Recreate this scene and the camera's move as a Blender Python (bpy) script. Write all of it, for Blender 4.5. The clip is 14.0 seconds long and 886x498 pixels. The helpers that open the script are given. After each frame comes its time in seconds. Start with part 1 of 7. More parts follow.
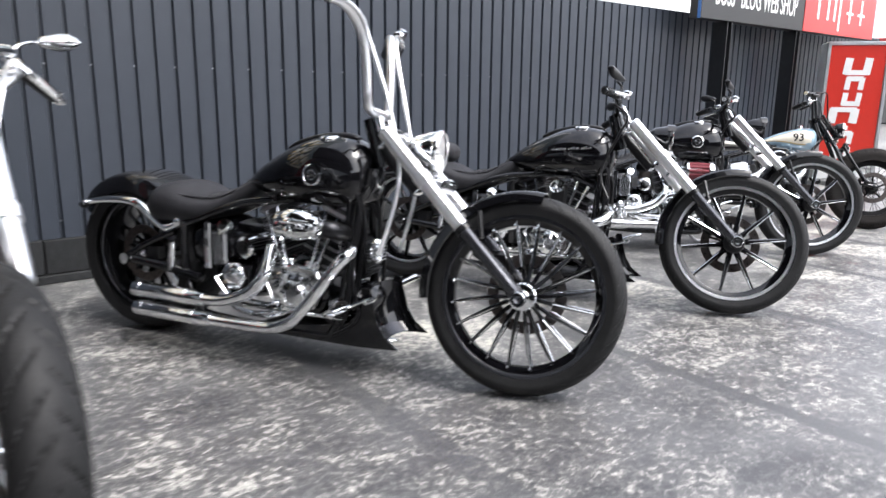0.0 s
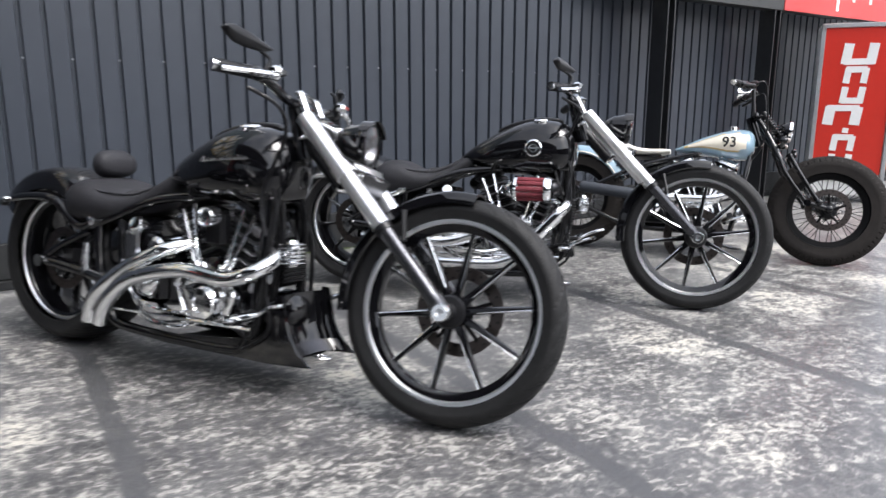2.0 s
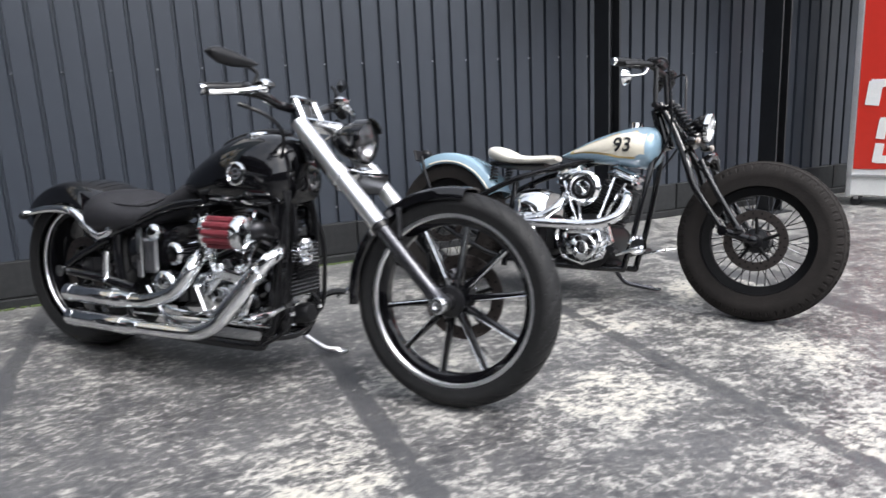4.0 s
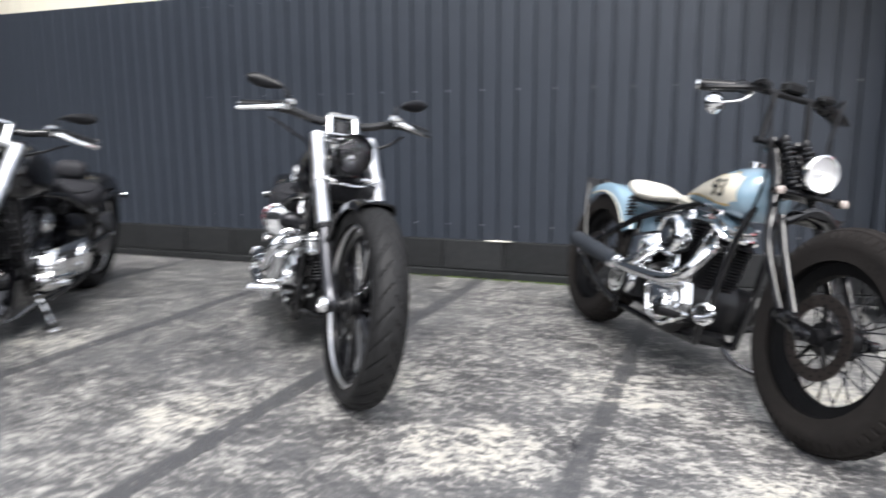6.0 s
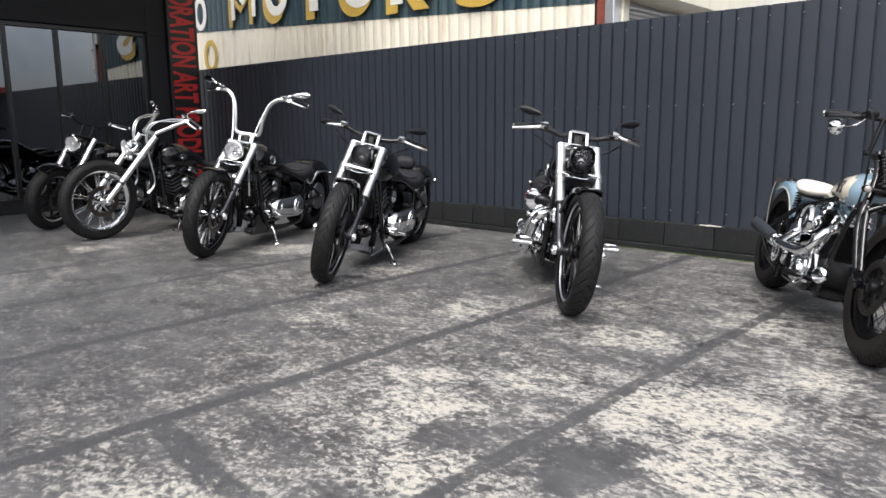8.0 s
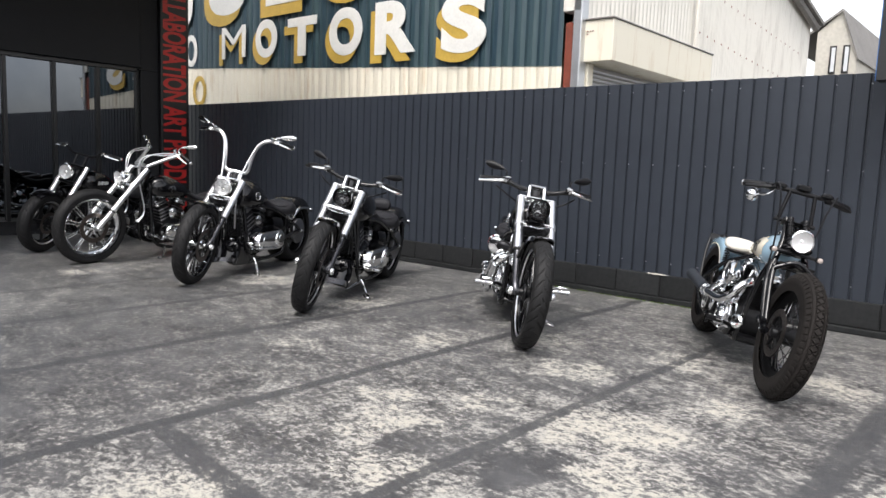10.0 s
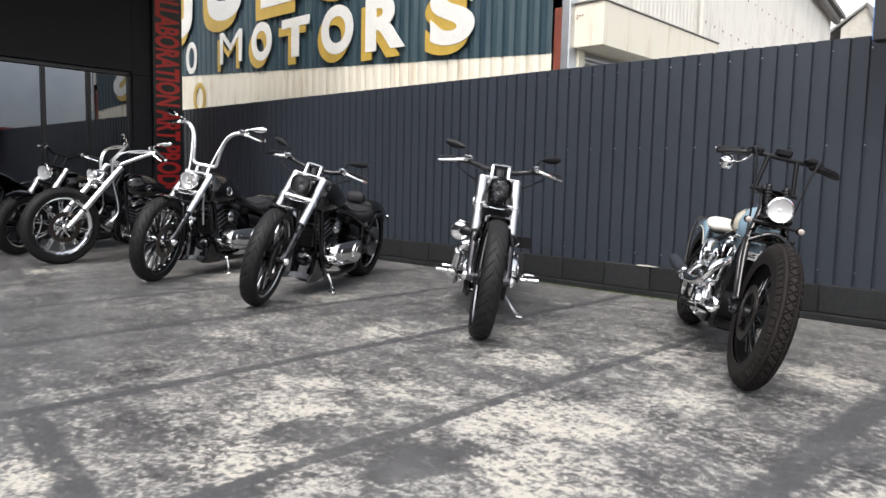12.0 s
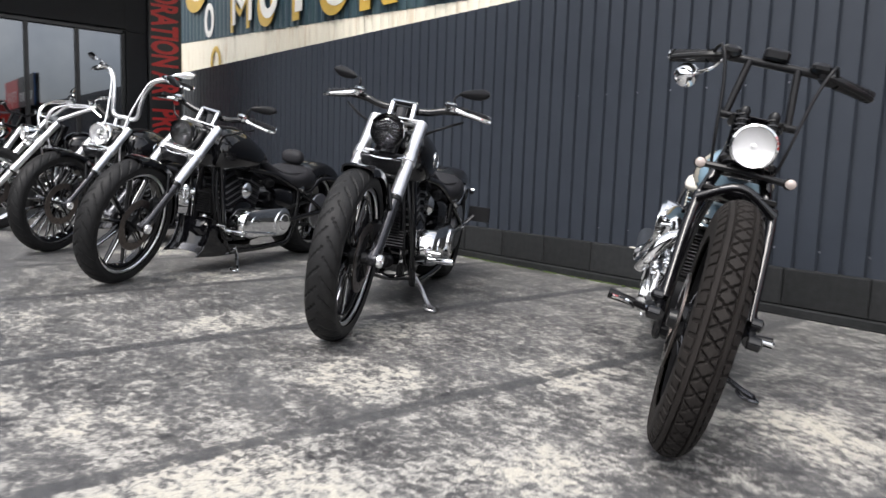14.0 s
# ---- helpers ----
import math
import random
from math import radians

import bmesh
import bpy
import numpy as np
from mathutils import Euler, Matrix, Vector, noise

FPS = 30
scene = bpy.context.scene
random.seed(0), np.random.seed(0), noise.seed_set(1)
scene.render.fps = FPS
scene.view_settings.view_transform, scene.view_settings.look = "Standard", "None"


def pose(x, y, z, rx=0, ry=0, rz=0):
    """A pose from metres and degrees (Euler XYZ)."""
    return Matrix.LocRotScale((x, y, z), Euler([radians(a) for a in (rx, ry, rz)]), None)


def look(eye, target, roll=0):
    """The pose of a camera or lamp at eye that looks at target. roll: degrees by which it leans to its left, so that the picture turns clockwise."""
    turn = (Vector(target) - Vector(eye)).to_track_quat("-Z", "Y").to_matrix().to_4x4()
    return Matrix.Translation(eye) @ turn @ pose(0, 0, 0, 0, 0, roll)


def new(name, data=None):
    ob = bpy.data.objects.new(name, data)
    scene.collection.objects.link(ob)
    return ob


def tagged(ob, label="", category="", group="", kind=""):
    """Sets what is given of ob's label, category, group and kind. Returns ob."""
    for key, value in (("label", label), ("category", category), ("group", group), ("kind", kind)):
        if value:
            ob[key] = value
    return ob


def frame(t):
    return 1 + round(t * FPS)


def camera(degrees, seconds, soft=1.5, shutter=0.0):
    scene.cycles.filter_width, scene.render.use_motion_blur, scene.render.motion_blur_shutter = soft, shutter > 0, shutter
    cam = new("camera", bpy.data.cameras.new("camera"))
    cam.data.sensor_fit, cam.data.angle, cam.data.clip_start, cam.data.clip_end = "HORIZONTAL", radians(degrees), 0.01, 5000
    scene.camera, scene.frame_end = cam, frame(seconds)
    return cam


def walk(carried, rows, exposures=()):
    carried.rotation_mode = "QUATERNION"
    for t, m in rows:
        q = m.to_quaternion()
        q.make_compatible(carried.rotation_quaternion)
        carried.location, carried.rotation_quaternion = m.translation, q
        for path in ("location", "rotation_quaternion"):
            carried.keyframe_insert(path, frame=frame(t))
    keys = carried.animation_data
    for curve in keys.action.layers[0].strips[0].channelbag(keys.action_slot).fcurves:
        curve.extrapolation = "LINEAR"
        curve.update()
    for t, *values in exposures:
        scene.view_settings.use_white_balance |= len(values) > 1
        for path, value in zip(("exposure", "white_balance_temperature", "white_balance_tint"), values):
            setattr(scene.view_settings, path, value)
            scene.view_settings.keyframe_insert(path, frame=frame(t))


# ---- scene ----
cam = camera(64.1, 14.0, shutter=0.4)
PATH = [
    (0, (-7.242, -4.161, 1.032), (-6.008, -2.649, 0.596), 0.7),
    (0.5, (-6.719, -4.132, 1.011), (-5.514, -2.59, 0.601), -0.8),
    (1, (-6.221, -4.138, 1.007), (-5.06, -2.56, 0.606), 0.2),
    (1.5, (-5.74, -4.135, 0.982), (-4.614, -2.533, 0.578), -0.6),
    (2, (-5.21, -4.117, 0.949), (-4.122, -2.49, 0.535), 0.1),
    (2.5, (-4.755, -4.092, 0.964), (-3.703, -2.449, 0.519), 0.5),
    (3, (-4.237, -4.04, 0.922), (-3.259, -2.348, 0.493), 0.1),
    (3.5, (-3.781, -4.015, 0.941), (-2.918, -2.26, 0.522), 1.0),
    (3.7, (-3.601, -4.022, 0.964), (-2.782, -2.249, 0.532), -0.9),
    (5.8, (-1.553, -4.051, 0.887), (-1.934, -2.113, 0.574), -0.8),
    (6, (-1.421, -4.126, 0.891), (-2.116, -2.279, 0.568), -0.3),
    (6.5, (-1.154, -4.409, 0.91), (-2.188, -2.737, 0.544), 2.1),
    (7, (-0.895, -4.736, 0.929), (-2.126, -3.198, 0.582), -0.2),
    (7.5, (-0.665, -5.025, 0.947), (-1.987, -3.567, 0.594), 1.1),
    (7.7, (-0.592, -5.15, 0.97), (-1.929, -3.704, 0.622), -0.6),
    (9.8, (-0.148, -5.653, 1.093), (-1.447, -4.152, 0.847), 2.5),
    (10, (-0.156, -5.64, 1.087), (-1.447, -4.131, 0.848), 2.2),
    (10.5, (-0.147, -5.633, 1.082), (-1.428, -4.115, 0.846), 2.2),
    (11, (-0.116, -5.57, 1.043), (-1.404, -4.058, 0.807), 1.1),
    (11.5, (-0.061, -5.4, 0.954), (-1.382, -3.917, 0.717), 0.8),
    (12, (-0.026, -5.072, 0.86), (-1.388, -3.62, 0.668), 1.3),
    (12.5, (0.013, -4.729, 0.778), (-1.427, -3.347, 0.654), 2.3),
    (13, (-0.021, -4.348, 0.712), (-1.523, -3.041, 0.527), 2.3),
    (13.5, (-0.047, -3.93, 0.704), (-1.508, -2.584, 0.477), -0.1),
    (14, (-0.169, -3.53, 0.688), (-1.699, -2.265, 0.45), 2.0),
]
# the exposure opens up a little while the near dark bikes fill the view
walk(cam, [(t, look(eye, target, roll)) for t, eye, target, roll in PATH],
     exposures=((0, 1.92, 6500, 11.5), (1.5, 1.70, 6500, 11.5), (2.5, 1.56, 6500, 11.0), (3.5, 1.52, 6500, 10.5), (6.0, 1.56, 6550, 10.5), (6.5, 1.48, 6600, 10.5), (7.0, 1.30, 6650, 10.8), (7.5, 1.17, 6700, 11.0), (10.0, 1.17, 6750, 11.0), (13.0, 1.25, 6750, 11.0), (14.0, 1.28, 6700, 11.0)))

# ---- light ----
SUN_ELEV, SUN_ROT = radians(58), radians(156)
world = bpy.data.worlds.new("overcast_sky")
scene.world = world
world.use_nodes = True
wn, wl = world.node_tree.nodes, world.node_tree.links
wn.clear()
w_out = wn.new("ShaderNodeOutputWorld")
w_bg = wn.new("ShaderNodeBackground")
w_sky = wn.new("ShaderNodeTexSky")
w_sky.sky_type, w_sky.sun_disc = "NISHITA", False
w_sky.sun_elevation, w_sky.sun_rotation = SUN_ELEV, SUN_ROT
w_sky.air_density, w_sky.dust_density = 1.0, 3.0
w_hs = wn.new("ShaderNodeHueSaturation")
w_hs.inputs["Saturation"].default_value = 0.22
w_hs.inputs["Value"].default_value = 1.0
w_co = wn.new("ShaderNodeTexCoord")
w_noise = wn.new("ShaderNodeTexNoise")
w_noise.inputs["Scale"].default_value = 2.6
w_noise.inputs["Detail"].default_value = 7.0
w_noise.inputs["Roughness"].default_value = 0.55
w_ramp = wn.new("ShaderNodeValToRGB")
w_ramp.color_ramp.elements[0].position, w_ramp.color_ramp.elements[1].position = 0.35, 0.68
w_ramp.color_ramp.elements[0].color = (0.62, 0.68, 0.78, 1)
w_ramp.color_ramp.elements[1].color = (1.35, 1.33, 1.30, 1)
w_mul = wn.new("ShaderNodeMixRGB")
w_mul.blend_type = "MULTIPLY"
w_mul.inputs[0].default_value = 1.0
wl.new(w_co.outputs["Generated"], w_noise.inputs["Vector"])
wl.new(w_noise.outputs["Fac"], w_ramp.inputs["Fac"])
wl.new(w_sky.outputs["Color"], w_hs.inputs["Color"])
wl.new(w_hs.outputs["Color"], w_mul.inputs[1])
wl.new(w_ramp.outputs["Color"], w_mul.inputs[2])
wl.new(w_mul.outputs["Color"], w_bg.inputs["Color"])
w_bg.inputs["Strength"].default_value = 0.15
wl.new(w_bg.outputs["Background"], w_out.inputs["Surface"])
sun = new("sun", bpy.data.lights.new("sun", "SUN"))
sun.data.energy, sun.data.angle, sun.data.color = 0.9, radians(25), (1.0, 0.97, 0.93)
sun.matrix_world = look((2, -12, 20), (-3, -1, 0))


# ---- materials ----
def material(name, base, rough=0.5, metal=0.0, coat=0.0, vary=0.12, scale=8.0, bump=0.0, bump_scale=60.0, rough_vary=0.1, spec=0.5):
    """A principled material with two scales of colour variation and a fine relief."""
    m = bpy.data.materials.new(name)
    m.use_nodes = True
    n, l = m.node_tree.nodes, m.node_tree.links
    b = n["Principled BSDF"]
    b.inputs["Metallic"].default_value = metal
    b.inputs["Coat Weight"].default_value = coat
    b.inputs["Coat Roughness"].default_value = 0.04
    b.inputs["Specular IOR Level"].default_value = spec
    co = n.new("ShaderNodeTexCoord")
    big, fine = n.new("ShaderNodeTexNoise"), n.new("ShaderNodeTexNoise")
    big.inputs["Scale"].default_value, big.inputs["Detail"].default_value = scale, 4.0
    fine.inputs["Scale"].default_value, fine.inputs["Detail"].default_value = scale * 9, 5.0
    l.new(co.outputs["Object"], big.inputs["Vector"])
    l.new(co.outputs["Object"], fine.inputs["Vector"])
    mix = n.new("ShaderNodeMath")
    mix.operation = "MULTIPLY_ADD"
    mix.inputs[1].default_value = 0.5
    l.new(big.outputs["Fac"], mix.inputs[0])
    half = n.new("ShaderNodeMath")
    half.operation = "MULTIPLY"
    half.inputs[1].default_value = 0.5
    l.new(fine.outputs["Fac"], half.inputs[0])
    l.new(half.outputs[0], mix.inputs[2])
    ramp = n.new("ShaderNodeValToRGB")
    ramp.color_ramp.elements[0].position, ramp.color_ramp.elements[1].position = 0.3, 0.7
    ramp.color_ramp.elements[0].color = (*[c * (1 - vary) for c in base], 1)
    ramp.color_ramp.elements[1].color = (*[min(1, c * (1 + vary)) for c in base], 1)
    l.new(mix.outputs[0], ramp.inputs["Fac"])
    l.new(ramp.outputs["Color"], b.inputs["Base Color"])
    rr = n.new("ShaderNodeMapRange")
    rr.inputs["To Min"].default_value, rr.inputs["To Max"].default_value = max(0.02, rough * (1 - rough_vary)), min(1, rough * (1 + rough_vary))
    l.new(mix.outputs[0], rr.inputs["Value"])
    l.new(rr.outputs["Result"], b.inputs["Roughness"])
    if bump:
        bn, bp = n.new("ShaderNodeTexNoise"), n.new("ShaderNodeBump")
        bn.inputs["Scale"].default_value, bn.inputs["Detail"].default_value = bump_scale, 4.0
        bp.inputs["Strength"].default_value, bp.inputs["Distance"].default_value = bump, 0.004
        l.new(co.outputs["Object"], bn.inputs["Vector"])
        l.new(bn.outputs["Fac"], bp.inputs["Height"])
        l.new(bp.outputs["Normal"], b.inputs["Normal"])
    return m


CHROME = material("chrome", (0.90, 0.91, 0.92), 0.07, 1.0, vary=0.03, rough_vary=0.5)
POLISHED = material("polished_aluminium", (0.74, 0.75, 0.77), 0.2, 1.0, vary=0.06, rough_vary=0.4)
SATIN_CHROME = material("satin_chrome", (0.92, 0.92, 0.93), 0.30, 1.0, vary=0.04, rough_vary=0.3)
CASTING = material("grey_casting", (0.36, 0.36, 0.38), 0.42, 0.9, vary=0.2, bump=0.2, bump_scale=200)
STEEL = material("brushed_steel", (0.50, 0.50, 0.52), 0.3, 1.0, vary=0.12)
BLACK_GLOSS = material("black_gloss_paint", (0.004, 0.004, 0.005), 0.08, 0.0, 0.85, vary=0.3, spec=0.1)
BLACK_SATIN = material("black_satin_coat", (0.007, 0.007, 0.008), 0.30, 0.0, 0.0, vary=0.3, bump=0.05, spec=0.28)
MATT_BLACK = material("matt_black_plastic", (0.005, 0.005, 0.0055), 0.55, 0.0, vary=0.4, scale=12, bump=0.1, spec=0.12)
RUBBER = material("tyre_rubber", (0.011, 0.011, 0.0115), 0.58, 0.0, vary=0.35, scale=5, bump=0.25, bump_scale=140, spec=0.25)
RUBBER_BROWN = material("aged_brown_rubber", (0.0155, 0.0132, 0.0121), 0.8, 0.0, vary=0.35, scale=4, bump=0.3, bump_scale=120, spec=0.22)
LEATHER = material("black_leather", (0.024, 0.024, 0.027), 0.5, 0.0, vary=0.25, bump=0.35, bump_scale=160, spec=0.14)
LEATHER_CREAM = material("cream_leather", (0.66, 0.63, 0.56), 0.5, 0.0, vary=0.08, bump=0.3, bump_scale=120)
SKY_BLUE = material("pale_blue_paint", (0.23, 0.345, 0.43), 0.16, 0.0, 1.0, vary=0.05)
CREAM_PAINT = material("cream_paint", (0.72, 0.67, 0.55), 0.25, 0.0, 0.6, vary=0.05)
RED_FILTER = material("red_filter_gauze", (0.16, 0.02, 0.03), 0.6, 0.2, vary=0.4, scale=60, bump=0.5, bump_scale=400)
GOLD_PAINT = material("gold_leaf_paint", (0.42, 0.30, 0.10), 0.35, 0.3, vary=0.1)
WHITE_PAINT = material("white_paint", (0.78, 0.78, 0.76), 0.45, vary=0.06)
SMOKY_LENS = material("smoky_signal_lens", (0.40, 0.34, 0.31), 0.18, 0.0, 0.6, vary=0.1)
RED_LENS = material("red_lens", (0.30, 0.01, 0.01), 0.1, 0.0, 0.8)
DISC = material("brake_disc_steel", (0.105, 0.090, 0.084), 0.30, 0.9, vary=0.2, scale=30)
WRAP = material("blue_grey_pipe_wrap", (0.028, 0.033, 0.042), 0.7, 0.2, vary=0.2, bump=0.4)
FENCE = material("charcoal_coated_sheet", (0.029, 0.035, 0.046), 0.42, 0.0, vary=0.10, scale=1.2, bump=0.03, rough_vary=0.25, spec=0.45)
BLOCK = material("dark_painted_block", (0.020, 0.021, 0.022), 0.62, vary=0.4, scale=3, bump=0.35, bump_scale=90, spec=0.22)
POST = material("dark_steel_post", (0.016, 0.017, 0.019), 0.4, 0.2, vary=0.3, scale=3)
FACADE = material("dark_grey_render", (0.0185, 0.019, 0.021), 0.7, vary=0.10, scale=1.5, bump=0.15, bump_scale=60, spec=0.22)
FRAME_BLACK = material("black_window_frame", (0.010, 0.010, 0.011), 0.35, vary=0.2)
RED_LETTER = material("red_lettering", (0.46, 0.022, 0.020), 0.4, vary=0.08)
RED_SIGN = material("red_sign_face", (0.56, 0.030, 0.018), 0.3, vary=0.05, scale=2)
SIGN_RED_PALE = material("red_board_face", (0.50, 0.045, 0.045), 0.35, vary=0.05, scale=2)
SIGN_BLACK = material("black_board_face", (0.020, 0.020, 0.021), 0.4, vary=0.15, scale=2)
ALU = material("aluminium_trim", (0.55, 0.56, 0.57), 0.35, 0.8, vary=0.1)
BLUE_SIGN = material("blue_poster", (0.05, 0.16, 0.42), 0.35, vary=0.25, scale=5)
ORANGE_SIGN = material("orange_poster", (0.62, 0.13, 0.02), 0.35, vary=0.15, scale=5)
CREAM_WALL = material("cream_painted_metal", (0.76, 0.71, 0.585), 0.5, vary=0.10, scale=1.2, bump=0.05)
WHITE_WALL = material("white_coated_sheet", (0.66, 0.635, 0.575), 0.5, vary=0.12, scale=0.9, bump=0.04)
RUST = material("red_oxide_steel", (0.20, 0.045, 0.025), 0.65, 0.0, vary=0.35, scale=6, bump=0.2)
ROOF = material("weathered_roof", (0.20, 0.19, 0.18), 0.75, vary=0.25, scale=1.5)
MUSTARD = material("mustard_paint", (0.50, 0.33, 0.06), 0.55, vary=0.15, scale=4)
LETTER_WHITE = material("chalky_white_paint", (0.72, 0.71, 0.67), 0.55, vary=0.10, scale=4)
MOSS = material("moss", (0.06, 0.09, 0.02), 0.9, vary=0.5, scale=20, bump=0.6)
CHIP = material("bare_concrete", (0.45, 0.43, 0.38), 0.85, vary=0.2, scale=20, bump=0.4)


def glass_material(name, tint, rough=0.02, ior=1.45):
    m = bpy.data.materials.new(name)
    m.use_nodes = True
    b = m.node_tree.nodes["Principled BSDF"]
    b.inputs["Base Color"].default_value = (*tint, 1)
    b.inputs["Roughness"].default_value = rough
    b.inputs["Transmission Weight"].default_value = 1.0
    b.inputs["IOR"].default_value = ior
    return m


GRAPHITE = material("graphite_slider", (0.075, 0.076, 0.083), 0.24, 0.85, vary=0.15)
LENS = glass_material("clear_lens", (0.97, 0.97, 0.97), 0.0, 1.32)
FLUTED = glass_material("fluted_lens", (1.0, 1.0, 1.0), 0.1, 1.012)
DARK_BOWL = material("smoked_reflector", (0.22, 0.22, 0.235), 0.22, 1.0, vary=0.1)
BOWL = material("silvered_reflector", (0.86, 0.86, 0.87), 0.42, 0.8, vary=0.04)
WINDOW = material("dark_tinted_pane", (0.185, 0.195, 0.208), 0.02, 1.0, vary=0.05)


def floor_material():
    """Dark floor paint worn through to pale concrete in streaky flakes."""
    m = bpy.data.materials.new("worn_painted_concrete")
    m.use_nodes = True
    n, l = m.node_tree.nodes, m.node_tree.links
    b = n["Principled BSDF"]
    co = n.new("ShaderNodeTexCoord")
    mp = n.new("ShaderNodeMapping")
    mp.inputs["Scale"].default_value = (0.95, 1.2, 1.0)
    mp.inputs["Rotation"].default_value = (0, 0, radians(8))
    l.new(co.outputs["Object"], mp.inputs["Vector"])

    def nz(scale, detail, rough, vec, dist=0.0):
        t = n.new("ShaderNodeTexNoise")
        t.inputs["Scale"].default_value, t.inputs["Detail"].default_value = scale, detail
        t.inputs["Roughness"].default_value, t.inputs["Distortion"].default_value = rough, dist
        l.new(vec, t.inputs["Vector"])
        return t.outputs["Fac"]

    def math2(op, a, c):
        t = n.new("ShaderNodeMath")
        t.operation = op
        for k, v in enumerate((a, c)):
            if isinstance(v, (int, float)):
                t.inputs[k].default_value = v
            else:
                l.new(v, t.inputs[k])
        return t.outputs[0]

    def ramp(v, p0, p1, c0=(0, 0, 0, 1), c1=(1, 1, 1, 1)):
        t = n.new("ShaderNodeValToRGB")
        t.color_ramp.elements[0].position, t.color_ramp.elements[1].position = p0, p1
        t.color_ramp.elements[0].color, t.color_ramp.elements[1].color = c0, c1
        l.new(v, t.inputs["Fac"])
        return t.outputs["Color"]

    def blend(f, a, c):
        t = n.new("ShaderNodeMixRGB")
        l.new(f, t.inputs[0])
        for k, v in ((1, a), (2, c)):
            if isinstance(v, tuple):
                t.inputs[k].default_value = v
            else:
                l.new(v, t.inputs[k])
        return t.outputs["Color"]

    obj = co.outputs["Object"]
    xyz = n.new("ShaderNodeSeparateXYZ")
    l.new(obj, xyz.inputs[0])

    def span(v, a, c):
        t = n.new("ShaderNodeMapRange")
        t.inputs["From Min"].default_value, t.inputs["From Max"].default_value = a, c
        t.interpolation_type = "SMOOTHSTEP"
        l.new(v, t.inputs["Value"])
        return t.outputs["Result"]

    brushed = nz(6.5, 14.0, 0.74, mp.outputs["Vector"], 0.25)
    chips = nz(31.0, 10.0, 0.72, mp.outputs["Vector"], 0.5)
    zones = nz(0.9, 4.0, 0.55, obj)
    fine = nz(150.0, 5.0, 0.65, obj)
    clouds = nz(2.3, 8.0, 0.6, mp.outputs["Vector"], 0.3)
    # places where the paint has mostly gone, with ragged borders
    wob = n.new("ShaderNodeTexNoise")
    wob.inputs["Scale"].default_value, wob.inputs["Detail"].default_value = 4.0, 9.0
    wob.inputs["Roughness"].default_value = 0.68
    l.new(obj, wob.inputs["Vector"])
    off = n.new("ShaderNodeVectorMath")
    off.operation = "SUBTRACT"
    l.new(wob.outputs["Color"], off.inputs[0])
    off.inputs[1].default_value = (0.5, 0.5, 0.5)
    warp = n.new("ShaderNodeVectorMath")
    warp.operation = "MULTIPLY_ADD"
    l.new(off.outputs["Vector"], warp.inputs[0])
    warp.inputs[1].default_value = (0.75, 0.75, 0.0)
    l.new(obj, warp.inputs[2])

    def spots(rows):
        total = None
        for cx, cy, rad in rows:
            dist = n.new("ShaderNodeVectorMath")
            dist.operation = "DISTANCE"
            l.new(warp.outputs["Vector"], dist.inputs[0])
            dist.inputs[1].default_value = (cx, cy, 0)
            t = n.new("ShaderNodeMapRange")
            t.inputs["From Min"].default_value, t.inputs["From Max"].default_value = rad * 1.25, rad * 0.55
            l.new(dist.outputs["Value"], t.inputs["Value"])
            total = t.outputs["Result"] if total is None else math2("MAXIMUM", total, t.outputs["Result"])
        return total

    worn = spots(((-1.86, -3.95, 0.26), (-2.15, -3.62, 0.26), (-2.38, -3.32, 0.16), (-2.1, -3.1, 0.17), (-1.45, -3.0, 0.34), (-1.2, -3.38, 0.26), (-2.25, -4.5, 0.26),
                  (-1.2, -2.4, 0.16), (-0.95, -1.56, 0.24), (-2.48, -1.87, 0.18), (-0.4, -2.9, 0.22), (-1.0, -4.4, 0.35), (-4.1, -2.0, 0.28), (-5.4, -1.9, 0.3), (-3.5, -3.1, 0.20), (-6.7, -3.0, 0.2), (-2.05, -2.3, 0.22), (-2.95, -2.35, 0.22), (-1.7, -1.7, 0.18)))
    kept = spots(((-1.97, -3.66, 0.15), (-1.5, -3.56, 0.20), (-1.72, -4.1, 0.14)))
    trodden = math2("MAXIMUM", span(xyz.outputs["X"], -3.3, -2.5), span(xyz.outputs["Y"], -3.2, -2.4))
    wear = math2("ADD", math2("MULTIPLY", brushed, 0.42), math2("MULTIPLY", chips, 0.58))
    wear = math2("ADD", wear, math2("MULTIPLY", math2("SUBTRACT", zones, 0.5), 0.15))
    wear = math2("ADD", wear, math2("MULTIPLY", math2("SUBTRACT", trodden, 0.88), 0.012))
    wear = math2("ADD", wear, math2("MULTIPLY", span(xyz.outputs["X"], -3.0, -1.9), 0.019))
    wear = math2("ADD", wear, math2("MULTIPLY", worn, 0.052))
    wear = math2("SUBTRACT", wear, math2("MULTIPLY", kept, 0.10))
    # old joint lines, filled dark, ragged and rubbed away in places
    side = n.new("ShaderNodeSeparateXYZ")
    l.new(off.outputs["Vector"], side.inputs[0])
    across = math2("ADD", xyz.outputs["X"], math2("MULTIPLY", side.outputs["X"], 0.09))
    across = math2("ADD", across, math2("MULTIPLY", math2("SUBTRACT", chips, 0.5), 0.030))
    along = math2("ADD", xyz.outputs["Y"], math2("MULTIPLY", side.outputs["Y"], 0.08))
    across = math2("ADD", across, math2("MULTIPLY", math2("ADD", xyz.outputs["Y"], 2.5), -0.022))

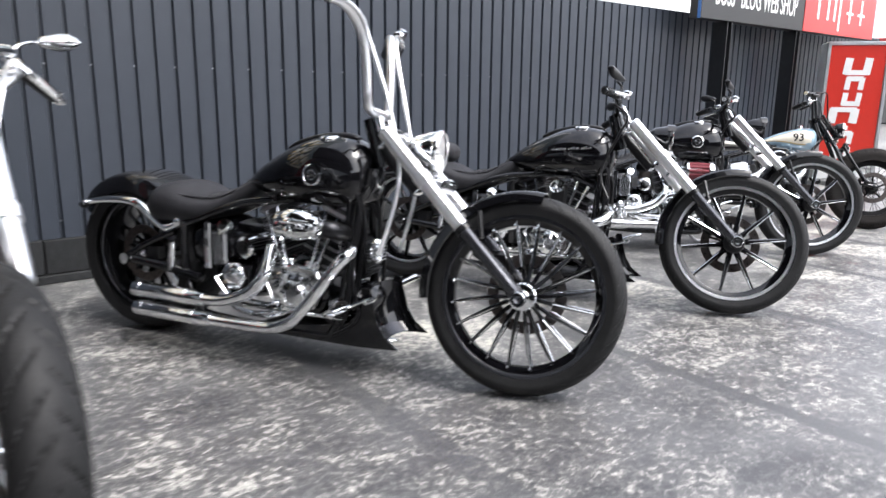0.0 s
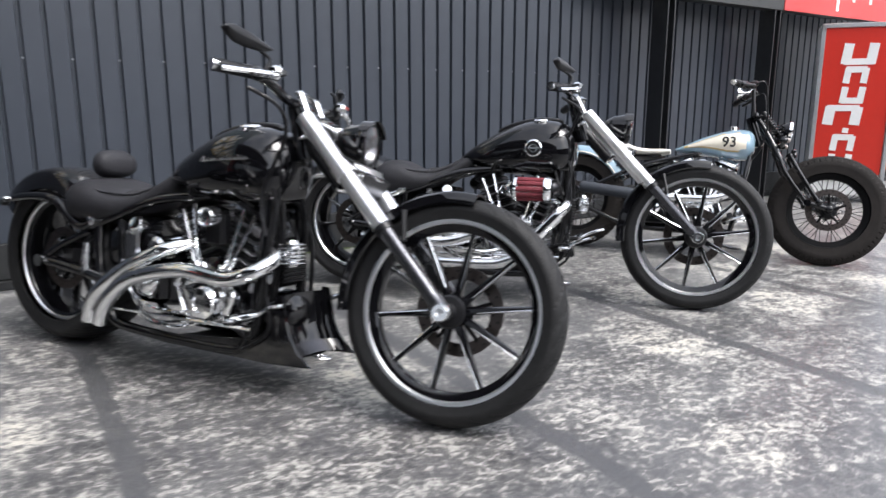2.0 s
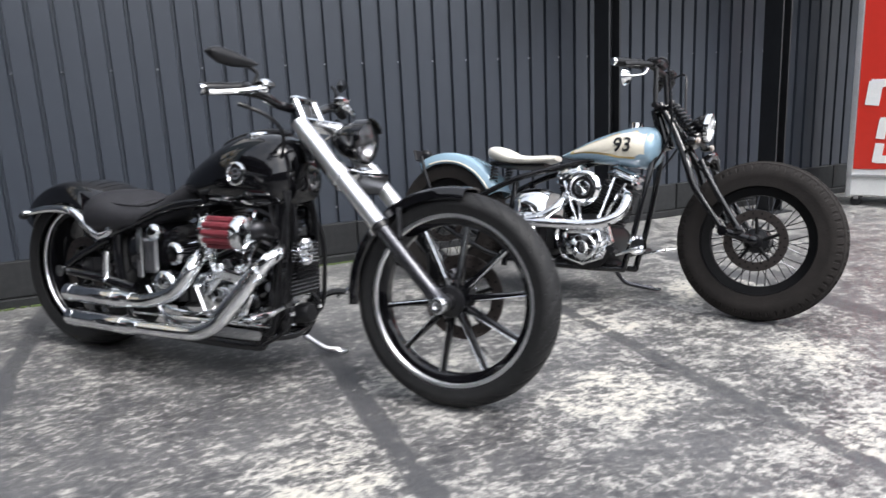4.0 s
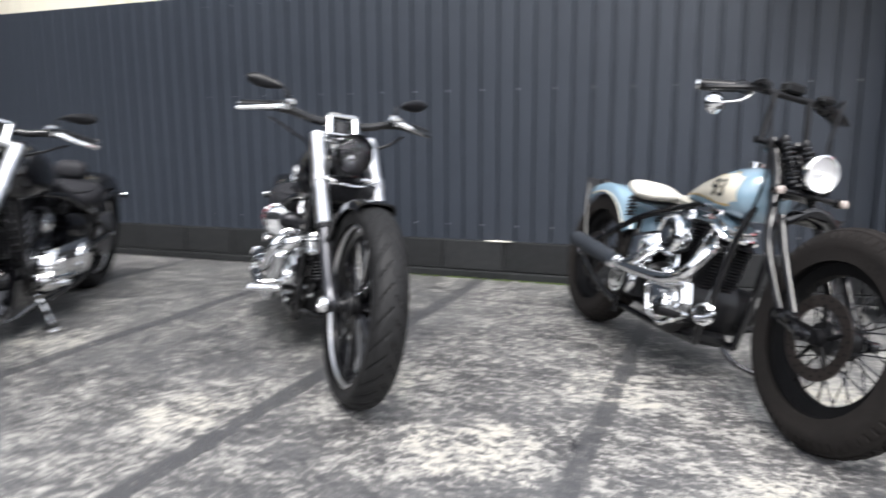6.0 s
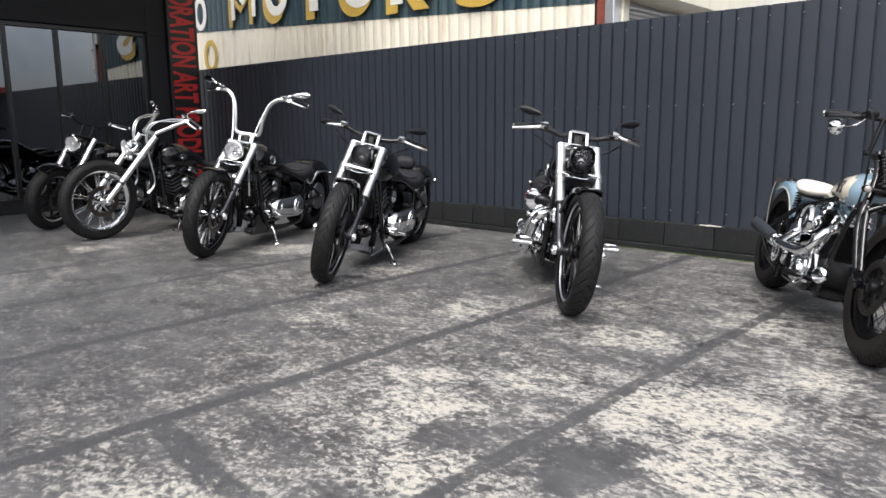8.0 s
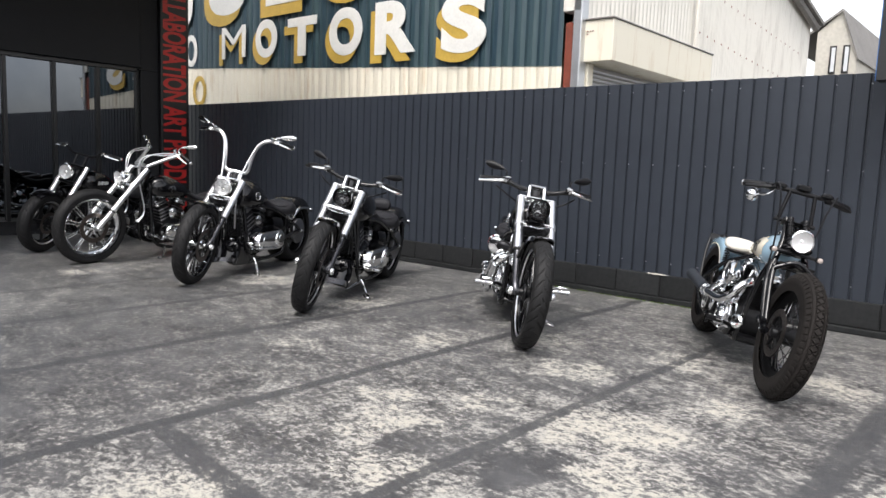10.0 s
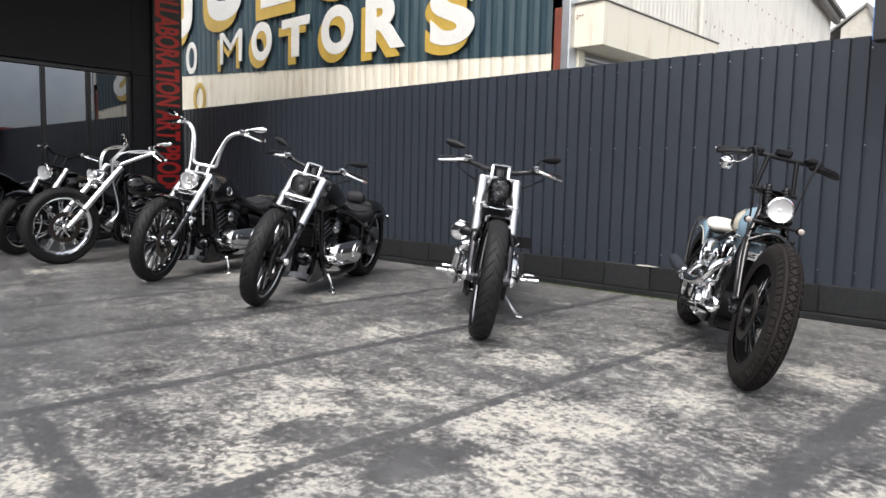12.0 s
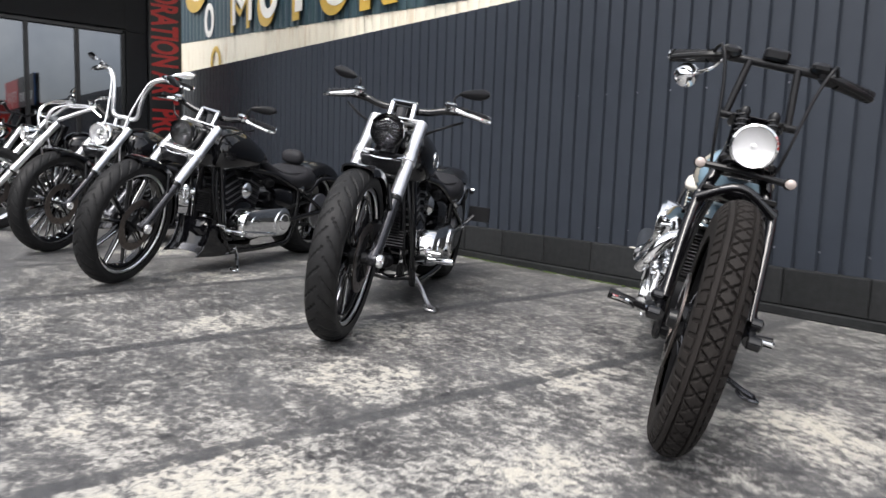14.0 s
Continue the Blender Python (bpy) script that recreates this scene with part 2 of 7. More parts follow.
    def line(v, at, width, strength):
        d = math2("ABSOLUTE", math2("SUBTRACT", v, at), 0.0)
        t = n.new("ShaderNodeMapRange")
        t.inputs["From Min"].default_value, t.inputs["From Max"].default_value = width * 0.62, width * 0.42
        t.inputs["To Max"].default_value = strength
        l.new(d, t.inputs["Value"])
        return t.outputs["Result"]

    joint = None
    for at, width, strength in ((-8.25, 0.05, 0.7), (-7.15, 0.05, 0.7), (-6.02, 0.085, 0.75), (-4.95, 0.068, 0.9), (-3.89, 0.075, 0.95),
                                (-2.76, 0.075, 0.95), (-1.71, 0.062, 0.85), (-0.66, 0.105, 0.8), (0.4, 0.06, 0.6), (1.5, 0.06, 0.6)):
        t = line(across, at, width, strength)
        joint = t if joint is None else math2("MAXIMUM", joint, t)
    slant = math2("ADD", along, math2("MULTIPLY", xyz.outputs["X"], 0.15))
    cross = math2("MULTIPLY", line(slant, -4.70, 0.10, 0.9), math2("MULTIPLY", span(xyz.outputs["X"], -2.82, -2.76), span(xyz.outputs["X"], -0.9, -1.6)))
    joint = math2("MAXIMUM", joint, cross)
    joint = math2("MAXIMUM", joint, line(along, -0.55, 0.035, 0.55))
    joint = math2("MAXIMUM", joint, math2("MULTIPLY", line(along, -2.5, 0.05, 0.45), span(clouds, 0.45, 0.6)))
    joint = math2("MULTIPLY", joint, span(wear, 0.68, 0.56))
    # thin rubbed paint, then bare concrete
    thin = math2("MULTIPLY", ramp(wear, 0.44, 0.56), 0.62)
    bare = math2("MULTIPLY", ramp(wear, 0.520, 0.590), ramp(nz(64.0, 6.0, 0.7, mp.outputs["Vector"]), 0.34, 0.56, (0.35, 0.35, 0.35, 1)))
    scuff = ramp(clouds, 0.32, 0.72, (0.032, 0.032, 0.035, 1), (0.102, 0.102, 0.105, 1))
    rubbed = ramp(fine, 0.3, 0.7, (0.135, 0.134, 0.131, 1), (0.255, 0.251, 0.240, 1))
    pale = ramp(fine, 0.3, 0.72, (0.30, 0.293, 0.272, 1), (0.525, 0.511, 0.472, 1))
    # Grazing sky sheen, put into the paint's colour as a paler grey.
    sky_sheen = math2("MULTIPLY", math2("SUBTRACT", 1.0, trodden), 0.08)
    col = blend(thin, blend(sky_sheen, scuff, ramp(fine, 0.3, 0.7, (0.105, 0.106, 0.110, 1), (0.150, 0.151, 0.155, 1))), rubbed)
    col = blend(bare, col, pale)
    cream = math2("MULTIPLY", ramp(worn, 0.35, 0.9), ramp(wear, 0.56, 0.62))
    col = blend(cream, col, ramp(fine, 0.3, 0.7, (0.36, 0.342, 0.295, 1), (0.53, 0.508, 0.44, 1)))
    col = blend(joint, col, ramp(fine, 0.3, 0.7, (0.040, 0.041, 0.044, 1), (0.085, 0.086, 0.090, 1)))
    l.new(col, b.inputs["Base Color"])
    l.new(ramp(bare, 0.0, 1.0, (0.36, 0.36, 0.36, 1), (0.62, 0.62, 0.62, 1)), b.inputs["Roughness"])
    bp = n.new("ShaderNodeBump")
    bp.inputs["Strength"].default_value, bp.inputs["Distance"].default_value = 0.22, 0.003
    l.new(math2("ADD", math2("MULTIPLY", bare, -0.6), fine), bp.inputs["Height"])
    l.new(bp.outputs["Normal"], b.inputs["Normal"])
    return m


FLOOR = floor_material()


def green_wall_material():
    """Blue-green sign paint, streaked down the sheet."""
    m = material("streaked_green_paint", (0.022, 0.062, 0.085), 0.5, vary=0.2, scale=1.0)
    n, l = m.node_tree.nodes, m.node_tree.links
    b = n["Principled BSDF"]
    co = n.new("ShaderNodeTexCoord")
    mp = n.new("ShaderNodeMapping")
    mp.inputs["Scale"].default_value = (9.0, 9.0, 0.5)
    t = n.new("ShaderNodeTexNoise")
    t.inputs["Scale"].default_value, t.inputs["Detail"].default_value = 1.6, 6.0
    r = n.new("ShaderNodeValToRGB")
    r.color_ramp.elements[0].position, r.color_ramp.elements[1].position = 0.35, 0.75
    r.color_ramp.elements[0].color, r.color_ramp.elements[1].color = (0.010, 0.033, 0.052, 1), (0.048, 0.085, 0.090, 1)
    l.new(co.outputs["Object"], mp.inputs["Vector"])
    l.new(mp.outputs["Vector"], t.inputs["Vector"])
    l.new(t.outputs["Fac"], r.inputs["Fac"])
    l.new(r.outputs["Color"], b.inputs["Base Color"])
    return m


GREEN_WALL = green_wall_material()


def piece_variation(m, amount):
    """Each piece a touch lighter or darker than its neighbours."""
    n, l = m.node_tree.nodes, m.node_tree.links
    b = n["Principled BSDF"]
    src = b.inputs["Base Color"].links[0].from_socket
    info, rng_map, hs = n.new("ShaderNodeObjectInfo"), n.new("ShaderNodeMapRange"), n.new("ShaderNodeHueSaturation")
    rng_map.inputs["To Min"].default_value, rng_map.inputs["To Max"].default_value = 1 - amount, 1 + amount
    l.new(info.outputs["Random"], rng_map.inputs["Value"])
    l.new(rng_map.outputs["Result"], hs.inputs["Value"])
    l.new(src, hs.inputs["Color"])
    l.new(hs.outputs["Color"], b.inputs["Base Color"])


piece_variation(FENCE, 0.05)
piece_variation(BLOCK, 0.18)


def streaked(m, clean, dirty, p0, p1, across=7.0):
    """Runs of dirt down a sheet, over its plain colour."""
    n, l = m.node_tree.nodes, m.node_tree.links
    b = n["Principled BSDF"]
    co, mp = n.new("ShaderNodeTexCoord"), n.new("ShaderNodeMapping")
    mp.inputs["Scale"].default_value = (across, across, 0.6)
    t, r = n.new("ShaderNodeTexNoise"), n.new("ShaderNodeValToRGB")
    t.inputs["Scale"].default_value, t.inputs["Detail"].default_value = 1.3, 8.0
    t.inputs["Roughness"].default_value = 0.65
    r.color_ramp.elements[0].position, r.color_ramp.elements[1].position = p0, p1
    r.color_ramp.elements[0].color, r.color_ramp.elements[1].color = (*clean, 1), (*dirty, 1)
    l.new(co.outputs["Object"], mp.inputs["Vector"])
    l.new(mp.outputs["Vector"], t.inputs["Vector"])
    l.new(t.outputs["Fac"], r.inputs["Fac"])
    l.new(r.outputs["Color"], b.inputs["Base Color"])


streaked(WHITE_WALL, (0.70, 0.675, 0.615), (0.42, 0.39, 0.34), 0.50, 0.82, 3.0)
streaked(CREAM_WALL, (0.77, 0.72, 0.595), (0.45, 0.30, 0.15), 0.54, 0.80, 6.0)
GABLE = material("weathered_beige_render", (0.50, 0.475, 0.42), 0.8, vary=0.18, scale=1.5, spec=0.3)


# ---- mesh tools ----
class Shape:
    """Collects vertices and faces of one part."""

    def __init__(self):
        self.v, self.f = [], []

    def add(self, verts, faces, m=None):
        k = len(self.v)
        self.v += [tuple(m @ Vector(p)) for p in verts] if m else [tuple(p) for p in verts]
        self.f += [tuple(i + k for i in q) for q in faces]
        return self

    def rings(self, rings, closed=False, caps=True):
        """Skins a row of rings that have the same count of points."""
        n, c = len(rings), len(rings[0])
        verts = [p for r in rings for p in r]
        faces = []
        for i in range(n if closed else n - 1):
            a, b = i * c, ((i + 1) % n) * c
            faces += [(a + j, a + (j + 1) % c, b + (j + 1) % c, b + j) for j in range(c)]
        if caps and not closed:
            faces += [tuple(range(c - 1, -1, -1)), tuple(range((n - 1) * c, n * c))]
        return self.add(verts, faces)

    def tube(self, pts, r, seg=10, smooth=0, flat=1.0):
        """A round bar along pts; r is one radius or one per point; smooth: steps of a spline between points."""
        pts = [Vector(p) for p in pts]
        rad = list(r) if isinstance(r, (list, tuple)) else [r] * len(pts)
        if smooth:
            out, orad = [], []
            for i in range(len(pts) - 1):
                p0, p1, p2, p3 = pts[max(0, i - 1)], pts[i], pts[i + 1], pts[min(len(pts) - 1, i + 2)]
                for s in range(smooth):
                    u = s / smooth
                    out.append(0.5 * (2 * p1 + (p2 - p0) * u + (2 * p0 - 5 * p1 + 4 * p2 - p3) * u * u + (3 * p1 - p0 - 3 * p2 + p3) * u ** 3))
                    orad.append(rad[i] + (rad[i + 1] - rad[i]) * u)
            pts, rad = out + [pts[-1]], orad + [rad[-1]]
        d0 = (pts[1] - pts[0]).normalized()
        side = d0.cross(Vector((0, 0, 1)) if abs(d0.z) < 0.9 else Vector((0, 1, 0))).normalized()
        rings = []
        for i, p in enumerate(pts):
            d = (pts[min(i + 1, len(pts) - 1)] - pts[max(i - 1, 0)]).normalized()
            side = (side - d * side.dot(d)).normalized()
            up = d.cross(side)
            rings.append([p + (side * math.cos(a) + up * math.sin(a) * flat) * rad[i] for a in (2 * math.pi * j / seg for j in range(seg))])
        return self.rings(rings)

    def lathe(self, profile, centre, axis=(0, 1, 0), seg=32, closed=False, caps=True):
        """Turns (radius, along) round an axis through centre."""
        q = Vector((0, 0, 1)).rotation_difference(Vector(axis).normalized())
        rings = []
        for r, h in profile:
            rings.append([Vector(centre) + q @ Vector((r * math.cos(a), r * math.sin(a), h)) for a in (2 * math.pi * j / seg for j in range(seg))])
        return self.rings(rings, closed=closed, caps=caps and not closed)

    def box(self, centre, size, bevel=0.0, m=None):
        """A box with chamfered edges."""
        x, y, z = (s / 2 for s in size)
        b = min(bevel, x * 0.9, y * 0.9, z * 0.9)
        if b <= 0:
            vs = [(i, j, k) for i in (-x, x) for j in (-y, y) for k in (-z, z)]
            fs = [(0, 1, 3, 2), (4, 6, 7, 5), (0, 4, 5, 1), (2, 3, 7, 6), (0, 2, 6, 4), (1, 5, 7, 3)]
            vs = [Vector(p) for p in vs]
        else:
            def ring(k, s):
                xx, yy = x - s, y - s
                return [Vector(p) for p in ((-xx + b, -yy, k), (xx - b, -yy, k), (xx, -yy + b, k), (xx, yy - b, k), (xx - b, yy, k), (-xx + b, yy, k), (-xx, yy - b, k), (-xx, -yy + b, k))]
            rs = [ring(-z, b), ring(-z + b, 0), ring(z - b, 0), ring(z, b)]
            vs = [p for r in rs for p in r]
            fs = [(i * 8 + j, i * 8 + (j + 1) % 8, (i + 1) * 8 + (j + 1) % 8, (i + 1) * 8 + j) for i in range(3) for j in range(8)]
            fs += [tuple(range(7, -1, -1)), tuple(range(24, 32))]
        mm = Matrix.Translation(centre) @ (m or Matrix())
        return self.add(vs, fs, mm)

    def ball(self, centre, r, scale=(1, 1, 1), seg=16, m=None):
        rings = []
        for i in range(1, seg // 2):
            a = math.pi * i / (seg // 2)
            rings.append([Vector((r * scale[0] * math.sin(a) * math.cos(t), r * scale[1] * math.sin(a) * math.sin(t), r * scale[2] * math.cos(a))) for t in (2 * math.pi * j / seg for j in range(seg))])
        mm = Matrix.Translation(centre) @ (m or Matrix())
        return self.rings([[mm @ p for p in r_] for r_ in rings])

    def plate(self, outline, y0, y1):
        """A flat plate cut from an (x, z) outline, between y0 and y1."""
        n = len(outline)
        vs = [(x, y0, z) for x, z in outline] + [(x, y1, z) for x, z in outline]
        fs = [tuple(range(n)), tuple(range(2 * n - 1, n - 1, -1))] + [((i + 1) % n, i, i + n, (i + 1) % n + n) for i in range(n)]
        return self.add(vs, fs)

    def move(self, m):
        self.v = [tuple(m @ Vector(p)) for p in self.v]
        return self


def mesh_of(name, shape, mat, angle=40):
    me = bpy.data.meshes.new(name)
    me.from_pydata(shape.v, [], shape.f)
    me.materials.append(mat)
    bm = bmesh.new()
    bm.from_mesh(me)
    bmesh.ops.recalc_face_normals(bm, faces=bm.faces)
    bm.to_mesh(me)
    bm.free()
    me.shade_smooth()
    me.set_sharp_from_angle(angle=radians(angle))
    me.update()
    return me


def part(name, shape, mat, parent=None, label="", angle=40):
    """Links a shape as one mesh object under its thing."""
    ob = new(name, mesh_of(name, shape, mat, angle))
    ob.parent = parent
    if label:
        ob["label"] = label
    return ob


def empty(name, m):
    ob = new(name)
    ob.empty_display_size = 0.1
    ob.matrix_world = m
    return ob


def lettering(name, text, size, m, mat, parent, depth=0.004, stretch=1.0, bold=0.0, align="LEFT"):
    """Words as a solid mesh."""
    cu = bpy.data.curves.new(name, "FONT")
    cu.body, cu.size, cu.extrude, cu.offset = text, size, depth, bold
    cu.align_x, cu.align_y = align, "BOTTOM_BASELINE"
    tmp = new(name + "_tmp", cu)
    me = bpy.data.meshes.new_from_object(tmp.evaluated_get(bpy.context.evaluated_depsgraph_get()))
    bpy.data.objects.remove(tmp)
    bpy.data.curves.remove(cu)
    me.transform(m @ Matrix.Diagonal((stretch, 1, 1, 1)))
    me.materials.clear()
    me.materials.append(mat)
    ob = new(name, me)
    ob.parent = parent
    return ob


# ---- the yard ----
FENCE_L, FENCE_R, FENCE_TOP, SHEET_Z = -10.977, 4.0, 1.815, 0.238

ground = tagged(part("ground", Shape().add([(-150, -150, 0), (150, -150, 0), (150, 150, 0), (-150, 150, 0)], [(0, 1, 2, 3)]), FLOOR),
                "worn dark-painted concrete yard with pale bare patches", "ground", kind="structure")


rng = random.Random(4)


def fence():
    """Corrugated sheets on a low course of blocks."""
    wall = tagged(empty("wall_north", Matrix()), "charcoal corrugated steel fence on a low block course", "fence", kind="structure")
    pitch, per = 0.11028, 8
    sheet = Shape()
    prof = []
    for i in range(per):
        x = i * pitch
        prof += [(x, 0.0), (x + 0.079, 0.0), (x + 0.084, 0.021), (x + 0.098, 0.021), (x + 0.103, 0.0), (x + pitch + 0.0006, 0.0)]
    rings = [(x, y) for x, y in prof]
    zs = (SHEET_Z, 0.62, 1.02, 1.42, FENCE_TOP)
    vs = [(x, y, z) for z in zs for x, y in rings]
    c = len(rings)
    fs = [(k * c + i, k * c + i + 1, (k + 1) * c + i + 1, (k + 1) * c + i) for k in range(len(zs) - 1) for i in range(c - 1)]
    sheet.add(vs, fs)
    back = [(x, y + 0.006, z) for z in zs for x, y in rings]
    sheet.add(back, [tuple(reversed(q)) for q in fs])
    sheet.add([(x, y, FENCE_TOP) for x, y in rings] + [(x, y + 0.006, FENCE_TOP) for x, y in rings], [(i, i + 1, c + i + 1, c + i) for i in range(c - 1)])
    me = mesh_of("sheet", sheet, FENCE, 20)
    x = FENCE_L
    k = 0
    while x < FENCE_R:
        ob = new("sheet", me)
        ob.parent = wall
        ob.location = (x, 0.002 * (k % 2), 0)
        x += pitch * per
        k += 1
    head = mesh_of("screw", Shape().lathe([(0.001, -0.004), (0.004, -0.004), (0.0055, -0.001), (0.0055, 0.0)], (0, 0, 0), (0, 1, 0), 8), STEEL)
    x, j = FENCE_L + 0.091, 0
    while x < FENCE_R:
        for z in (0.33, 1.145, 1.745):
            if j % 2 == 0:
                ob = new("screw", head)
                ob.parent = wall
                ob.location = (x + 0.0015, 0.019, z)
        x += pitch
        j += 1
    rail = part("cap", Shape().box(((FENCE_L + FENCE_R) / 2, 0.06, FENCE_TOP - 0.05), (FENCE_R - FENCE_L, 0.05, 0.05), 0.004), POST, wall)
    rail.name = "rail"
    bl = mesh_of("block", Shape().box((0, 0.075, 0.1425), (0.392, 0.15, 0.185), 0.005), BLOCK)
    x = -2.975 - 0.4 * 19 - 0.2
    while x < FENCE_R:
        ob = new("block", bl)
        ob.parent = wall
        ob.location = (x, -0.012 + rng.uniform(-0.002, 0.002), 0)
        x += 0.4
    part("mortar", Shape().box(((FENCE_L + FENCE_R) / 2, 0.075, 0.117), (FENCE_R - FENCE_L, 0.14, 0.235), 0.0), BLOCK, wall)
    part("footing", Shape().box(((FENCE_L + FENCE_R) / 2, 0.06, 0.024), (FENCE_R - FENCE_L, 0.17, 0.048), 0.006), BLOCK, wall)
    chip = Shape()
    for i in range(14):
        chip.ball((-2.62 + rng.uniform(-0.1, 0.1), -0.005 + rng.uniform(-0.012, 0.02), 0.236), rng.uniform(0.008, 0.02), (1.6, 1, 0.45), 8)
    part("broken_edge", chip, CHIP, wall, "chipped pale block edge")
    mossy = Shape()
    for i in range(160):
        mossy.ball((rng.uniform(-4.2, -2.0), -0.03 + rng.uniform(-0.012, 0.004), 0.003), rng.uniform(0.005, 0.013), (1.5, 1, 0.5), 6)
    tagged(part("moss", mossy, MOSS), "thin green moss line along the fence footing", "moss", kind="stuff")


fence()


def facade():
    """The dark shop front with its window band and lettered pillar."""
    fx = -9.9
    wall = tagged(part("wall_west", Shape().box((fx - 0.15, -0.70, 3.2), (0.3, 0.25, 6.4), 0.0), FACADE), "dark grey rendered shop wall", "wall", kind="structure")
    part("upper_wall", Shape().box((fx - 0.15, -5.42, 4.32), (0.3, 9.2, 4.16), 0.01), FACADE, wall)
    part("plinth", Shape().box((fx - 0.15, -5.5, 0.06), (0.26, 9.0, 0.12), 0.005), FACADE, wall)
    part("far_wall", Shape().box((fx - 0.15, -12, 3.2), (0.3, 4, 6.4), 0.0), FACADE, wall)
    part("ledge", Shape().box((fx - 0.13, -0.72, 2.22), (0.28, 0.27, 0.02), 0.004), FACADE, wall)
    # Unseen slab and fascia, added only to shade this corner of the yard.
    can = tagged(part("shade_canopy", Shape().box((fx + 1.35, -4.9, 3.78), (2.7, 9.6, 0.22), 0.02), FACADE), "unseen dark canopy added to shade the yard corner", "canopy", kind="structure")
    part("fascia", Shape().box((fx + 2.72, -4.9, 3.78), (0.04, 9.64, 0.30), 0.005), FRAME_BLACK, can)
    win = tagged(empty("window_1", pose(fx, 0, 0)), "dark tinted shop window band reflecting clouds", "window", kind="structure")
    ys = [-0.84, -1.38, -1.93, -2.50, -3.3, -4.2, -5.1, -6.0, -6.9, -7.8, -8.7, -9.6]
    for a, c in zip(ys, ys[1:]):
        part("pane", Shape().box((-0.1, (a + c) / 2, 1.18), (0.012, abs(a - c) - 0.04, 2.08), 0.002), WINDOW, win)
        part("window_frame", Shape().box((-0.08, a, 1.18), (0.06, 0.045, 2.1), 0.004), FRAME_BLACK, win)
    part("window_frame", Shape().box((-0.08, -5.22, 2.215), (0.07, 8.8, 0.05), 0.004), FRAME_BLACK, win)
    part("window_frame", Shape().box((-0.08, -5.22, 0.14), (0.07, 8.8, 0.06), 0.004), FRAME_BLACK, win)
    pil = tagged(part("lettered_pillar", Shape().box((fx - 0.1, -0.36, 3.2), (0.36, 0.42, 6.4), 0.01), FRAME_BLACK), "black pillar with tall red vertical lettering", "pillar", kind="structure")
    m = Matrix.Translation((fx + 0.083, -0.525, 3.603)) @ Matrix(((0, 0, 1, 0), (0, 1, 0, 0), (-1, 0, 0, 0), (0, 0, 0, 1)))
    lettering("lettering", "COLLABORATION ART PRODUCT", 0.46, m, RED_LETTER, pil, 0.003, 0.47, 0.014)


facade()


def motors_building():
    """The workshop behind the fence with its painted sign."""
    y0, x1, xl = 0.95, -4.1, -14.0
    b = tagged(empty("workshop", pose(xl, y0, 0)), "corrugated workshop with a faded painted sign", "building")
    pitch = 0.16
    n = int((x1 - xl) / pitch)

    def sheet(z0, z1, mat, name, label, t0, t1, dy=0.0):
        pts = []
        for i in range(n):
            x = i * pitch
            pts += [(x, dy), (x + 0.05, dy - 0.02), (x + 0.11, dy - 0.02), (x + 0.16, dy)]
        sh = Shape()
        c = len(pts)
        sh.add([(x, y, z - 0.053 * (x - (x1 - xl)) * tilt) for z, tilt in ((z0, t0), (z1, t1)) for x, y in pts], [(i, i + 1, c + i + 1, c + i) for i in range(c - 1)])
        return part(name, sh, mat, b, label, 20)

    sheet(1.2, 2.16, CREAM_WALL, "lower_sheet", "cream corrugated strip with rust streaks", 0, 1)
    sheet(2.15, 6.5, GREEN_WALL, "sign_sheet", "streaked blue-green painted sign sheet", 1, 0, -0.006)
    part("core", Shape().box(((x1 - xl) / 2 - 0.05, 1.6, 3.3), (x1 - xl - 0.1, 3.0, 6.4), 0.0), CREAM_WALL, b)
    part("corner_flashing", Shape().box((x1 - xl + 0.04, 0.03, 3.0), (0.10, 0.14, 6.4), 0.01), ALU, b)
    return b


workshop = motors_building()

# ---- motorcycles ----
def arc_fender(cx, cz, r0, r1, a0, a1, width, drop, thick=0.006, steps=22):
    """A mudguard: an arched strip round (cx, cz), from angle a0 to a1."""
    sh, rings = Shape(), []
    for i in range(steps + 1):
        u = i / steps
        a, r = radians(a0 + (a1 - a0) * u), r0 + (r1 - r0) * u
        end = min(1.0, 0.55 + 3.0 * min(u, 1 - u))
        ring = []
        for layer, rr in ((1, r), (-1, r - thick)):
            n = 12
            for j in range(n + 1):
                s = (-1 + 2 * j / n) * layer
                y = math.sin(s * math.pi / 2) * (width / 2 - (0 if layer > 0 else thick))
                d = drop * (1 - math.sqrt(max(0, 1 - abs(s) ** 3)))
                ring.append(Vector((cx + math.cos(a) * (rr - d), y * (0.82 + 0.18 * end), cz + math.sin(a) * (rr - d))))
        rings.append(ring)
    return sh.rings(rings)


def loft(sections, n=24, power=2.6, top=1.0):
    """A body along x from sections (x, z_bottom, z_top, width); rounded-box cross sections."""
    rings = []
    for x, zb, zt, w in sections:
        ring = []
        for j in range(n):
            a = 2 * math.pi * j / n
            c, s = math.cos(a), math.sin(a)
            y = math.copysign(abs(c) ** (2 / power), c) * w / 2
            z = math.copysign(abs(s) ** (2 / power), s)
            if z > 0:
                y *= 1 - (1 - top) * z
            ring.append(Vector((x, y, (zb + zt) / 2 + z * (zt - zb) / 2)))
        rings.append(ring)
    return Shape().rings(smooth_rings(rings, 3))


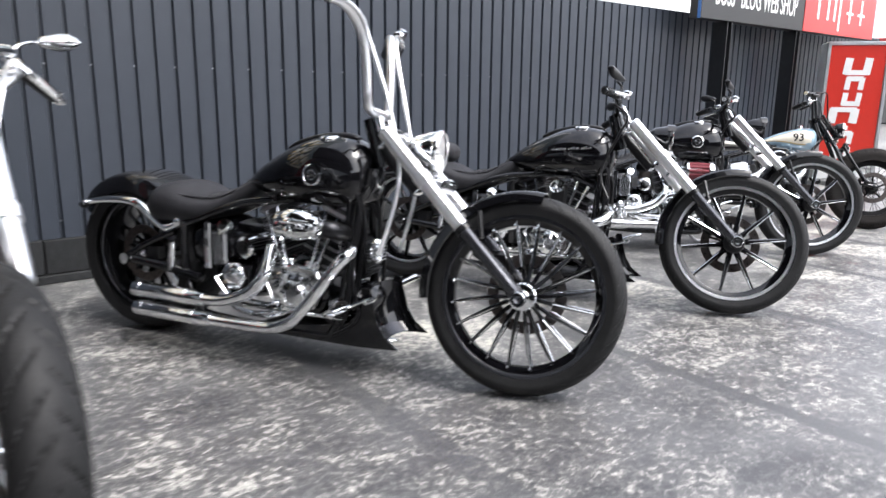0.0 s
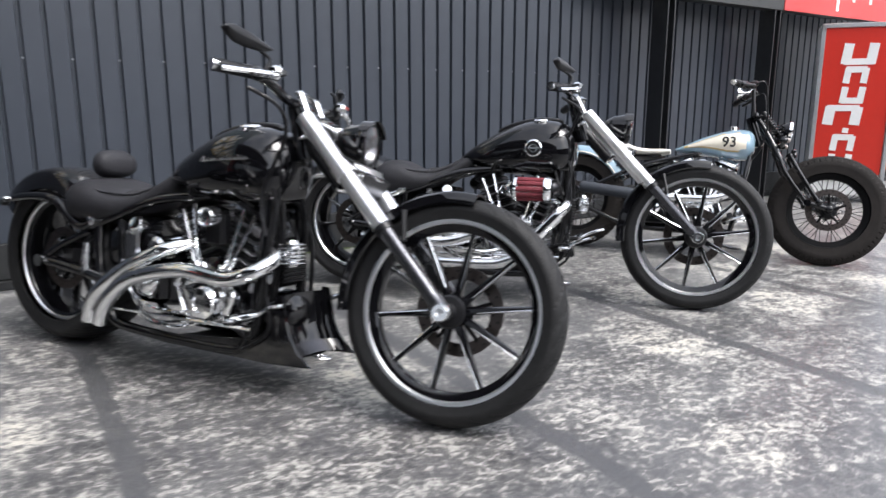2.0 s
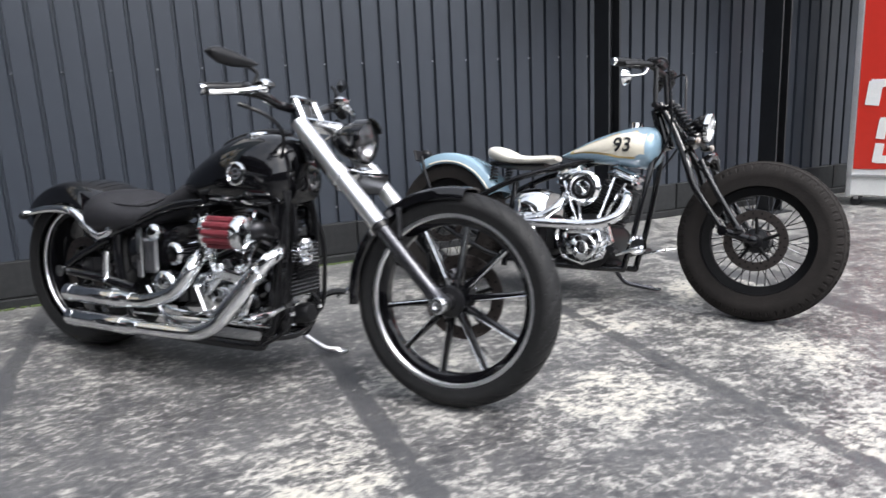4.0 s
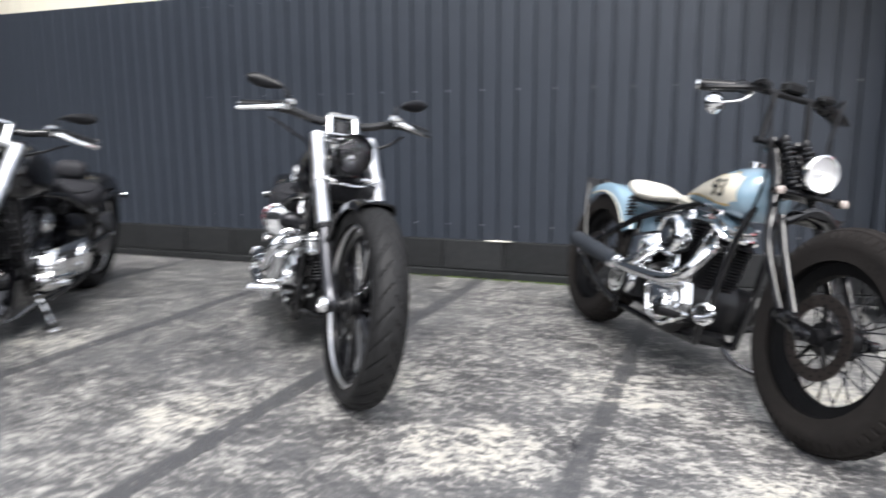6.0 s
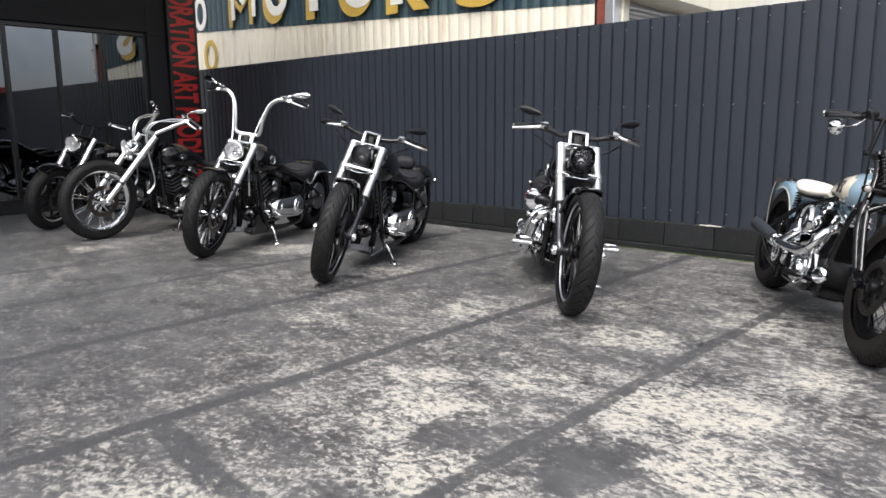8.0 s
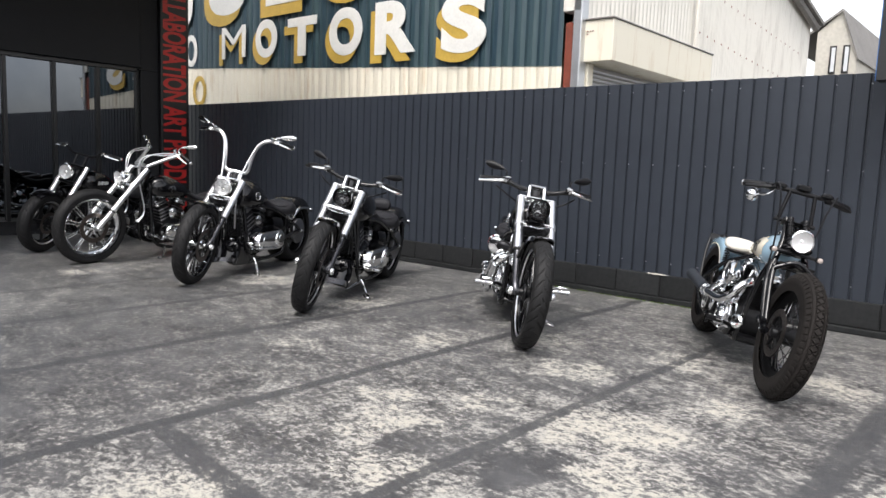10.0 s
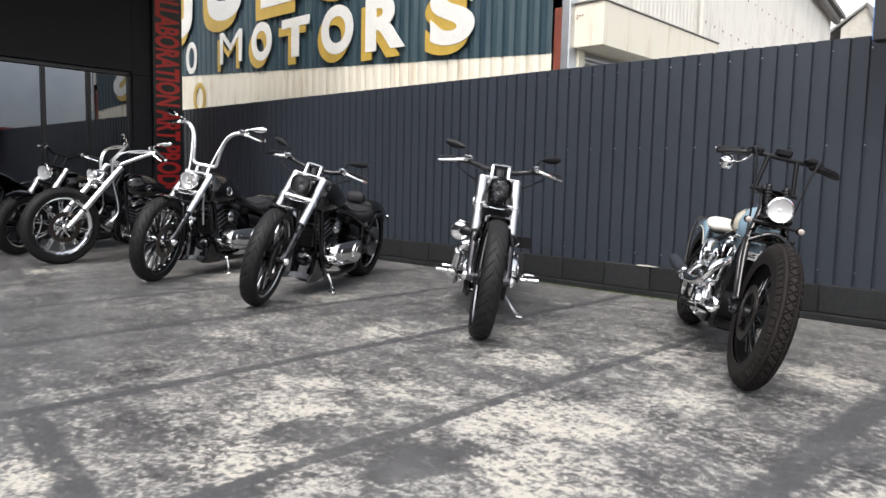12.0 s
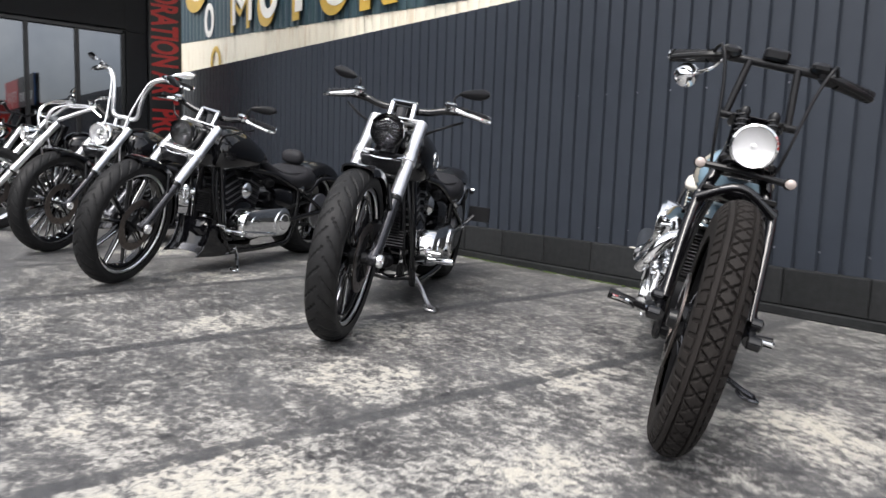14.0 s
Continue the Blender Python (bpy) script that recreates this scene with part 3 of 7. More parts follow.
def smooth_rings(rings, k):
    """Adds k - 1 spline rings between every two."""
    out = []
    for i in range(len(rings) - 1):
        r0, r1, r2, r3 = rings[max(0, i - 1)], rings[i], rings[i + 1], rings[min(len(rings) - 1, i + 2)]
        for s in range(k):
            u = s / k
            out.append([0.5 * (2 * b + (c - a) * u + (2 * a - 5 * b + 4 * c - d) * u * u + (3 * b - a - 3 * c + d) * u ** 3) for a, b, c, d in zip(r0, r1, r2, r3)])
    return out + [rings[-1]]


def tyre_shape(c, R, width, rim, tread, N=288, M=28):
    """A tyre round the y axis with its grooves cut in."""
    sh = Shape()
    depth_r = R - rim
    rows = []
    for j in range(M + 1):
        s = -1 + 2 * j / M
        ang = s * radians(118)
        y = math.sin(ang) / math.sin(radians(90)) * width / 2
        h = math.cos(ang)
        rr = R - depth_r * 0.52 * (1 - h)
        if abs(s) > 0.9:
            rr = min(rr, rim + 0.008)
        rows.append((s, y, rr))
    vs = []
    for s, y, rr in rows:
        for i in range(N):
            th = 2 * math.pi * i / N
            g = 0.0
            if tread == "sipes" and 0.05 < abs(s) < 0.66:
                ph = (i / N * 30 + abs(s) * 2.0 + (0.5 if s > 0 else 0)) % 1
                if ph < 0.14:
                    g = 0.0044 + 0.002 * abs(s)
            elif tread == "diamond":
                a = abs(s)
                if a < 0.21:
                    u = (i / N * 52) % 1
                    q = a / 0.21
                    if abs(abs(u - 0.5) * 2 - (1 - q)) < 0.17 or a > 0.185:
                        g = 0.007
                elif 0.33 < a < 0.37:
                    g = 0.006
                elif 0.37 <= a < 0.58:
                    if (i / N * 60) % 1 < 0.30:
                        g = 0.008
            elif tread == "blocks" and abs(s) < 0.66:
                u = (i / N * 44 + (0.5 if int(abs(s) / 0.22) % 2 else 0)) % 1
                if u < 0.2 or abs((abs(s) / 0.22) % 1 - 0.5) > 0.42:
                    g = 0.006
            vs.append((c[0] + (rr - g) * math.cos(th), y, c[1] + (rr - g) * math.sin(th)))
    fs = [(j * N + i, j * N + (i + 1) % N, (j + 1) * N + (i + 1) % N, (j + 1) * N + i) for j in range(M) for i in range(N)]
    return sh.add([(x, y, z) for x, y, z in vs], fs)


def wheel(bike, name, c, R, width, rim, style, S, rubber=None, tread="sipes", discs=(-1,), fine=True, disc=0.52):
    """A wheel: rim and hub, tyre, its spokes and brake discs. c: (x, z) of the axle."""
    S = S or Matrix()
    rubber = rubber or RUBBER
    cc = (c[0], 0, c[1])
    hw = width * 0.36
    rim_mat = {"chrome": CHROME, "wire": MATT_BLACK}.get(style, BLACK_GLOSS)
    r = Shape()
    r.lathe([(rim + 0.006, -hw), (rim + 0.004, -hw + 0.012), (rim - 0.016, -hw + 0.018), (rim - 0.028, -hw * 0.4), (rim - 0.03, 0), (rim - 0.028, hw * 0.4),
             (rim - 0.016, hw - 0.018), (rim + 0.004, hw - 0.012), (rim + 0.006, hw), (rim + 0.012, hw), (rim + 0.012, -hw)], cc, (0, 1, 0), 72, closed=True)
    w = part(name, r.move(S), rim_mat, bike, {"wire": "black laced wheel", "chrome": "chromed cast wheel"}.get(style, "black alloy wheel"))
    part("tyre", tyre_shape(c, R, width, rim, tread, (936 if tread == "diamond" else 420) if fine else 96, (64 if tread == "diamond" else 36) if fine else 16).move(S), rubber, w, "aged brown-black tyre" if rubber is RUBBER_BROWN else "grooved black rubber tyre", 30)
    hub = Shape().lathe([(0.012, -0.085), (0.022, -0.083), (0.026, -0.06), (0.045, -0.055), (0.05, -0.045), (0.032, -0.035), (0.032, 0.035), (0.05, 0.045), (0.045, 0.055), (0.026, 0.06), (0.022, 0.083), (0.012, 0.085)], cc, (0, 1, 0), 28)
    part("hub", hub.move(S), CHROME if style in ("turbine", "chrome") else BLACK_SATIN, w)
    if style in ("blade", "turbine", "chrome", "cast", "stars"):
        # silver pinstripe lip of the rim
        for sgn in (-1, 1):
            part("rim_lip", Shape().lathe([(rim + 0.008, sgn * (hw + 0.003)), (rim - 0.002, sgn * (hw + 0.002)), (rim - 0.006, sgn * (hw - 0.003)), (rim - 0.004, sgn * (hw - 0.007)), (rim + 0.004, sgn * (hw - 0.003))], cc, (0, 1, 0), 72, closed=True).move(S), GRAPHITE if style in ("turbine", "chrome") else SATIN_CHROME, w)
    n, r_in, r_out, wid, thick, mat = {
        "blade": (10, 0.035, rim - 0.018, 0.020, 0.030, BLACK_GLOSS),
        "turbine": (20, 0.040, rim - 0.014, 0.012, 0.022, BLACK_GLOSS),
        "chrome": (20, 0.045, rim - 0.014, 0.014, 0.022, CHROME),
        "cast": (7, 0.04, rim - 0.014, 0.028, 0.03, BLACK_SATIN),
        "stars": (5, 0.05, rim - 0.014, 0.050, 0.06, BLACK_GLOSS),
        "wire": (40, 0.045, rim - 0.018, 0.0022, 0.0022, GRAPHITE)}[style]
    for k in range(n):
        a = 2 * math.pi * (k + 0.25) / n + (0.09 * (1 - 2 * (k % 2)) if style == "chrome" else 0.0)
        sp = Shape()
        if style == "wire":
            side = 1 if k % 2 else -1
            tilt = a + (0.55 if (k // 2) % 2 else -0.55)
            sp.tube([(c[0] + r_in * math.cos(tilt), side * 0.045, c[1] + r_in * math.sin(tilt)), (c[0] + r_out * math.cos(a), side * 0.006, c[1] + r_out * math.sin(a))], 0.0022, 6)
        else:
            side = (1 if k % 2 else -1) * (0.016 if style == "turbine" else 0.0)
            pts = []
            for u in (0.0, 0.35, 0.75, 1.0):
                rr = r_in + (r_out - r_in) * u
                wd = wid * (1.35 - 0.75 * u + (0.5 * max(0, u - 0.75)))
                th = thick * (1.2 - 0.4 * u)
                aa = a + (0.10 * u if style == "turbine" else 0)
                d, t = Vector((math.cos(aa), 0, math.sin(aa))), Vector((-math.sin(aa), 0, math.cos(aa)))
                p = Vector(cc) + d * rr + Vector((0, side * (1 - u), 0))
                pts.append([p + t * wd * x + Vector((0, th * y, 0)) for x, y in ((-0.5, -0.3), (-0.2, -0.55), (0.2, -0.55), (0.5, -0.3), (0.5, 0.3), (0.2, 0.55), (-0.2, 0.55), (-0.5, 0.3))])
            sp.rings(pts)
        part("spoke", sp.move(S), mat, w)
        if style in ("blade", "turbine"):
            d, t = Vector((math.cos(a), 0, math.sin(a))), Vector((-math.sin(a), 0, math.cos(a)))
            e = a + (0.10 if style == "turbine" else 0)
            d2 = Vector((math.cos(e), 0, math.sin(e)))
            o = wid * 0.28
            for fs in (-1, 1):
                r0 = r_out * (0.30 if style == "blade" else 0.40)
                tip = Shape().tube([Vector(cc) + d2 * r0 + t * o * fs + Vector((0, fs * thick * 0.50, 0)), Vector(cc) + d2 * (r_out - 0.002) + t * o * 0.8 * fs + Vector((0, fs * thick * 0.38, 0))], 0.0030 if style == "blade" else 0.0026, 6)
                part("milled_edge", tip.move(S), POLISHED, w)
        if style == "turbine":
            p = Vector(cc) + d2 * (r_out - 0.010)
            part("spoke_tip", Shape().tube([p + Vector((0, -0.034, 0)), p + Vector((0, 0.034, 0))], 0.0042, 8).move(S), CHROME, w)
    for sgn in discs:
        dr = rim * disc
        rings_ = Shape().lathe([(dr, sgn * 0.062), (dr, sgn * 0.067), (dr * 0.71, sgn * 0.067), (dr * 0.71, sgn * 0.062)], cc, (0, 1, 0), 60, closed=True)
        dk = part("brake_disc", rings_.move(S), DISC, w, "drilled steel brake disc")
        holes = Shape()
        for k in range(40):
            a = 2 * math.pi * k / 40
            q = dr * (0.76 + 0.14 * (k % 2))
            holes.lathe([(0.004, sgn * 0.0615), (0.004, sgn * 0.0675)], (c[0] + q * math.cos(a), 0, c[1] + q * math.sin(a)), (0, 1, 0), 6)
        tagged(part("drilling", holes.move(S), BLACK_SATIN, w), kind="stuff")
        for k in range(5):
            a = 2 * math.pi * k / 5 + 0.2
            arm = Shape().tube([(c[0] + 0.03 * math.cos(a), sgn * 0.055, c[1] + 0.03 * math.sin(a)), (c[0] + dr * 0.76 * math.cos(a + 0.15), sgn * 0.064, c[1] + dr * 0.76 * math.sin(a + 0.15))], [0.008, 0.0055], 8)
            part("disc_arm", arm.move(S), MATT_BLACK, w)
    return w


def cylinder(bike, base, tilt, length, side_w, mat, head_mat, name="cylinder"):
    """A finned cylinder with its rocker cover."""
    fin_edge = FIN if head_mat is CHROME else CASTING
    d = Vector((math.sin(radians(tilt)), 0, math.cos(radians(tilt))))
    rot = Matrix.Rotation(radians(tilt), 4, "Y")
    sh = Shape().lathe([(0.05, 0.0), (0.05, length)], base, d, 20)
    n = int(length / 0.0135)
    cyl = part(name, sh, mat, bike, "finned engine cylinder")
    for i in range(n):
        big = 0.136 + 0.010 * math.sin(i * 0.4)
        part("fin", Shape().box(Vector(base) + d * (0.02 + i * (length - 0.02) / n), (big, side_w, 0.0055), 0.002, rot), FIN if i % 3 and mat is FIN else fin_edge, cyl)
    top = Vector(base) + d * (length + 0.02)
    hd = Shape().box(top, (0.142, side_w * 0.98, 0.040), 0.014, rot).box(top + d * 0.030, (0.128, side_w * 0.86, 0.03), 0.012, rot)
    part("rocker_cover", hd, head_mat, cyl)
    for k in (-0.022, 0.022):
        pr = Shape().tube([Vector(base) + Vector((k * 0.4 + d.x * 0.02, -side_w / 2 - 0.022, -0.01)), top + rot.to_3x3() @ Vector((k * 1.3, 0, -0.01)) + Vector((0, -side_w / 2 + 0.004, 0))], 0.0085, 8)
        part("pushrod_tube", pr, CHROME, cyl)
    for bx in (-0.05, 0.05):
        for by in (-0.045, 0.045):
            q = top + rot.to_3x3() @ Vector((bx, by, 0.045))
            part("bolt", Shape().lathe([(0.007, -0.006), (0.007, 0.004), (0.004, 0.006)], q, d, 8), CHROME, cyl)
    return cyl


def engine(bike, cx, cz, length, case_mat, cover_mat, cyl_mat, rocker_mat, angle=22.5, width=0.15, spread=0.035, primary=None):
    """A V-twin with its crankcase, cam cover, primary drive and gearbox."""
    cylinder(bike, (cx - spread, 0, cz + 0.06), -angle, length, width, cyl_mat, rocker_mat)
    cylinder(bike, (cx + spread, 0, cz + 0.06), angle, length, width, cyl_mat, rocker_mat)
    case = Shape().lathe([(0.10, -0.10), (0.125, -0.09), (0.128, 0.09), (0.10, 0.10)], (cx, 0, cz - 0.02), (0, 1, 0), 28)
    case.box((cx, 0, cz + 0.055), (0.20, 0.17, 0.06), 0.02).box((cx - 0.01, 0, cz - 0.12), (0.30, 0.16, 0.05), 0.015)
    part("crankcase", case, case_mat, bike, "engine crankcase")
    outline = [(cx - 0.15, cz + 0.005), (cx - 0.12, cz + 0.05), (cx, cz + 0.075), (cx + 0.10, cz + 0.06), (cx + 0.125, cz - 0.01), (cx + 0.09, cz - 0.09), (cx + 0.0, cz - 0.125), (cx - 0.10, cz - 0.10)]
    mid = (cx - 0.015, cz - 0.02)
    steps = ((-0.095, 1.0), (-0.126, 1.0), (-0.132, 0.97), (-0.134, 0.92), (-0.128, 0.88), (-0.128, 0.70), (-0.138, 0.64), (-0.141, 0.56))
    gear = part("gear_cover", Shape().rings([[Vector((mid[0] + (x - mid[0]) * k, y, mid[1] + (z - mid[1]) * k)) for x, z in outline] for y, k in steps]), CHROME if cover_mat is POLISHED else cover_mat, bike, "polished gear cover", 25)
    part("timer_cover", Shape().lathe([(0.058, 0.0), (0.058, -0.012), (0.052, -0.022), (0.030, -0.026), (0.028, -0.022), (0.002, -0.022)], (cx + 0.005, -0.139, cz - 0.045), (0, 1, 0), 28), CHROME, gear)
    for k in (-0.06, -0.025, 0.035, 0.07):
        part("tappet_block", Shape().lathe([(0.014, 0), (0.014, 0.05), (0.010, 0.058)], (cx + k, -0.105, cz + 0.03), (0.25 * (1 if k > 0 else -1), 0, 1), 10), CHROME, gear)
    for (x, z) in outline:
        part("bolt", Shape().lathe([(0.006, 0), (0.006, -0.006), (0.003, -0.007)], (cx + (x - cx) * 0.9, -0.134, cz - 0.02 + (z - cz + 0.02) * 0.88), (0, 1, 0), 8), CHROME, gear)
    gb = Shape().box((cx - 0.30, 0, cz + 0.0), (0.26, 0.20, 0.19), 0.03).box((cx - 0.28, -0.11, cz - 0.01), (0.17, 0.05, 0.14), 0.02)
    part("gearbox", gb, case_mat, bike)
    part("clutch_dome", Shape().lathe([(0.056, 0.02), (0.056, -0.004), (0.048, -0.016), (0.028, -0.022), (0.002, -0.024)], (cx - 0.285, -0.132, cz - 0.005), (0, 1, 0), 24), CHROME, gear)
    for k in range(6):
        a = 2 * math.pi * k / 6
        part("bolt", Shape().lathe([(0.005, 0), (0.005, -0.006), (0.003, -0.007)], (cx - 0.285 + 0.062 * math.cos(a), -0.134, cz - 0.005 + 0.062 * math.sin(a)), (0, 1, 0), 8), CHROME, gear)
    ring = []
    x0, x1, r0, r1 = cx - 0.30, cx + 0.03, 0.098, 0.090
    for k in range(32):
        a = 2 * math.pi * k / 32
        xx = (x1 + math.cos(a) * r1) if math.cos(a) > 0 else (x0 + math.cos(a) * r0)
        ring.append((xx, math.sin(a) * (r1 if math.cos(a) > 0 else r0)))
    sh = Shape().rings([[Vector((x + (cx - 0.15 - x) * k, y, cz - 0.02 + z * (1 - k))) for x, z in ring] for y, k in ((0.095, 0.0), (0.165, 0.0), (0.185, 0.05), (0.193, 0.16))])
    prim = part("primary_cover", sh, primary or (CHROME if cover_mat is POLISHED else cover_mat), bike, "smooth primary drive cover")
    part("derby_cover", Shape().lathe([(0.082, -0.006), (0.082, 0.012), (0.070, 0.018), (0.050, 0.016), (0.046, 0.021), (0.002, 0.023)], (x0 + 0.01, 0.188, cz - 0.02), (0, 1, 0), 28), CHROME, prim)
    part("inspection_cover", Shape().lathe([(0.040, 0.0), (0.040, 0.010), (0.03, 0.014), (0.002, 0.014)], (x1 - 0.03, 0.188, cz - 0.01), (0, 1, 0), 20), CHROME, prim)


def clutter(bike, S):
    """Leads, hoses and small covers round the engine."""
    for k, (a, c) in enumerate((((0.70, -0.07, 0.60), (0.78, -0.10, 0.66)), ((0.97, -0.07, 0.60), (0.90, -0.10, 0.66)))):
        part("spark_lead", Shape().tube([a, ((a[0] + c[0]) / 2, -0.13, 0.65), c], 0.006, 8, 4), BLACK_SATIN, bike)
    for k, z in enumerate((0.20, 0.235, 0.185)):
        part("oil_line", Shape().tube([(0.46, -0.15 + 0.02 * k, 0.30 - 0.03 * k), (0.58, -0.165, z), (0.72, -0.15, z - 0.01), (0.80, -0.10, z + 0.02)], 0.007, 8, 4), CHROME, bike)
    part("starter_motor", Shape().lathe([(0.03, -0.10), (0.042, -0.09), (0.042, 0.05), (0.03, 0.06)], (0.60, -0.05, 0.43), (0, 1, 0), 18), CHROME, bike)
    part("coil_cover", Shape().box((0.60, 0.10, 0.54), (0.09, 0.05, 0.06), 0.015), MATT_BLACK, bike)
    part("wiring_loom", Shape().tube([(1.08, -0.03, 0.74), (1.06, -0.06, 0.60), (1.065, -0.05, 0.45), (1.05, -0.07, 0.28), (0.98, -0.08, 0.16)], 0.013, 8, 4), MATT_BLACK, bike)
    part("electrical_box", Shape().box((1.055, 0.0, 0.42), (0.05, 0.11, 0.16), 0.018), MATT_BLACK, bike)
    rc = part("regulator_cover", Shape().box((1.083, 0.0, 0.42), (0.012, 0.10, 0.13), 0.004), BLACK_SATIN, bike)
    for k in range(9):
        part("fin", Shape().box((1.094, 0.0, 0.364 + k * 0.014), (0.014, 0.096, 0.0045), 0.001), BLACK_SATIN, rc)
    for k, (y0, z0) in enumerate(((0.05, 0.60), (-0.055, 0.56), (0.085, 0.52), (-0.085, 0.66))):
        part("hose", Shape().tube([(1.05, y0 * 0.6, z0 + 0.10), (1.085, y0, z0 - 0.02), (1.075, y0 * 1.3, z0 - 0.16), (1.04, y0 * 1.5, 0.26 - 0.02 * k), (0.95, y0 * 1.4, 0.20)], 0.0085, 8, 5), BLACK_SATIN, bike)
    for k, (x0, z0, sx) in enumerate(((1.01, 0.52, 1), (1.02, 0.47, -1), (1.0, 0.33, 1))):
        part("bracket", Shape().box((x0, -0.085, z0), (0.045, 0.03, 0.03), 0.006, Matrix.Rotation(0.4 * sx, 4, "Y")), STEEL if k != 1 else CHROME, bike)
    part("brake_line", Shape().tube([(1.02, -0.09, 0.78), (1.09, -0.10, 0.60), (1.07, -0.12, 0.38), (1.10, -0.13, 0.22), (1.00, -0.14, 0.14)], 0.0055, 8, 5), BLACK_SATIN, bike)
    part("shift_rod", Shape().tube([(0.62, 0.20, 0.22), (1.08, 0.19, 0.27)], 0.007, 8), CHROME, bike)
    part("brake_rod", Shape().tube([(0.40, -0.16, 0.20), (1.06, -0.17, 0.22)], 0.006, 8), CHROME, bike)
    part("engine_mount", Shape().box((0.985, -0.08, 0.235), (0.07, 0.05, 0.07), 0.01), POLISHED, bike)
    part("battery_strap", Shape().box((0.41, -0.131, 0.42), (0.03, 0.012, 0.19), 0.004), CHROME, bike)
    part("horn", Shape().lathe([(0.03, 0.0), (0.045, 0.01), (0.048, 0.03), (0.03, 0.045), (0.003, 0.048)], (0.855, 0.10, 0.50), (0, 1, 0), 20), CHROME, bike, "round chrome horn cover")
    for k in range(8):
        a = 2 * math.pi * k / 8
        part("primary_bolt", Shape().lathe([(0.006, 0), (0.006, 0.008), (0.003, 0.009)], (0.69 + 0.235 * math.cos(a), 0.165, 0.295 + 0.078 * math.sin(a)), (0, 1, 0), 8), CHROME, bike)


def headlamp(bike, c, r, S, shell_mat, bowl_depth, visor=False, projector=False, bowl=None):
    """A round headlamp that looks along +x."""
    x, y, z = c
    sh = Shape().lathe([(0.01, -bowl_depth), (r * 0.45, -bowl_depth * 0.92), (r * 0.8, -bowl_depth * 0.55), (r * 0.98, -bowl_depth * 0.1), (r, 0.0), (r * 1.06, 0.004), (r * 1.06, 0.016), (r * 0.96, 0.02), (r * 0.955, 0.0), (r * 0.85, -bowl_depth * 0.4), (r * 0.5, -bowl_depth * 0.7), (0.01, -bowl_depth * 0.75)], c, (1, 0, -0.08), 32)
    lamp = part("headlight", sh.move(S), shell_mat, bike, "round headlight")
    dish = [(r * 0.93, 0.004), (r * 0.7, -bowl_depth * 0.22), (r * 0.3, -bowl_depth * 0.38), (0.005, -bowl_depth * 0.4)] if projector else [(r * 0.92, 0.009), (r * 0.6, 0.003), (r * 0.3, 0.0), (0.005, -0.001)]
    part("reflector", Shape().lathe([(r * 0.95, 0.010)] + dish, c, (1, 0, -0.08), 28, caps=False).move(S), bowl or (DARK_BOWL if projector else BOWL), lamp)
    glass = part("lens", Shape().lathe([(r * 0.94, 0.010), (r * 0.8, 0.020), (r * 0.4, 0.028), (0.003, 0.030), (0.003, 0.026), (r * 0.4, 0.024), (r * 0.8, 0.015), (r * 0.93, 0.006)], c, (1, 0, -0.08), 28, closed=True).move(S), LENS if projector else FLUTED, lamp, "clear glass lens")
    glass.visible_shadow = False
    if projector:
        for oy, oz, q in ((-0.42, 0.05, 0.30), (0.42, 0.05, 0.30), (0.0, -0.48, 0.30), (0.0, 0.52, 0.24)):
            part("projector", Shape().lathe([(r * q, -0.02), (r * q, 0.0), (r * q * 0.85, 0.003), (r * q * 0.7, -0.006), (0.002, 0.004)], (x - bowl_depth * 0.10, y + oy * r, z + oz * r), (1, 0, -0.08), 18).move(S), bowl or DARK_BOWL, lamp)
        part("lamp_bar", Shape().box((x - bowl_depth * 0.08, y, z + 0.05 * r), (0.012, r * 1.5, r * 0.10), 0.003).move(S), bowl or DARK_BOWL, lamp)
    else:
        part("bulb", Shape().ball((x + 0.004, y, z), r * 0.15, (1.2, 1, 1), 12).move(S), BOWL, lamp)
    if visor:
        part("visor", arc_fender(0, 0, r * 1.10, r * 1.10, 25, 155, 0.04, 0.0, 0.004, 14).move(Matrix.Translation((x + 0.012, y, z)) @ Matrix.Rotation(radians(90), 4, "Z")).move(S), BLACK_GLOSS, lamp)
    return lamp


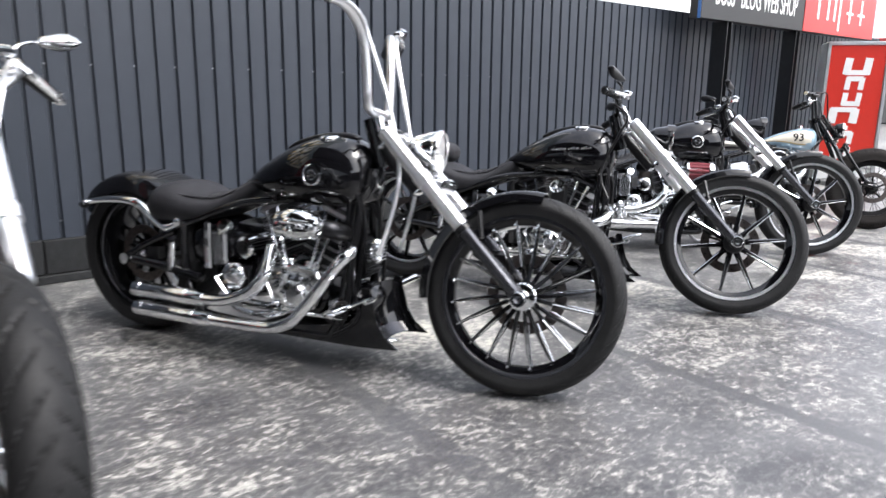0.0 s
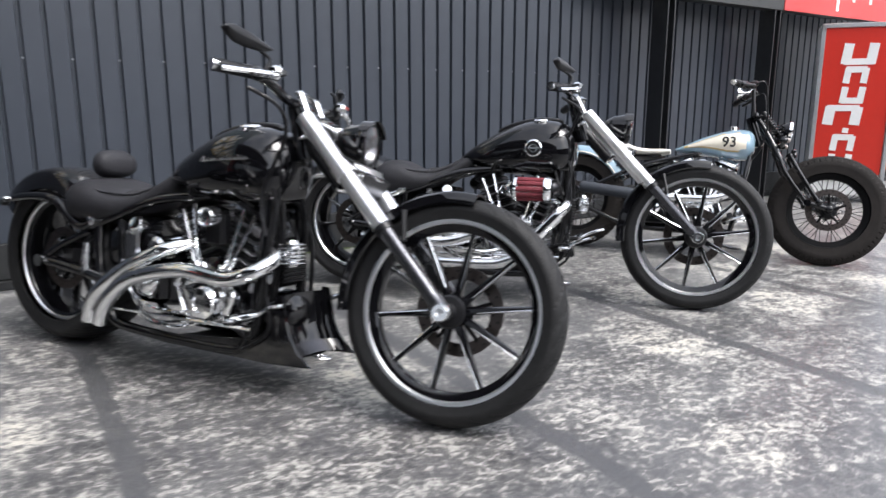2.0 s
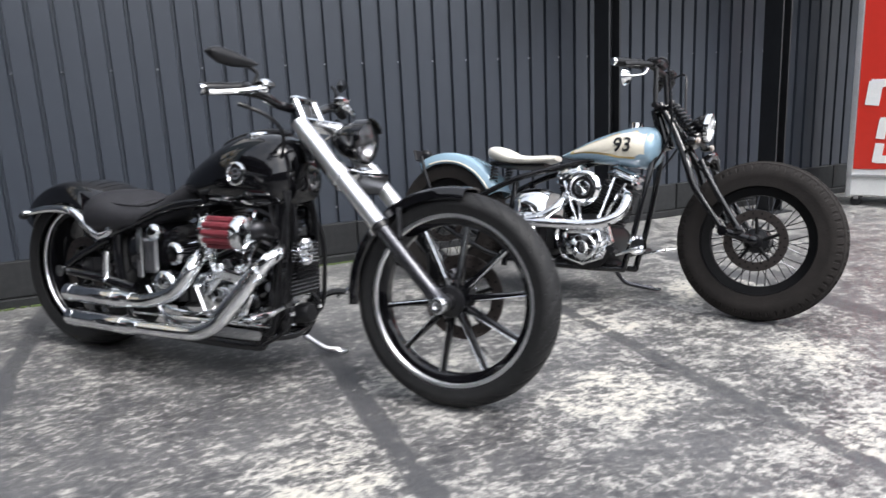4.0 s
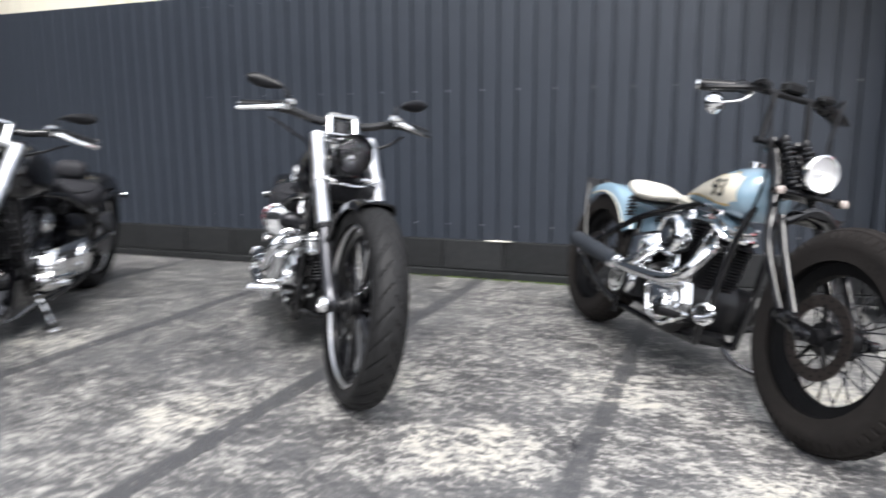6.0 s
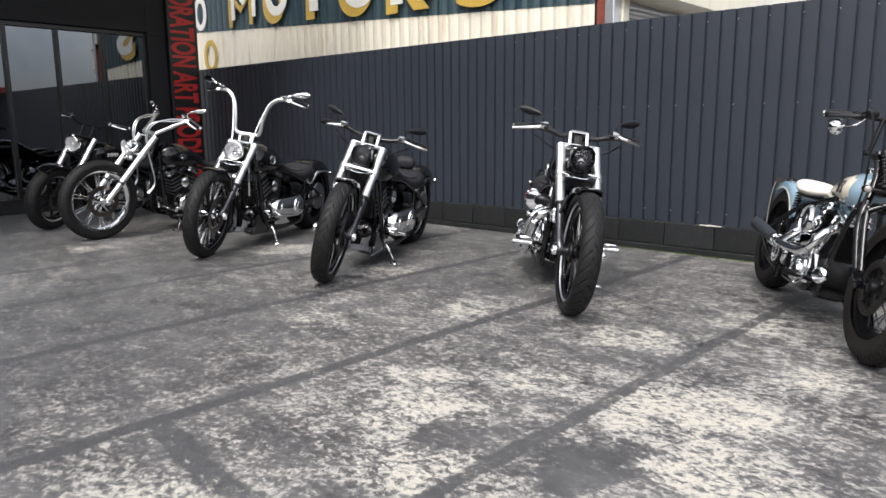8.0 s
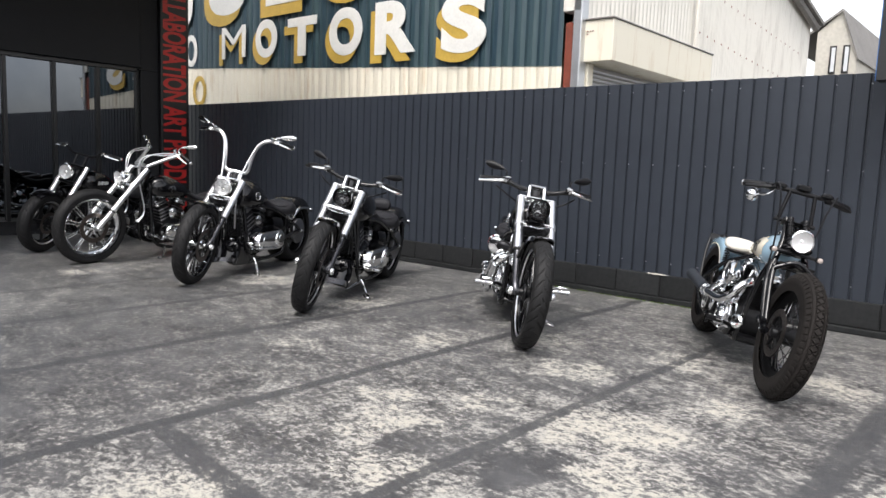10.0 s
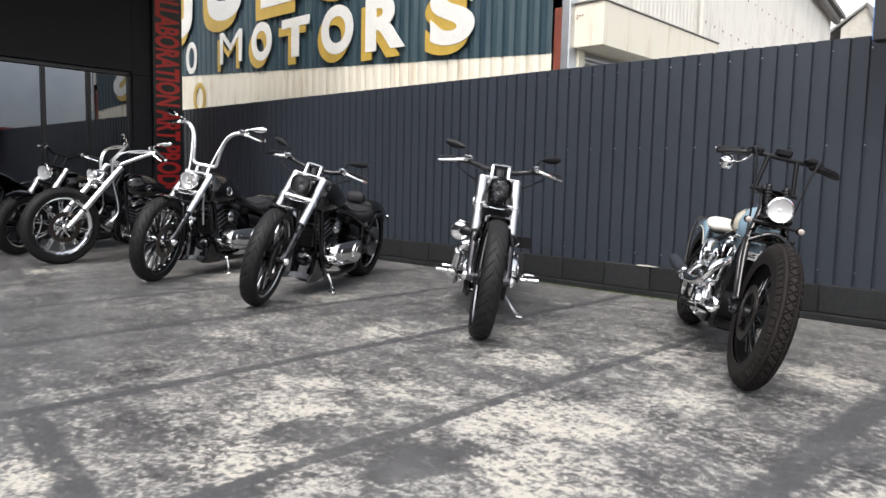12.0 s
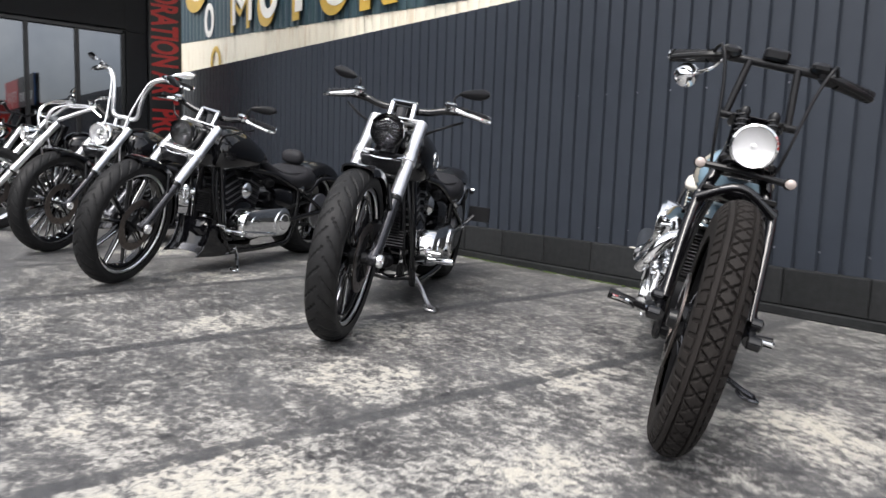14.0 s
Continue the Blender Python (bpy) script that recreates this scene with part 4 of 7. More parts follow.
def grip_set(bike, ends, S, grip_mat, lever=True, mirrors=None, mirror_mat=None, lever_mat=None, mirror_top=None, box_mat=None, reach=0.0):
    """Grips, levers, switch boxes and mirrors at both ends; ends: for the right side, inner and outer points."""
    for sgn in (-1, 1):
        fl = Matrix.Diagonal((1, -sgn, 1, 1))
        a, b = (Vector(p) for p in ends)
        d = (b - a).normalized()
        sh = Shape().tube([a, a + d * 0.02, b - d * 0.012, b], [0.021, 0.0185, 0.0185, 0.015], 12)
        g = part("grip", sh.move(fl).move(S), grip_mat, bike)
        ring_ = Shape()
        for k in range(5):
            q = a + d * (0.03 + 0.02 * k)
            ring_.tube([q, q + d * 0.006], 0.0200, 12)
        part("grip_ring", ring_.move(fl).move(S), BLACK_SATIN, g)
        part("bar_end", Shape().tube([b, b + d * 0.012], [0.019, 0.015], 12).move(fl).move(S), CHROME, g)
        sb = part("switch_box", Shape().box(a - d * 0.025, (0.042, 0.055, 0.040), 0.012).move(fl).move(S), box_mat or lever_mat or CHROME, bike)
        part("button", Shape().lathe([(0.007, 0), (0.007, 0.006), (0.003, 0.008)], a - d * 0.03 + Vector((-0.018, 0, 0.006)), (-1, 0, 0.2), 10).move(fl).move(S), BLACK_SATIN, sb)
        part("lever_pivot", Shape().lathe([(0.012, -0.014), (0.014, -0.01), (0.014, 0.01), (0.010, 0.016)], a - d * 0.055 + Vector((0.034, 0, 0.0)), (0, 0, 1), 12).move(fl).move(S), lever_mat or CHROME, sb)
        part("brake_reservoir" if sgn < 0 else "clutch_perch", Shape().box(a - d * 0.065 + Vector((0.03, 0, 0.012)), (0.045, 0.055, 0.03), 0.01).move(fl).move(S), lever_mat or CHROME, bike)
        if lever:
            lv = Shape().tube([a - d * 0.05 + Vector((0.03, 0, 0)), a + Vector((0.055, 0, -0.005)), a + d * 0.08 + Vector((0.055, 0, -0.01)), b + d * reach + Vector((0.045, 0, -0.012))], [0.011, 0.011, 0.009, 0.009], 8, 4)
            part("lever", lv.move(fl).move(S), lever_mat or CHROME, bike, "chrome hand lever")
        if mirrors and (mirrors == "both" or (mirrors == "left" and sgn > 0) or (mirrors == "right" and sgn < 0)):
            m0 = a - d * 0.04
            if mirror_top:
                mt = Vector(mirror_top)
            else:
                mt = m0 + Vector((-0.02, -0.015, 0.10))
            st = Shape().tube([m0, m0 + (mt - m0) * 0.5 + Vector((0.02, 0.015, 0.01)), mt], 0.006, 8, 5)
            mr = part("mirror", st.move(fl).move(S), mirror_mat or BLACK_SATIN, bike, "teardrop rear-view mirror")
            hs = Shape().rings([[mt + Vector((0.014 * k - 0.060 * u, -0.055 - u * 0.118, 0.010 + 0.020 * u)) + Vector((math.cos(t) * 0.015, 0, math.sin(t) * wz * 1.12)) for t in (2 * math.pi * j / 12 for j in range(12))] for u, k, wz in ((-0.42, 0.4, 0.003), (-0.3, 0.2, 0.013), (0.1, 0, 0.022), (0.40, 0, 0.023), (0.60, 0.4, 0.014), (0.68, 0.6, 0.003))])
            part("housing", hs.move(fl).move(S), mirror_mat or BLACK_SATIN, mr)


def fork_matrix(axle, top, back, steer):
    """The turn of the front end round the steering head."""
    d = (Vector(top) - Vector(axle)).normalized()
    p = Vector(axle) + Vector((-d.z, 0, d.x)) * back
    return Matrix.Translation(p) @ Matrix.Rotation(radians(steer), 4, d) @ Matrix.Translation(-p), d


def tube_fork(bike, axle, top, S, d, split, upper_mat, lower_mat, gap=0.115, clamp_mat=None, low_clamp=0.30):
    """Two fork legs with their clamps; split: where the slider begins, from the axle, 0 to 1."""
    clamp_mat = clamp_mat or CHROME
    ax, tp = Vector(axle), Vector(top)
    for sgn in (-1, 1):
        o = Vector((0, sgn * gap, 0))
        mid = ax + (tp - ax) * split
        leg = part("fork_leg", Shape().tube([mid + o, mid + o + d * 0.012, tp + o - d * 0.03, tp + o - d * 0.006, tp + o], [0.030, 0.0275, 0.0275, 0.0275, 0.020], 16).move(S), upper_mat, bike, "chromed fork tube cover")
        sl = Shape().tube([ax + o * 0.92 - d * 0.02, ax + o * 0.95, ax + o + d * 0.06, mid + o - d * 0.01, mid + o], [0.015, 0.028, 0.0235, 0.0245, 0.027], 16)
        sl.lathe([(0.012, -0.02), (0.026, -0.018), (0.026, 0.018), (0.012, 0.02)], ax + Vector((0, sgn * gap * 0.95, 0)), (0, 1, 0), 14)
        part("slider", sl.move(S), lower_mat, leg)
        part("dust_seal", Shape().tube([mid + o - d * 0.022, mid + o - d * 0.006], 0.0290, 16).move(S), BLACK_SATIN, leg)
        part("axle_cap", Shape().lathe([(0.027, -0.004), (0.027, 0.010), (0.023, 0.015), (0.012, 0.015), (0.010, 0.008), (0.001, 0.008)], ax + Vector((0, sgn * (gap + 0.022), 0)), (0, sgn, 0), 12).move(S), CHROME, leg)
        part("collar", Shape().tube([ax + (tp - ax) * (1 - low_clamp) + o - d * 0.02, ax + (tp - ax) * (1 - low_clamp) + o + d * 0.02], 0.0325, 16).move(S), upper_mat, leg)
    rot = Vector((0, 0, 1)).rotation_difference(d).to_matrix().to_4x4()
    for u, t in ((0.985, 0.022), (1 - low_clamp, 0.024)):
        c = ax + (tp - ax) * u
        sh = Shape().box(c, (0.055, 2 * gap + 0.02, t), 0.008, rot).box(c - Vector((0.045 * d.z, 0, -0.045 * d.x)), (0.06, 0.08, t), 0.01, rot)
        part("triple_clamp", sh.move(S), clamp_mat, bike, "chrome fork clamp")
    c0, c1 = ax + (tp - ax) * (1 - low_clamp), tp
    off = -Vector((d.z, 0, -d.x)) * 0.06
    part("steering_stem", Shape().tube([c0 + off, c1 + off], 0.026, 14).move(S), BLACK_SATIN, bike)
    part("axle", Shape().tube([ax + Vector((0, -gap - 0.03, 0)), ax + Vector((0, gap + 0.03, 0))], 0.010, 10).move(S), STEEL, bike)


def exhaust(bike, pts, r, mat, tip=None):
    e = part("exhaust_pipe", Shape().tube(pts, r, 16, 6), mat, bike, "chromed exhaust pipe")
    if tip:
        p, q = Vector(tip[0]), Vector(tip[1])
        d = (q - p).normalized()
        rr = tip[2]
        part("muffler", Shape().tube([p, p + d * 0.02, p + d * 0.022, q - d * 0.04, q], [rr * 0.96, rr * 0.98, rr, rr, rr * 0.8], 18), mat, e)
        part("bore", Shape().tube([p - d * 0.002, p + d * 0.03], rr * 0.75, 14), BLACK_SATIN, e)
        part("clamp", Shape().tube([q - d * 0.09, q - d * 0.078], rr * 1.05, 18), CHROME, e)
        part("clamp", Shape().tube([p + d * 0.035, p + d * 0.042], rr * 1.03, 18), CHROME, e)
    return e


def side_stand(bike, x, z, mat, lean):
    """A bent leg whose looped foot rests on the ground beside the leaning bike."""
    k = math.tan(radians(lean))
    st = Shape().tube([(x, 0.10, z), (x + 0.03, 0.15, z - 0.05), (x + 0.09, 0.21, 0.21 * k + 0.026), (x + 0.13, 0.25, 0.25 * k + 0.012)], 0.010, 8, 4)
    st.tube([(x + 0.09, 0.205, 0.205 * k + 0.028), (x + 0.13, 0.25, 0.25 * k + 0.010), (x + 0.165, 0.255, 0.255 * k + 0.010), (x + 0.16, 0.215, 0.215 * k + 0.018), (x + 0.12, 0.20, 0.20 * k + 0.026)], 0.006, 8, 4)
    part("side_stand", st, mat, bike, "chrome side stand, folded out")


def control(bike, x, z, y=0.30):
    """Forward foot controls on both sides."""
    for s in (-1, 1):
        c = Shape().tube([(x - 0.10, s * 0.10, z - 0.03), (x - 0.04, s * 0.17, z), (x, s * 0.20, z)], 0.012, 8, 3)
        p = part("foot_control", c, BLACK_SATIN, bike)
        part("footpeg", Shape().tube([(x, s * 0.20, z), (x + 0.005, s * (y + 0.02), z + 0.005)], [0.013, 0.016], 10).box((x, s * (y - 0.02), z + 0.004), (0.05, 0.09, 0.014), 0.006), CHROME, p)
        part("pedal", Shape().tube([(x - 0.03, s * 0.19, z - 0.02), (x + 0.06, s * 0.21, z + 0.03), (x + 0.12, s * 0.22, z + 0.05), (x + 0.12, s * 0.28, z + 0.05)], 0.007, 8, 4), CHROME, p)


def softail(label, front, heading, lean, steer, kind):
    """A long, low cruiser. kind: 'apes', 'backrest' or 'filter'."""
    wb = 1.68 if kind != "filter" else 1.655
    h = radians(heading)
    rear = (front[0] - wb * math.cos(h), front[1] - wb * math.sin(h))
    b = tagged(empty("motorcycle", Matrix.Translation((*rear, 0)) @ Matrix.Rotation(h, 4, "Z") @ Matrix.Rotation(-radians(lean), 4, "X")), label, "motorcycle", "motorcycles parked in a row")
    Rf, Rr = {"apes": (0.346, 0.335), "backrest": (0.338, 0.33), "filter": (0.334, 0.33)}[kind]
    axle, top = (wb, 0, Rf), (wb - 0.516, 0, 0.880)
    S, d = fork_matrix(axle, top, 0.055, steer)
    style = "turbine" if kind == "apes" else "blade"
    wheel(b, "front_wheel", (wb, Rf), Rf, 0.112, Rf - 0.074, style, S, discs=(1,))
    wheel(b, "rear_wheel", (0, Rr), Rr, 0.24, 0.235, style, None, discs=(-1,))
    tube_fork(b, axle, top, S, d, 0.42, SATIN_CHROME, GRAPHITE, 0.104)
    part("caliper", Shape().box((wb - 0.10, 0.075, Rf + 0.09), (0.06, 0.05, 0.11), 0.015).move(S), BLACK_SATIN, b)
    part("front_fender", arc_fender(wb, Rf, Rf + 0.016, Rf + 0.022, 82, 186, 0.140, 0.035).move(S), BLACK_GLOSS, b, "short black front fender")
    for s in (-1, 1):
        part("fender_bracket", Shape().tube([(wb - 0.16, s * 0.08, Rf + 0.28), (wb - 0.14, s * 0.108, Rf + 0.19)], 0.008, 8).move(S), BLACK_SATIN, b)
    hl = (wb - {"apes": 0.350, "backrest": 0.340, "filter": 0.335}[kind], 0, 0.820)
    headlamp(b, hl, 0.078 if kind == "apes" else 0.068, S, CHROME if kind == "apes" else BLACK_GLOSS, 0.11, visor=kind != "apes", projector=True, bowl=BOWL if kind == "apes" else None)
    part("lamp_bracket", Shape().tube([(wb - 0.42, 0, 0.80), (wb - 0.36, 0, 0.80)], 0.02, 10).move(S), CHROME, b)
    # chrome nacelle plate under the lamp
    c = Vector(axle) + (Vector(top) - Vector(axle)) * 0.66
    part("fork_shroud", Shape().box(c + Vector((0.035, 0, -0.01)), (0.012, 0.18, 0.075), 0.005, Matrix.Rotation(radians(28), 4, "Y")).move(S), GRAPHITE, b, "dark polished shroud between the fork legs")
    part("shroud_strip", Shape().tube([c + Vector((0.02, -0.10, 0.035)), c + Vector((0.05, -0.05, 0.020)), c + Vector((0.055, 0, 0.014)), c + Vector((0.05, 0.05, 0.020)), c + Vector((0.02, 0.10, 0.035))], 0.0035, 8, 4).move(S), POLISHED, b)
    if kind == "backrest":
        part("fork_brace", Shape().box(c + Vector((0.012, 0, 0.040)), (0.026, 0.20, 0.026), 0.008, Matrix.Rotation(radians(44), 4, "Y")).move(S), SATIN_CHROME, b, "straight polished fork brace")

    # bars
    if kind == "apes":
        for s in (-1, 1):
            part("riser", Shape().tube([Vector(top) + Vector((-0.03, s * 0.05, 0)), Vector(top) + Vector((-0.045, s * 0.05, 0.05))], 0.017, 12).move(S), CHROME, b)
        tb = Vector(top) + Vector((-0.063, 0, 0.070))
        half = [(0, 0, 0), (-0.002, -0.075, 0.0), (-0.004, -0.108, 0.030), (-0.010, -0.121, 0.135), (-0.024, -0.145, 0.235), (-0.044, -0.190, 0.302), (-0.070, -0.25, 0.330), (-0.096, -0.32, 0.326)]
        pts = [tb + Vector(p) for p in half]
        pts2 = [Vector((p.x, -p.y, p.z)) for p in pts[::-1]]
        part("handlebar", Shape().tube(pts2 + pts[1:], 0.0165, 12, 6).move(S), SATIN_CHROME, b, "tall chrome ape-hanger bar")
        grip_set(b, ((pts[-1].x - 0.005, -0.33, pts[-1].z), (pts[-1].x - 0.06, -0.435, pts[-1].z - 0.02)), S, BLACK_SATIN, mirrors="both", mirror_mat=CHROME, mirror_top=(pts[-1].x + 0.02, -0.335, pts[-1].z + 0.050))
        for s in (-1, 1):
            cb = [Vector((p.x + 0.025, -s * p.y * 1.0, p.z)) for p in pts[::-1]][:5]
            part("cable", Shape().tube([Vector((cb[0].x + 0.03, cb[0].y, cb[0].z - 0.01))] + cb[1:4] + [Vector((top[0] + 0.02, s * 0.09, 0.93)), Vector((wb - 0.45, s * 0.10, 0.70)), Vector((wb - 0.50, s * 0.11, 0.45))], 0.0075, 8, 6).move(S), SATIN_CHROME, b, "braided steel cable")
    else:
        tt = Vector(top)
        for s in (-1, 1):
            part("riser", Shape().tube([tt + Vector((-0.012, s * 0.052, 0.0)), tt + Vector((-0.052, s * 0.050, 0.078))], 0.0135, 12).move(S), CHROME, b)
        part("riser_bridge", Shape().box(tt + Vector((-0.054, 0, 0.080)), (0.032, 0.128, 0.024), 0.009).move(S), CHROME, b)
        tb = tt + Vector((-0.078, 0, 0.050))
        half = [(0, 0, 0), (0.002, -0.11, 0.006), (0.002, -0.18, 0.024), (-0.014, -0.262, 0.033)]
        pts = [tb + Vector(p) for p in half]
        pts2 = [Vector((p.x, -p.y, p.z)) for p in pts[::-1]]
        part("handlebar", Shape().tube(pts2 + pts[1:], 0.0165, 14, 5).move(S), BLACK_GLOSS, b, "wide low black handlebar")
        grip_set(b, ((tb.x - 0.018, -0.272, tb.z + 0.034), (tb.x - 0.060, -0.372, tb.z + 0.023)), S, BLACK_SATIN, mirrors="both", mirror_top=(tb.x - 0.015, -0.232, tb.z + 0.108), box_mat=BLACK_SATIN, reach=0.020)
        for s in (-1, 1):
            part("cable", Shape().tube([(tb.x - 0.02, s * 0.27, tb.z - 0.01), (tb.x + 0.05, s * 0.2, tb.z - 0.05), (tb.x + 0.02, s * 0.10, tb.z - 0.12), (tb.x - 0.05, s * 0.08, tb.z - 0.3), (wb - 0.60, s * 0.10, 0.5)], 0.006, 8, 5).move(S), BLACK_SATIN, b)

    # tank and seat
    low = 0.010 if kind == "filter" else 0.0
    drop = Matrix.Translation((0, 0, -low))
    tank = part("fuel_tank", loft([(0.545, 0.665, 0.69, 0.06), (0.62, 0.632, 0.745, 0.17), (0.74, 0.610, 0.812, 0.245), (0.86, 0.600, 0.858, 0.285), (0.97, 0.597, 0.866, 0.29), (1.045, 0.602, 0.848, 0.26), (1.085, 0.63, 0.81, 0.19), (1.10, 0.665, 0.77, 0.11)], 28, 2.5, 0.86).move(drop), BLACK_GLOSS, b, "gloss black teardrop fuel tank")
    part("filler_cap", Shape().lathe([(0.036, -0.01), (0.036, 0.008), (0.030, 0.014), (0.004, 0.016)], (0.93, -0.05, 0.853), (0, -0.12, 1), 20).move(drop), CHROME, tank)
    part("console", loft([(0.72, 0.80, 0.818, 0.03), (0.78, 0.82, 0.848, 0.06), (0.90, 0.85, 0.876, 0.07), (1.0, 0.85, 0.876, 0.05), (1.03, 0.85, 0.862, 0.03)], 16).move(drop), BLACK_SATIN, tank)
    if kind == "backrest":
        sc = Shape()
        x, zz = 0.80, 0.738
        for k in range(19):
            hgt = (0.010, 0.020, 0.008, 0.011, 0.017, 0.009)[k % 6]
            if k not in (7, 13):
                sc.tube([(x, -0.142, zz), (x + 0.006, -0.1428, zz + hgt * 0.7), (x + 0.009, -0.1428, zz + hgt), (x + 0.0075, -0.1425, zz + 0.001), (x + 0.0115, -0.1425, zz + 0.003)], 0.0011, 5, 2)
            x, zz = x + 0.0105, zz + 0.0008
        part("tank_script", sc, POLISHED, tank, "silver unreadable script along the tank")
    else:
        for s in (-1, 1):
            bd = part("badge", Shape().lathe([(0.040, -0.004), (0.040, 0.006), (0.034, 0.009), (0.031, 0.004)], (0.915, s * 0.1415, 0.728), (0, s, 0.06), 28).move(drop), CHROME, tank, "round chrome tank badge with a black centre")
            part("centre", Shape().lathe([(0.031, 0.003), (0.031, 0.0065), (0.003, 0.0065)], (0.915, s * 0.1415, 0.728), (0, s, 0.06), 24).move(drop), BLACK_SATIN, bd)
            part("device", Shape().lathe([(0.020, 0.006), (0.020, 0.0085), (0.014, 0.0085), (0.014, 0.006)], (0.915, s * 0.1415, 0.728), (0, s, 0.06), 20, closed=True).box((0.915, s * 0.1495, 0.7285), (0.052, 0.003, 0.009), 0.001).move(drop), POLISHED, bd)
    part("seat", loft([(0.085, 0.50, 0.55, 0.14), (0.10, 0.485, 0.60, 0.26), (0.15, 0.475, 0.650, 0.335), (0.24, 0.48, 0.654, 0.35), (0.34, 0.50, 0.612, 0.32), (0.45, 0.53, 0.615, 0.24), (0.55, 0.59, 0.675, 0.16), (0.64, 0.655, 0.712, 0.09)], 24, 2.6).move(drop), LEATHER, b, "black leather solo seat")
    seams = Shape()
    for s in (-1, 1):
        seams.tube([(0.115, s * 0.09, 0.613), (0.20, s * 0.135, 0.627), (0.30, s * 0.135, 0.610), (0.42, s * 0.09, 0.606), (0.52, s * 0.055, 0.648)], 0.004, 6, 4)
    part("seat_seam", seams.move(drop), LEATHER, b)
    for k in range(6):
        x, z, w = 0.385 + k * 0.032, 0.614 + 0.0026 * k * k, 0.105 - 0.013 * k
        part("pleat", Shape().tube([(x - 0.01, -w, z - 0.022), (x, -w * 0.6, z - 0.003), (x + 0.004, 0, z + 0.002), (x, w * 0.6, z - 0.003), (x - 0.01, w, z - 0.022)], 0.009, 8, 3).move(drop), LEATHER, b)
    if kind == "backrest":
        part("backrest", loft([(0.165, 0.675, 0.72, 0.10), (0.180, 0.655, 0.752, 0.155), (0.205, 0.655, 0.762, 0.17), (0.232, 0.665, 0.748, 0.155), (0.245, 0.68, 0.725, 0.10)], 20), LEATHER, b, "padded backrest")
        part("backrest_post", Shape().tube([(0.20, 0, 0.60), (0.20, 0, 0.68)], 0.014, 10), BLACK_SATIN, b)
    # rear fender and struts
    rf = part("rear_fender", arc_fender(0, 0.33, 0.346, 0.372, 52, 146, 0.275, 0.085, 0.007, 26).move(Matrix.Translation((0, 0, -low * 0.6))), BLACK_GLOSS, b, "gloss black rear fender")
    for s in (-1, 1):
        part("fender_strut", Shape().tube([(-0.235, s * 0.145, 0.545), (-0.10, s * 0.150, 0.568), (0.06, s * 0.150, 0.565), (0.15, s * 0.145, 0.50), (0.21, s * 0.14, 0.475), (0.28, s * 0.13, 0.51)], [0.010, 0.016, 0.018, 0.016, 0.018, 0.012], 10, 4), BLACK_GLOSS if kind == "backrest" else CHROME, rf, "chrome fender strut" if kind != "backrest" else "")
        part("strut_bolt", Shape().lathe([(0.02, 0), (0.02, 0.012), (0.01, 0.018)], (0.27, s * 0.14, 0.505), (0, s, 0), 14), CHROME, rf)
        part("strut_bolt", Shape().lathe([(0.012, 0), (0.012, 0.02), (0.005, 0.024)], (-0.225, s * 0.15, 0.548), (0, s, 0), 12), CHROME, rf)
        part("turn_signal", Shape().ball((-0.25, s * 0.15, 0.535), 0.017, (1.4, 1, 1), 12), BLACK_SATIN, rf)
    # frame
    fr = Shape()
    for s in (-1, 1):
        fr.tube([(1.055, s * 0.045, 0.80), (1.04, s * 0.075, 0.62), (1.03, s * 0.11, 0.30), (0.99, s * 0.115, 0.155), (0.90, s * 0.115, 0.125), (0.45, s * 0.115, 0.125), (0.33, s * 0.115, 0.17), (0.28, s * 0.12, 0.36), (0.28, s * 0.12, 0.50)], 0.0185, 10, 5)
        fr.tube([(1.05, s * 0.03, 0.70), (0.80, s * 0.06, 0.63), (0.56, s * 0.10, 0.595), (0.38, s * 0.12, 0.53), (0.22, s * 0.125, 0.47)], 0.017, 10, 5)
        fr.tube([(0.36, s * 0.12, 0.28), (0.18, s * 0.135, 0.31), (0.0, s * 0.15, 0.33)], [0.022, 0.020, 0.018], 10, 4)
        fr.tube([(0.24, s * 0.13, 0.46), (0.10, s * 0.14, 0.40), (0.0, s * 0.15, 0.34)], 0.014, 10, 3)
    fr.tube([(1.08, 0, 0.93), (1.13, 0, 0.76)], 0.034, 14)
    part("frame", fr, BLACK_GLOSS, b, "black tubular frame")
    part("rear_axle", Shape().tube([(0, -0.175, 0.33), (0, 0.175, 0.33)], 0.014, 10).lathe([(0.024, -0.18), (0.024, -0.165), (0.016, -0.16)], (0, 0, 0.33), (0, 1, 0), 8), CHROME, b)
    part("rear_caliper", Shape().box((0.11, -0.10, 0.36), (0.10, 0.06, 0.09), 0.02), BLACK_SATIN, b)
    part("belt_pulley", Shape().lathe([(0.125, 0.10), (0.13, 0.105), (0.13, 0.13), (0.125, 0.135), (0.03, 0.135), (0.03, 0.10)], (0, 0, 0.33), (0, 1, 0), 40), STEEL, b)
    part("drive_belt", Shape().tube([(-0.09, 0.118, 0.43), (0.50, 0.118, 0.36)], 0.012, 6).tube([(-0.09, 0.118, 0.235), (0.50, 0.118, 0.25)], 0.012, 6), RUBBER, b)
    # engine
    dark = kind != "apes"
    engine(b, 0.825, 0.315, 0.212, BLACK_GLOSS, POLISHED, FIN, FIN if dark else CASTING, 22.5, 0.165, 0.052)
    clutter(b, S)
    tankx = Shape()
    tankx.add(*loft_data([(0.30, 0.34, 0.50, 0.20), (0.34, 0.31, 0.52, 0.25), (0.44, 0.31, 0.53, 0.26), (0.52, 0.33, 0.52, 0.22)]))
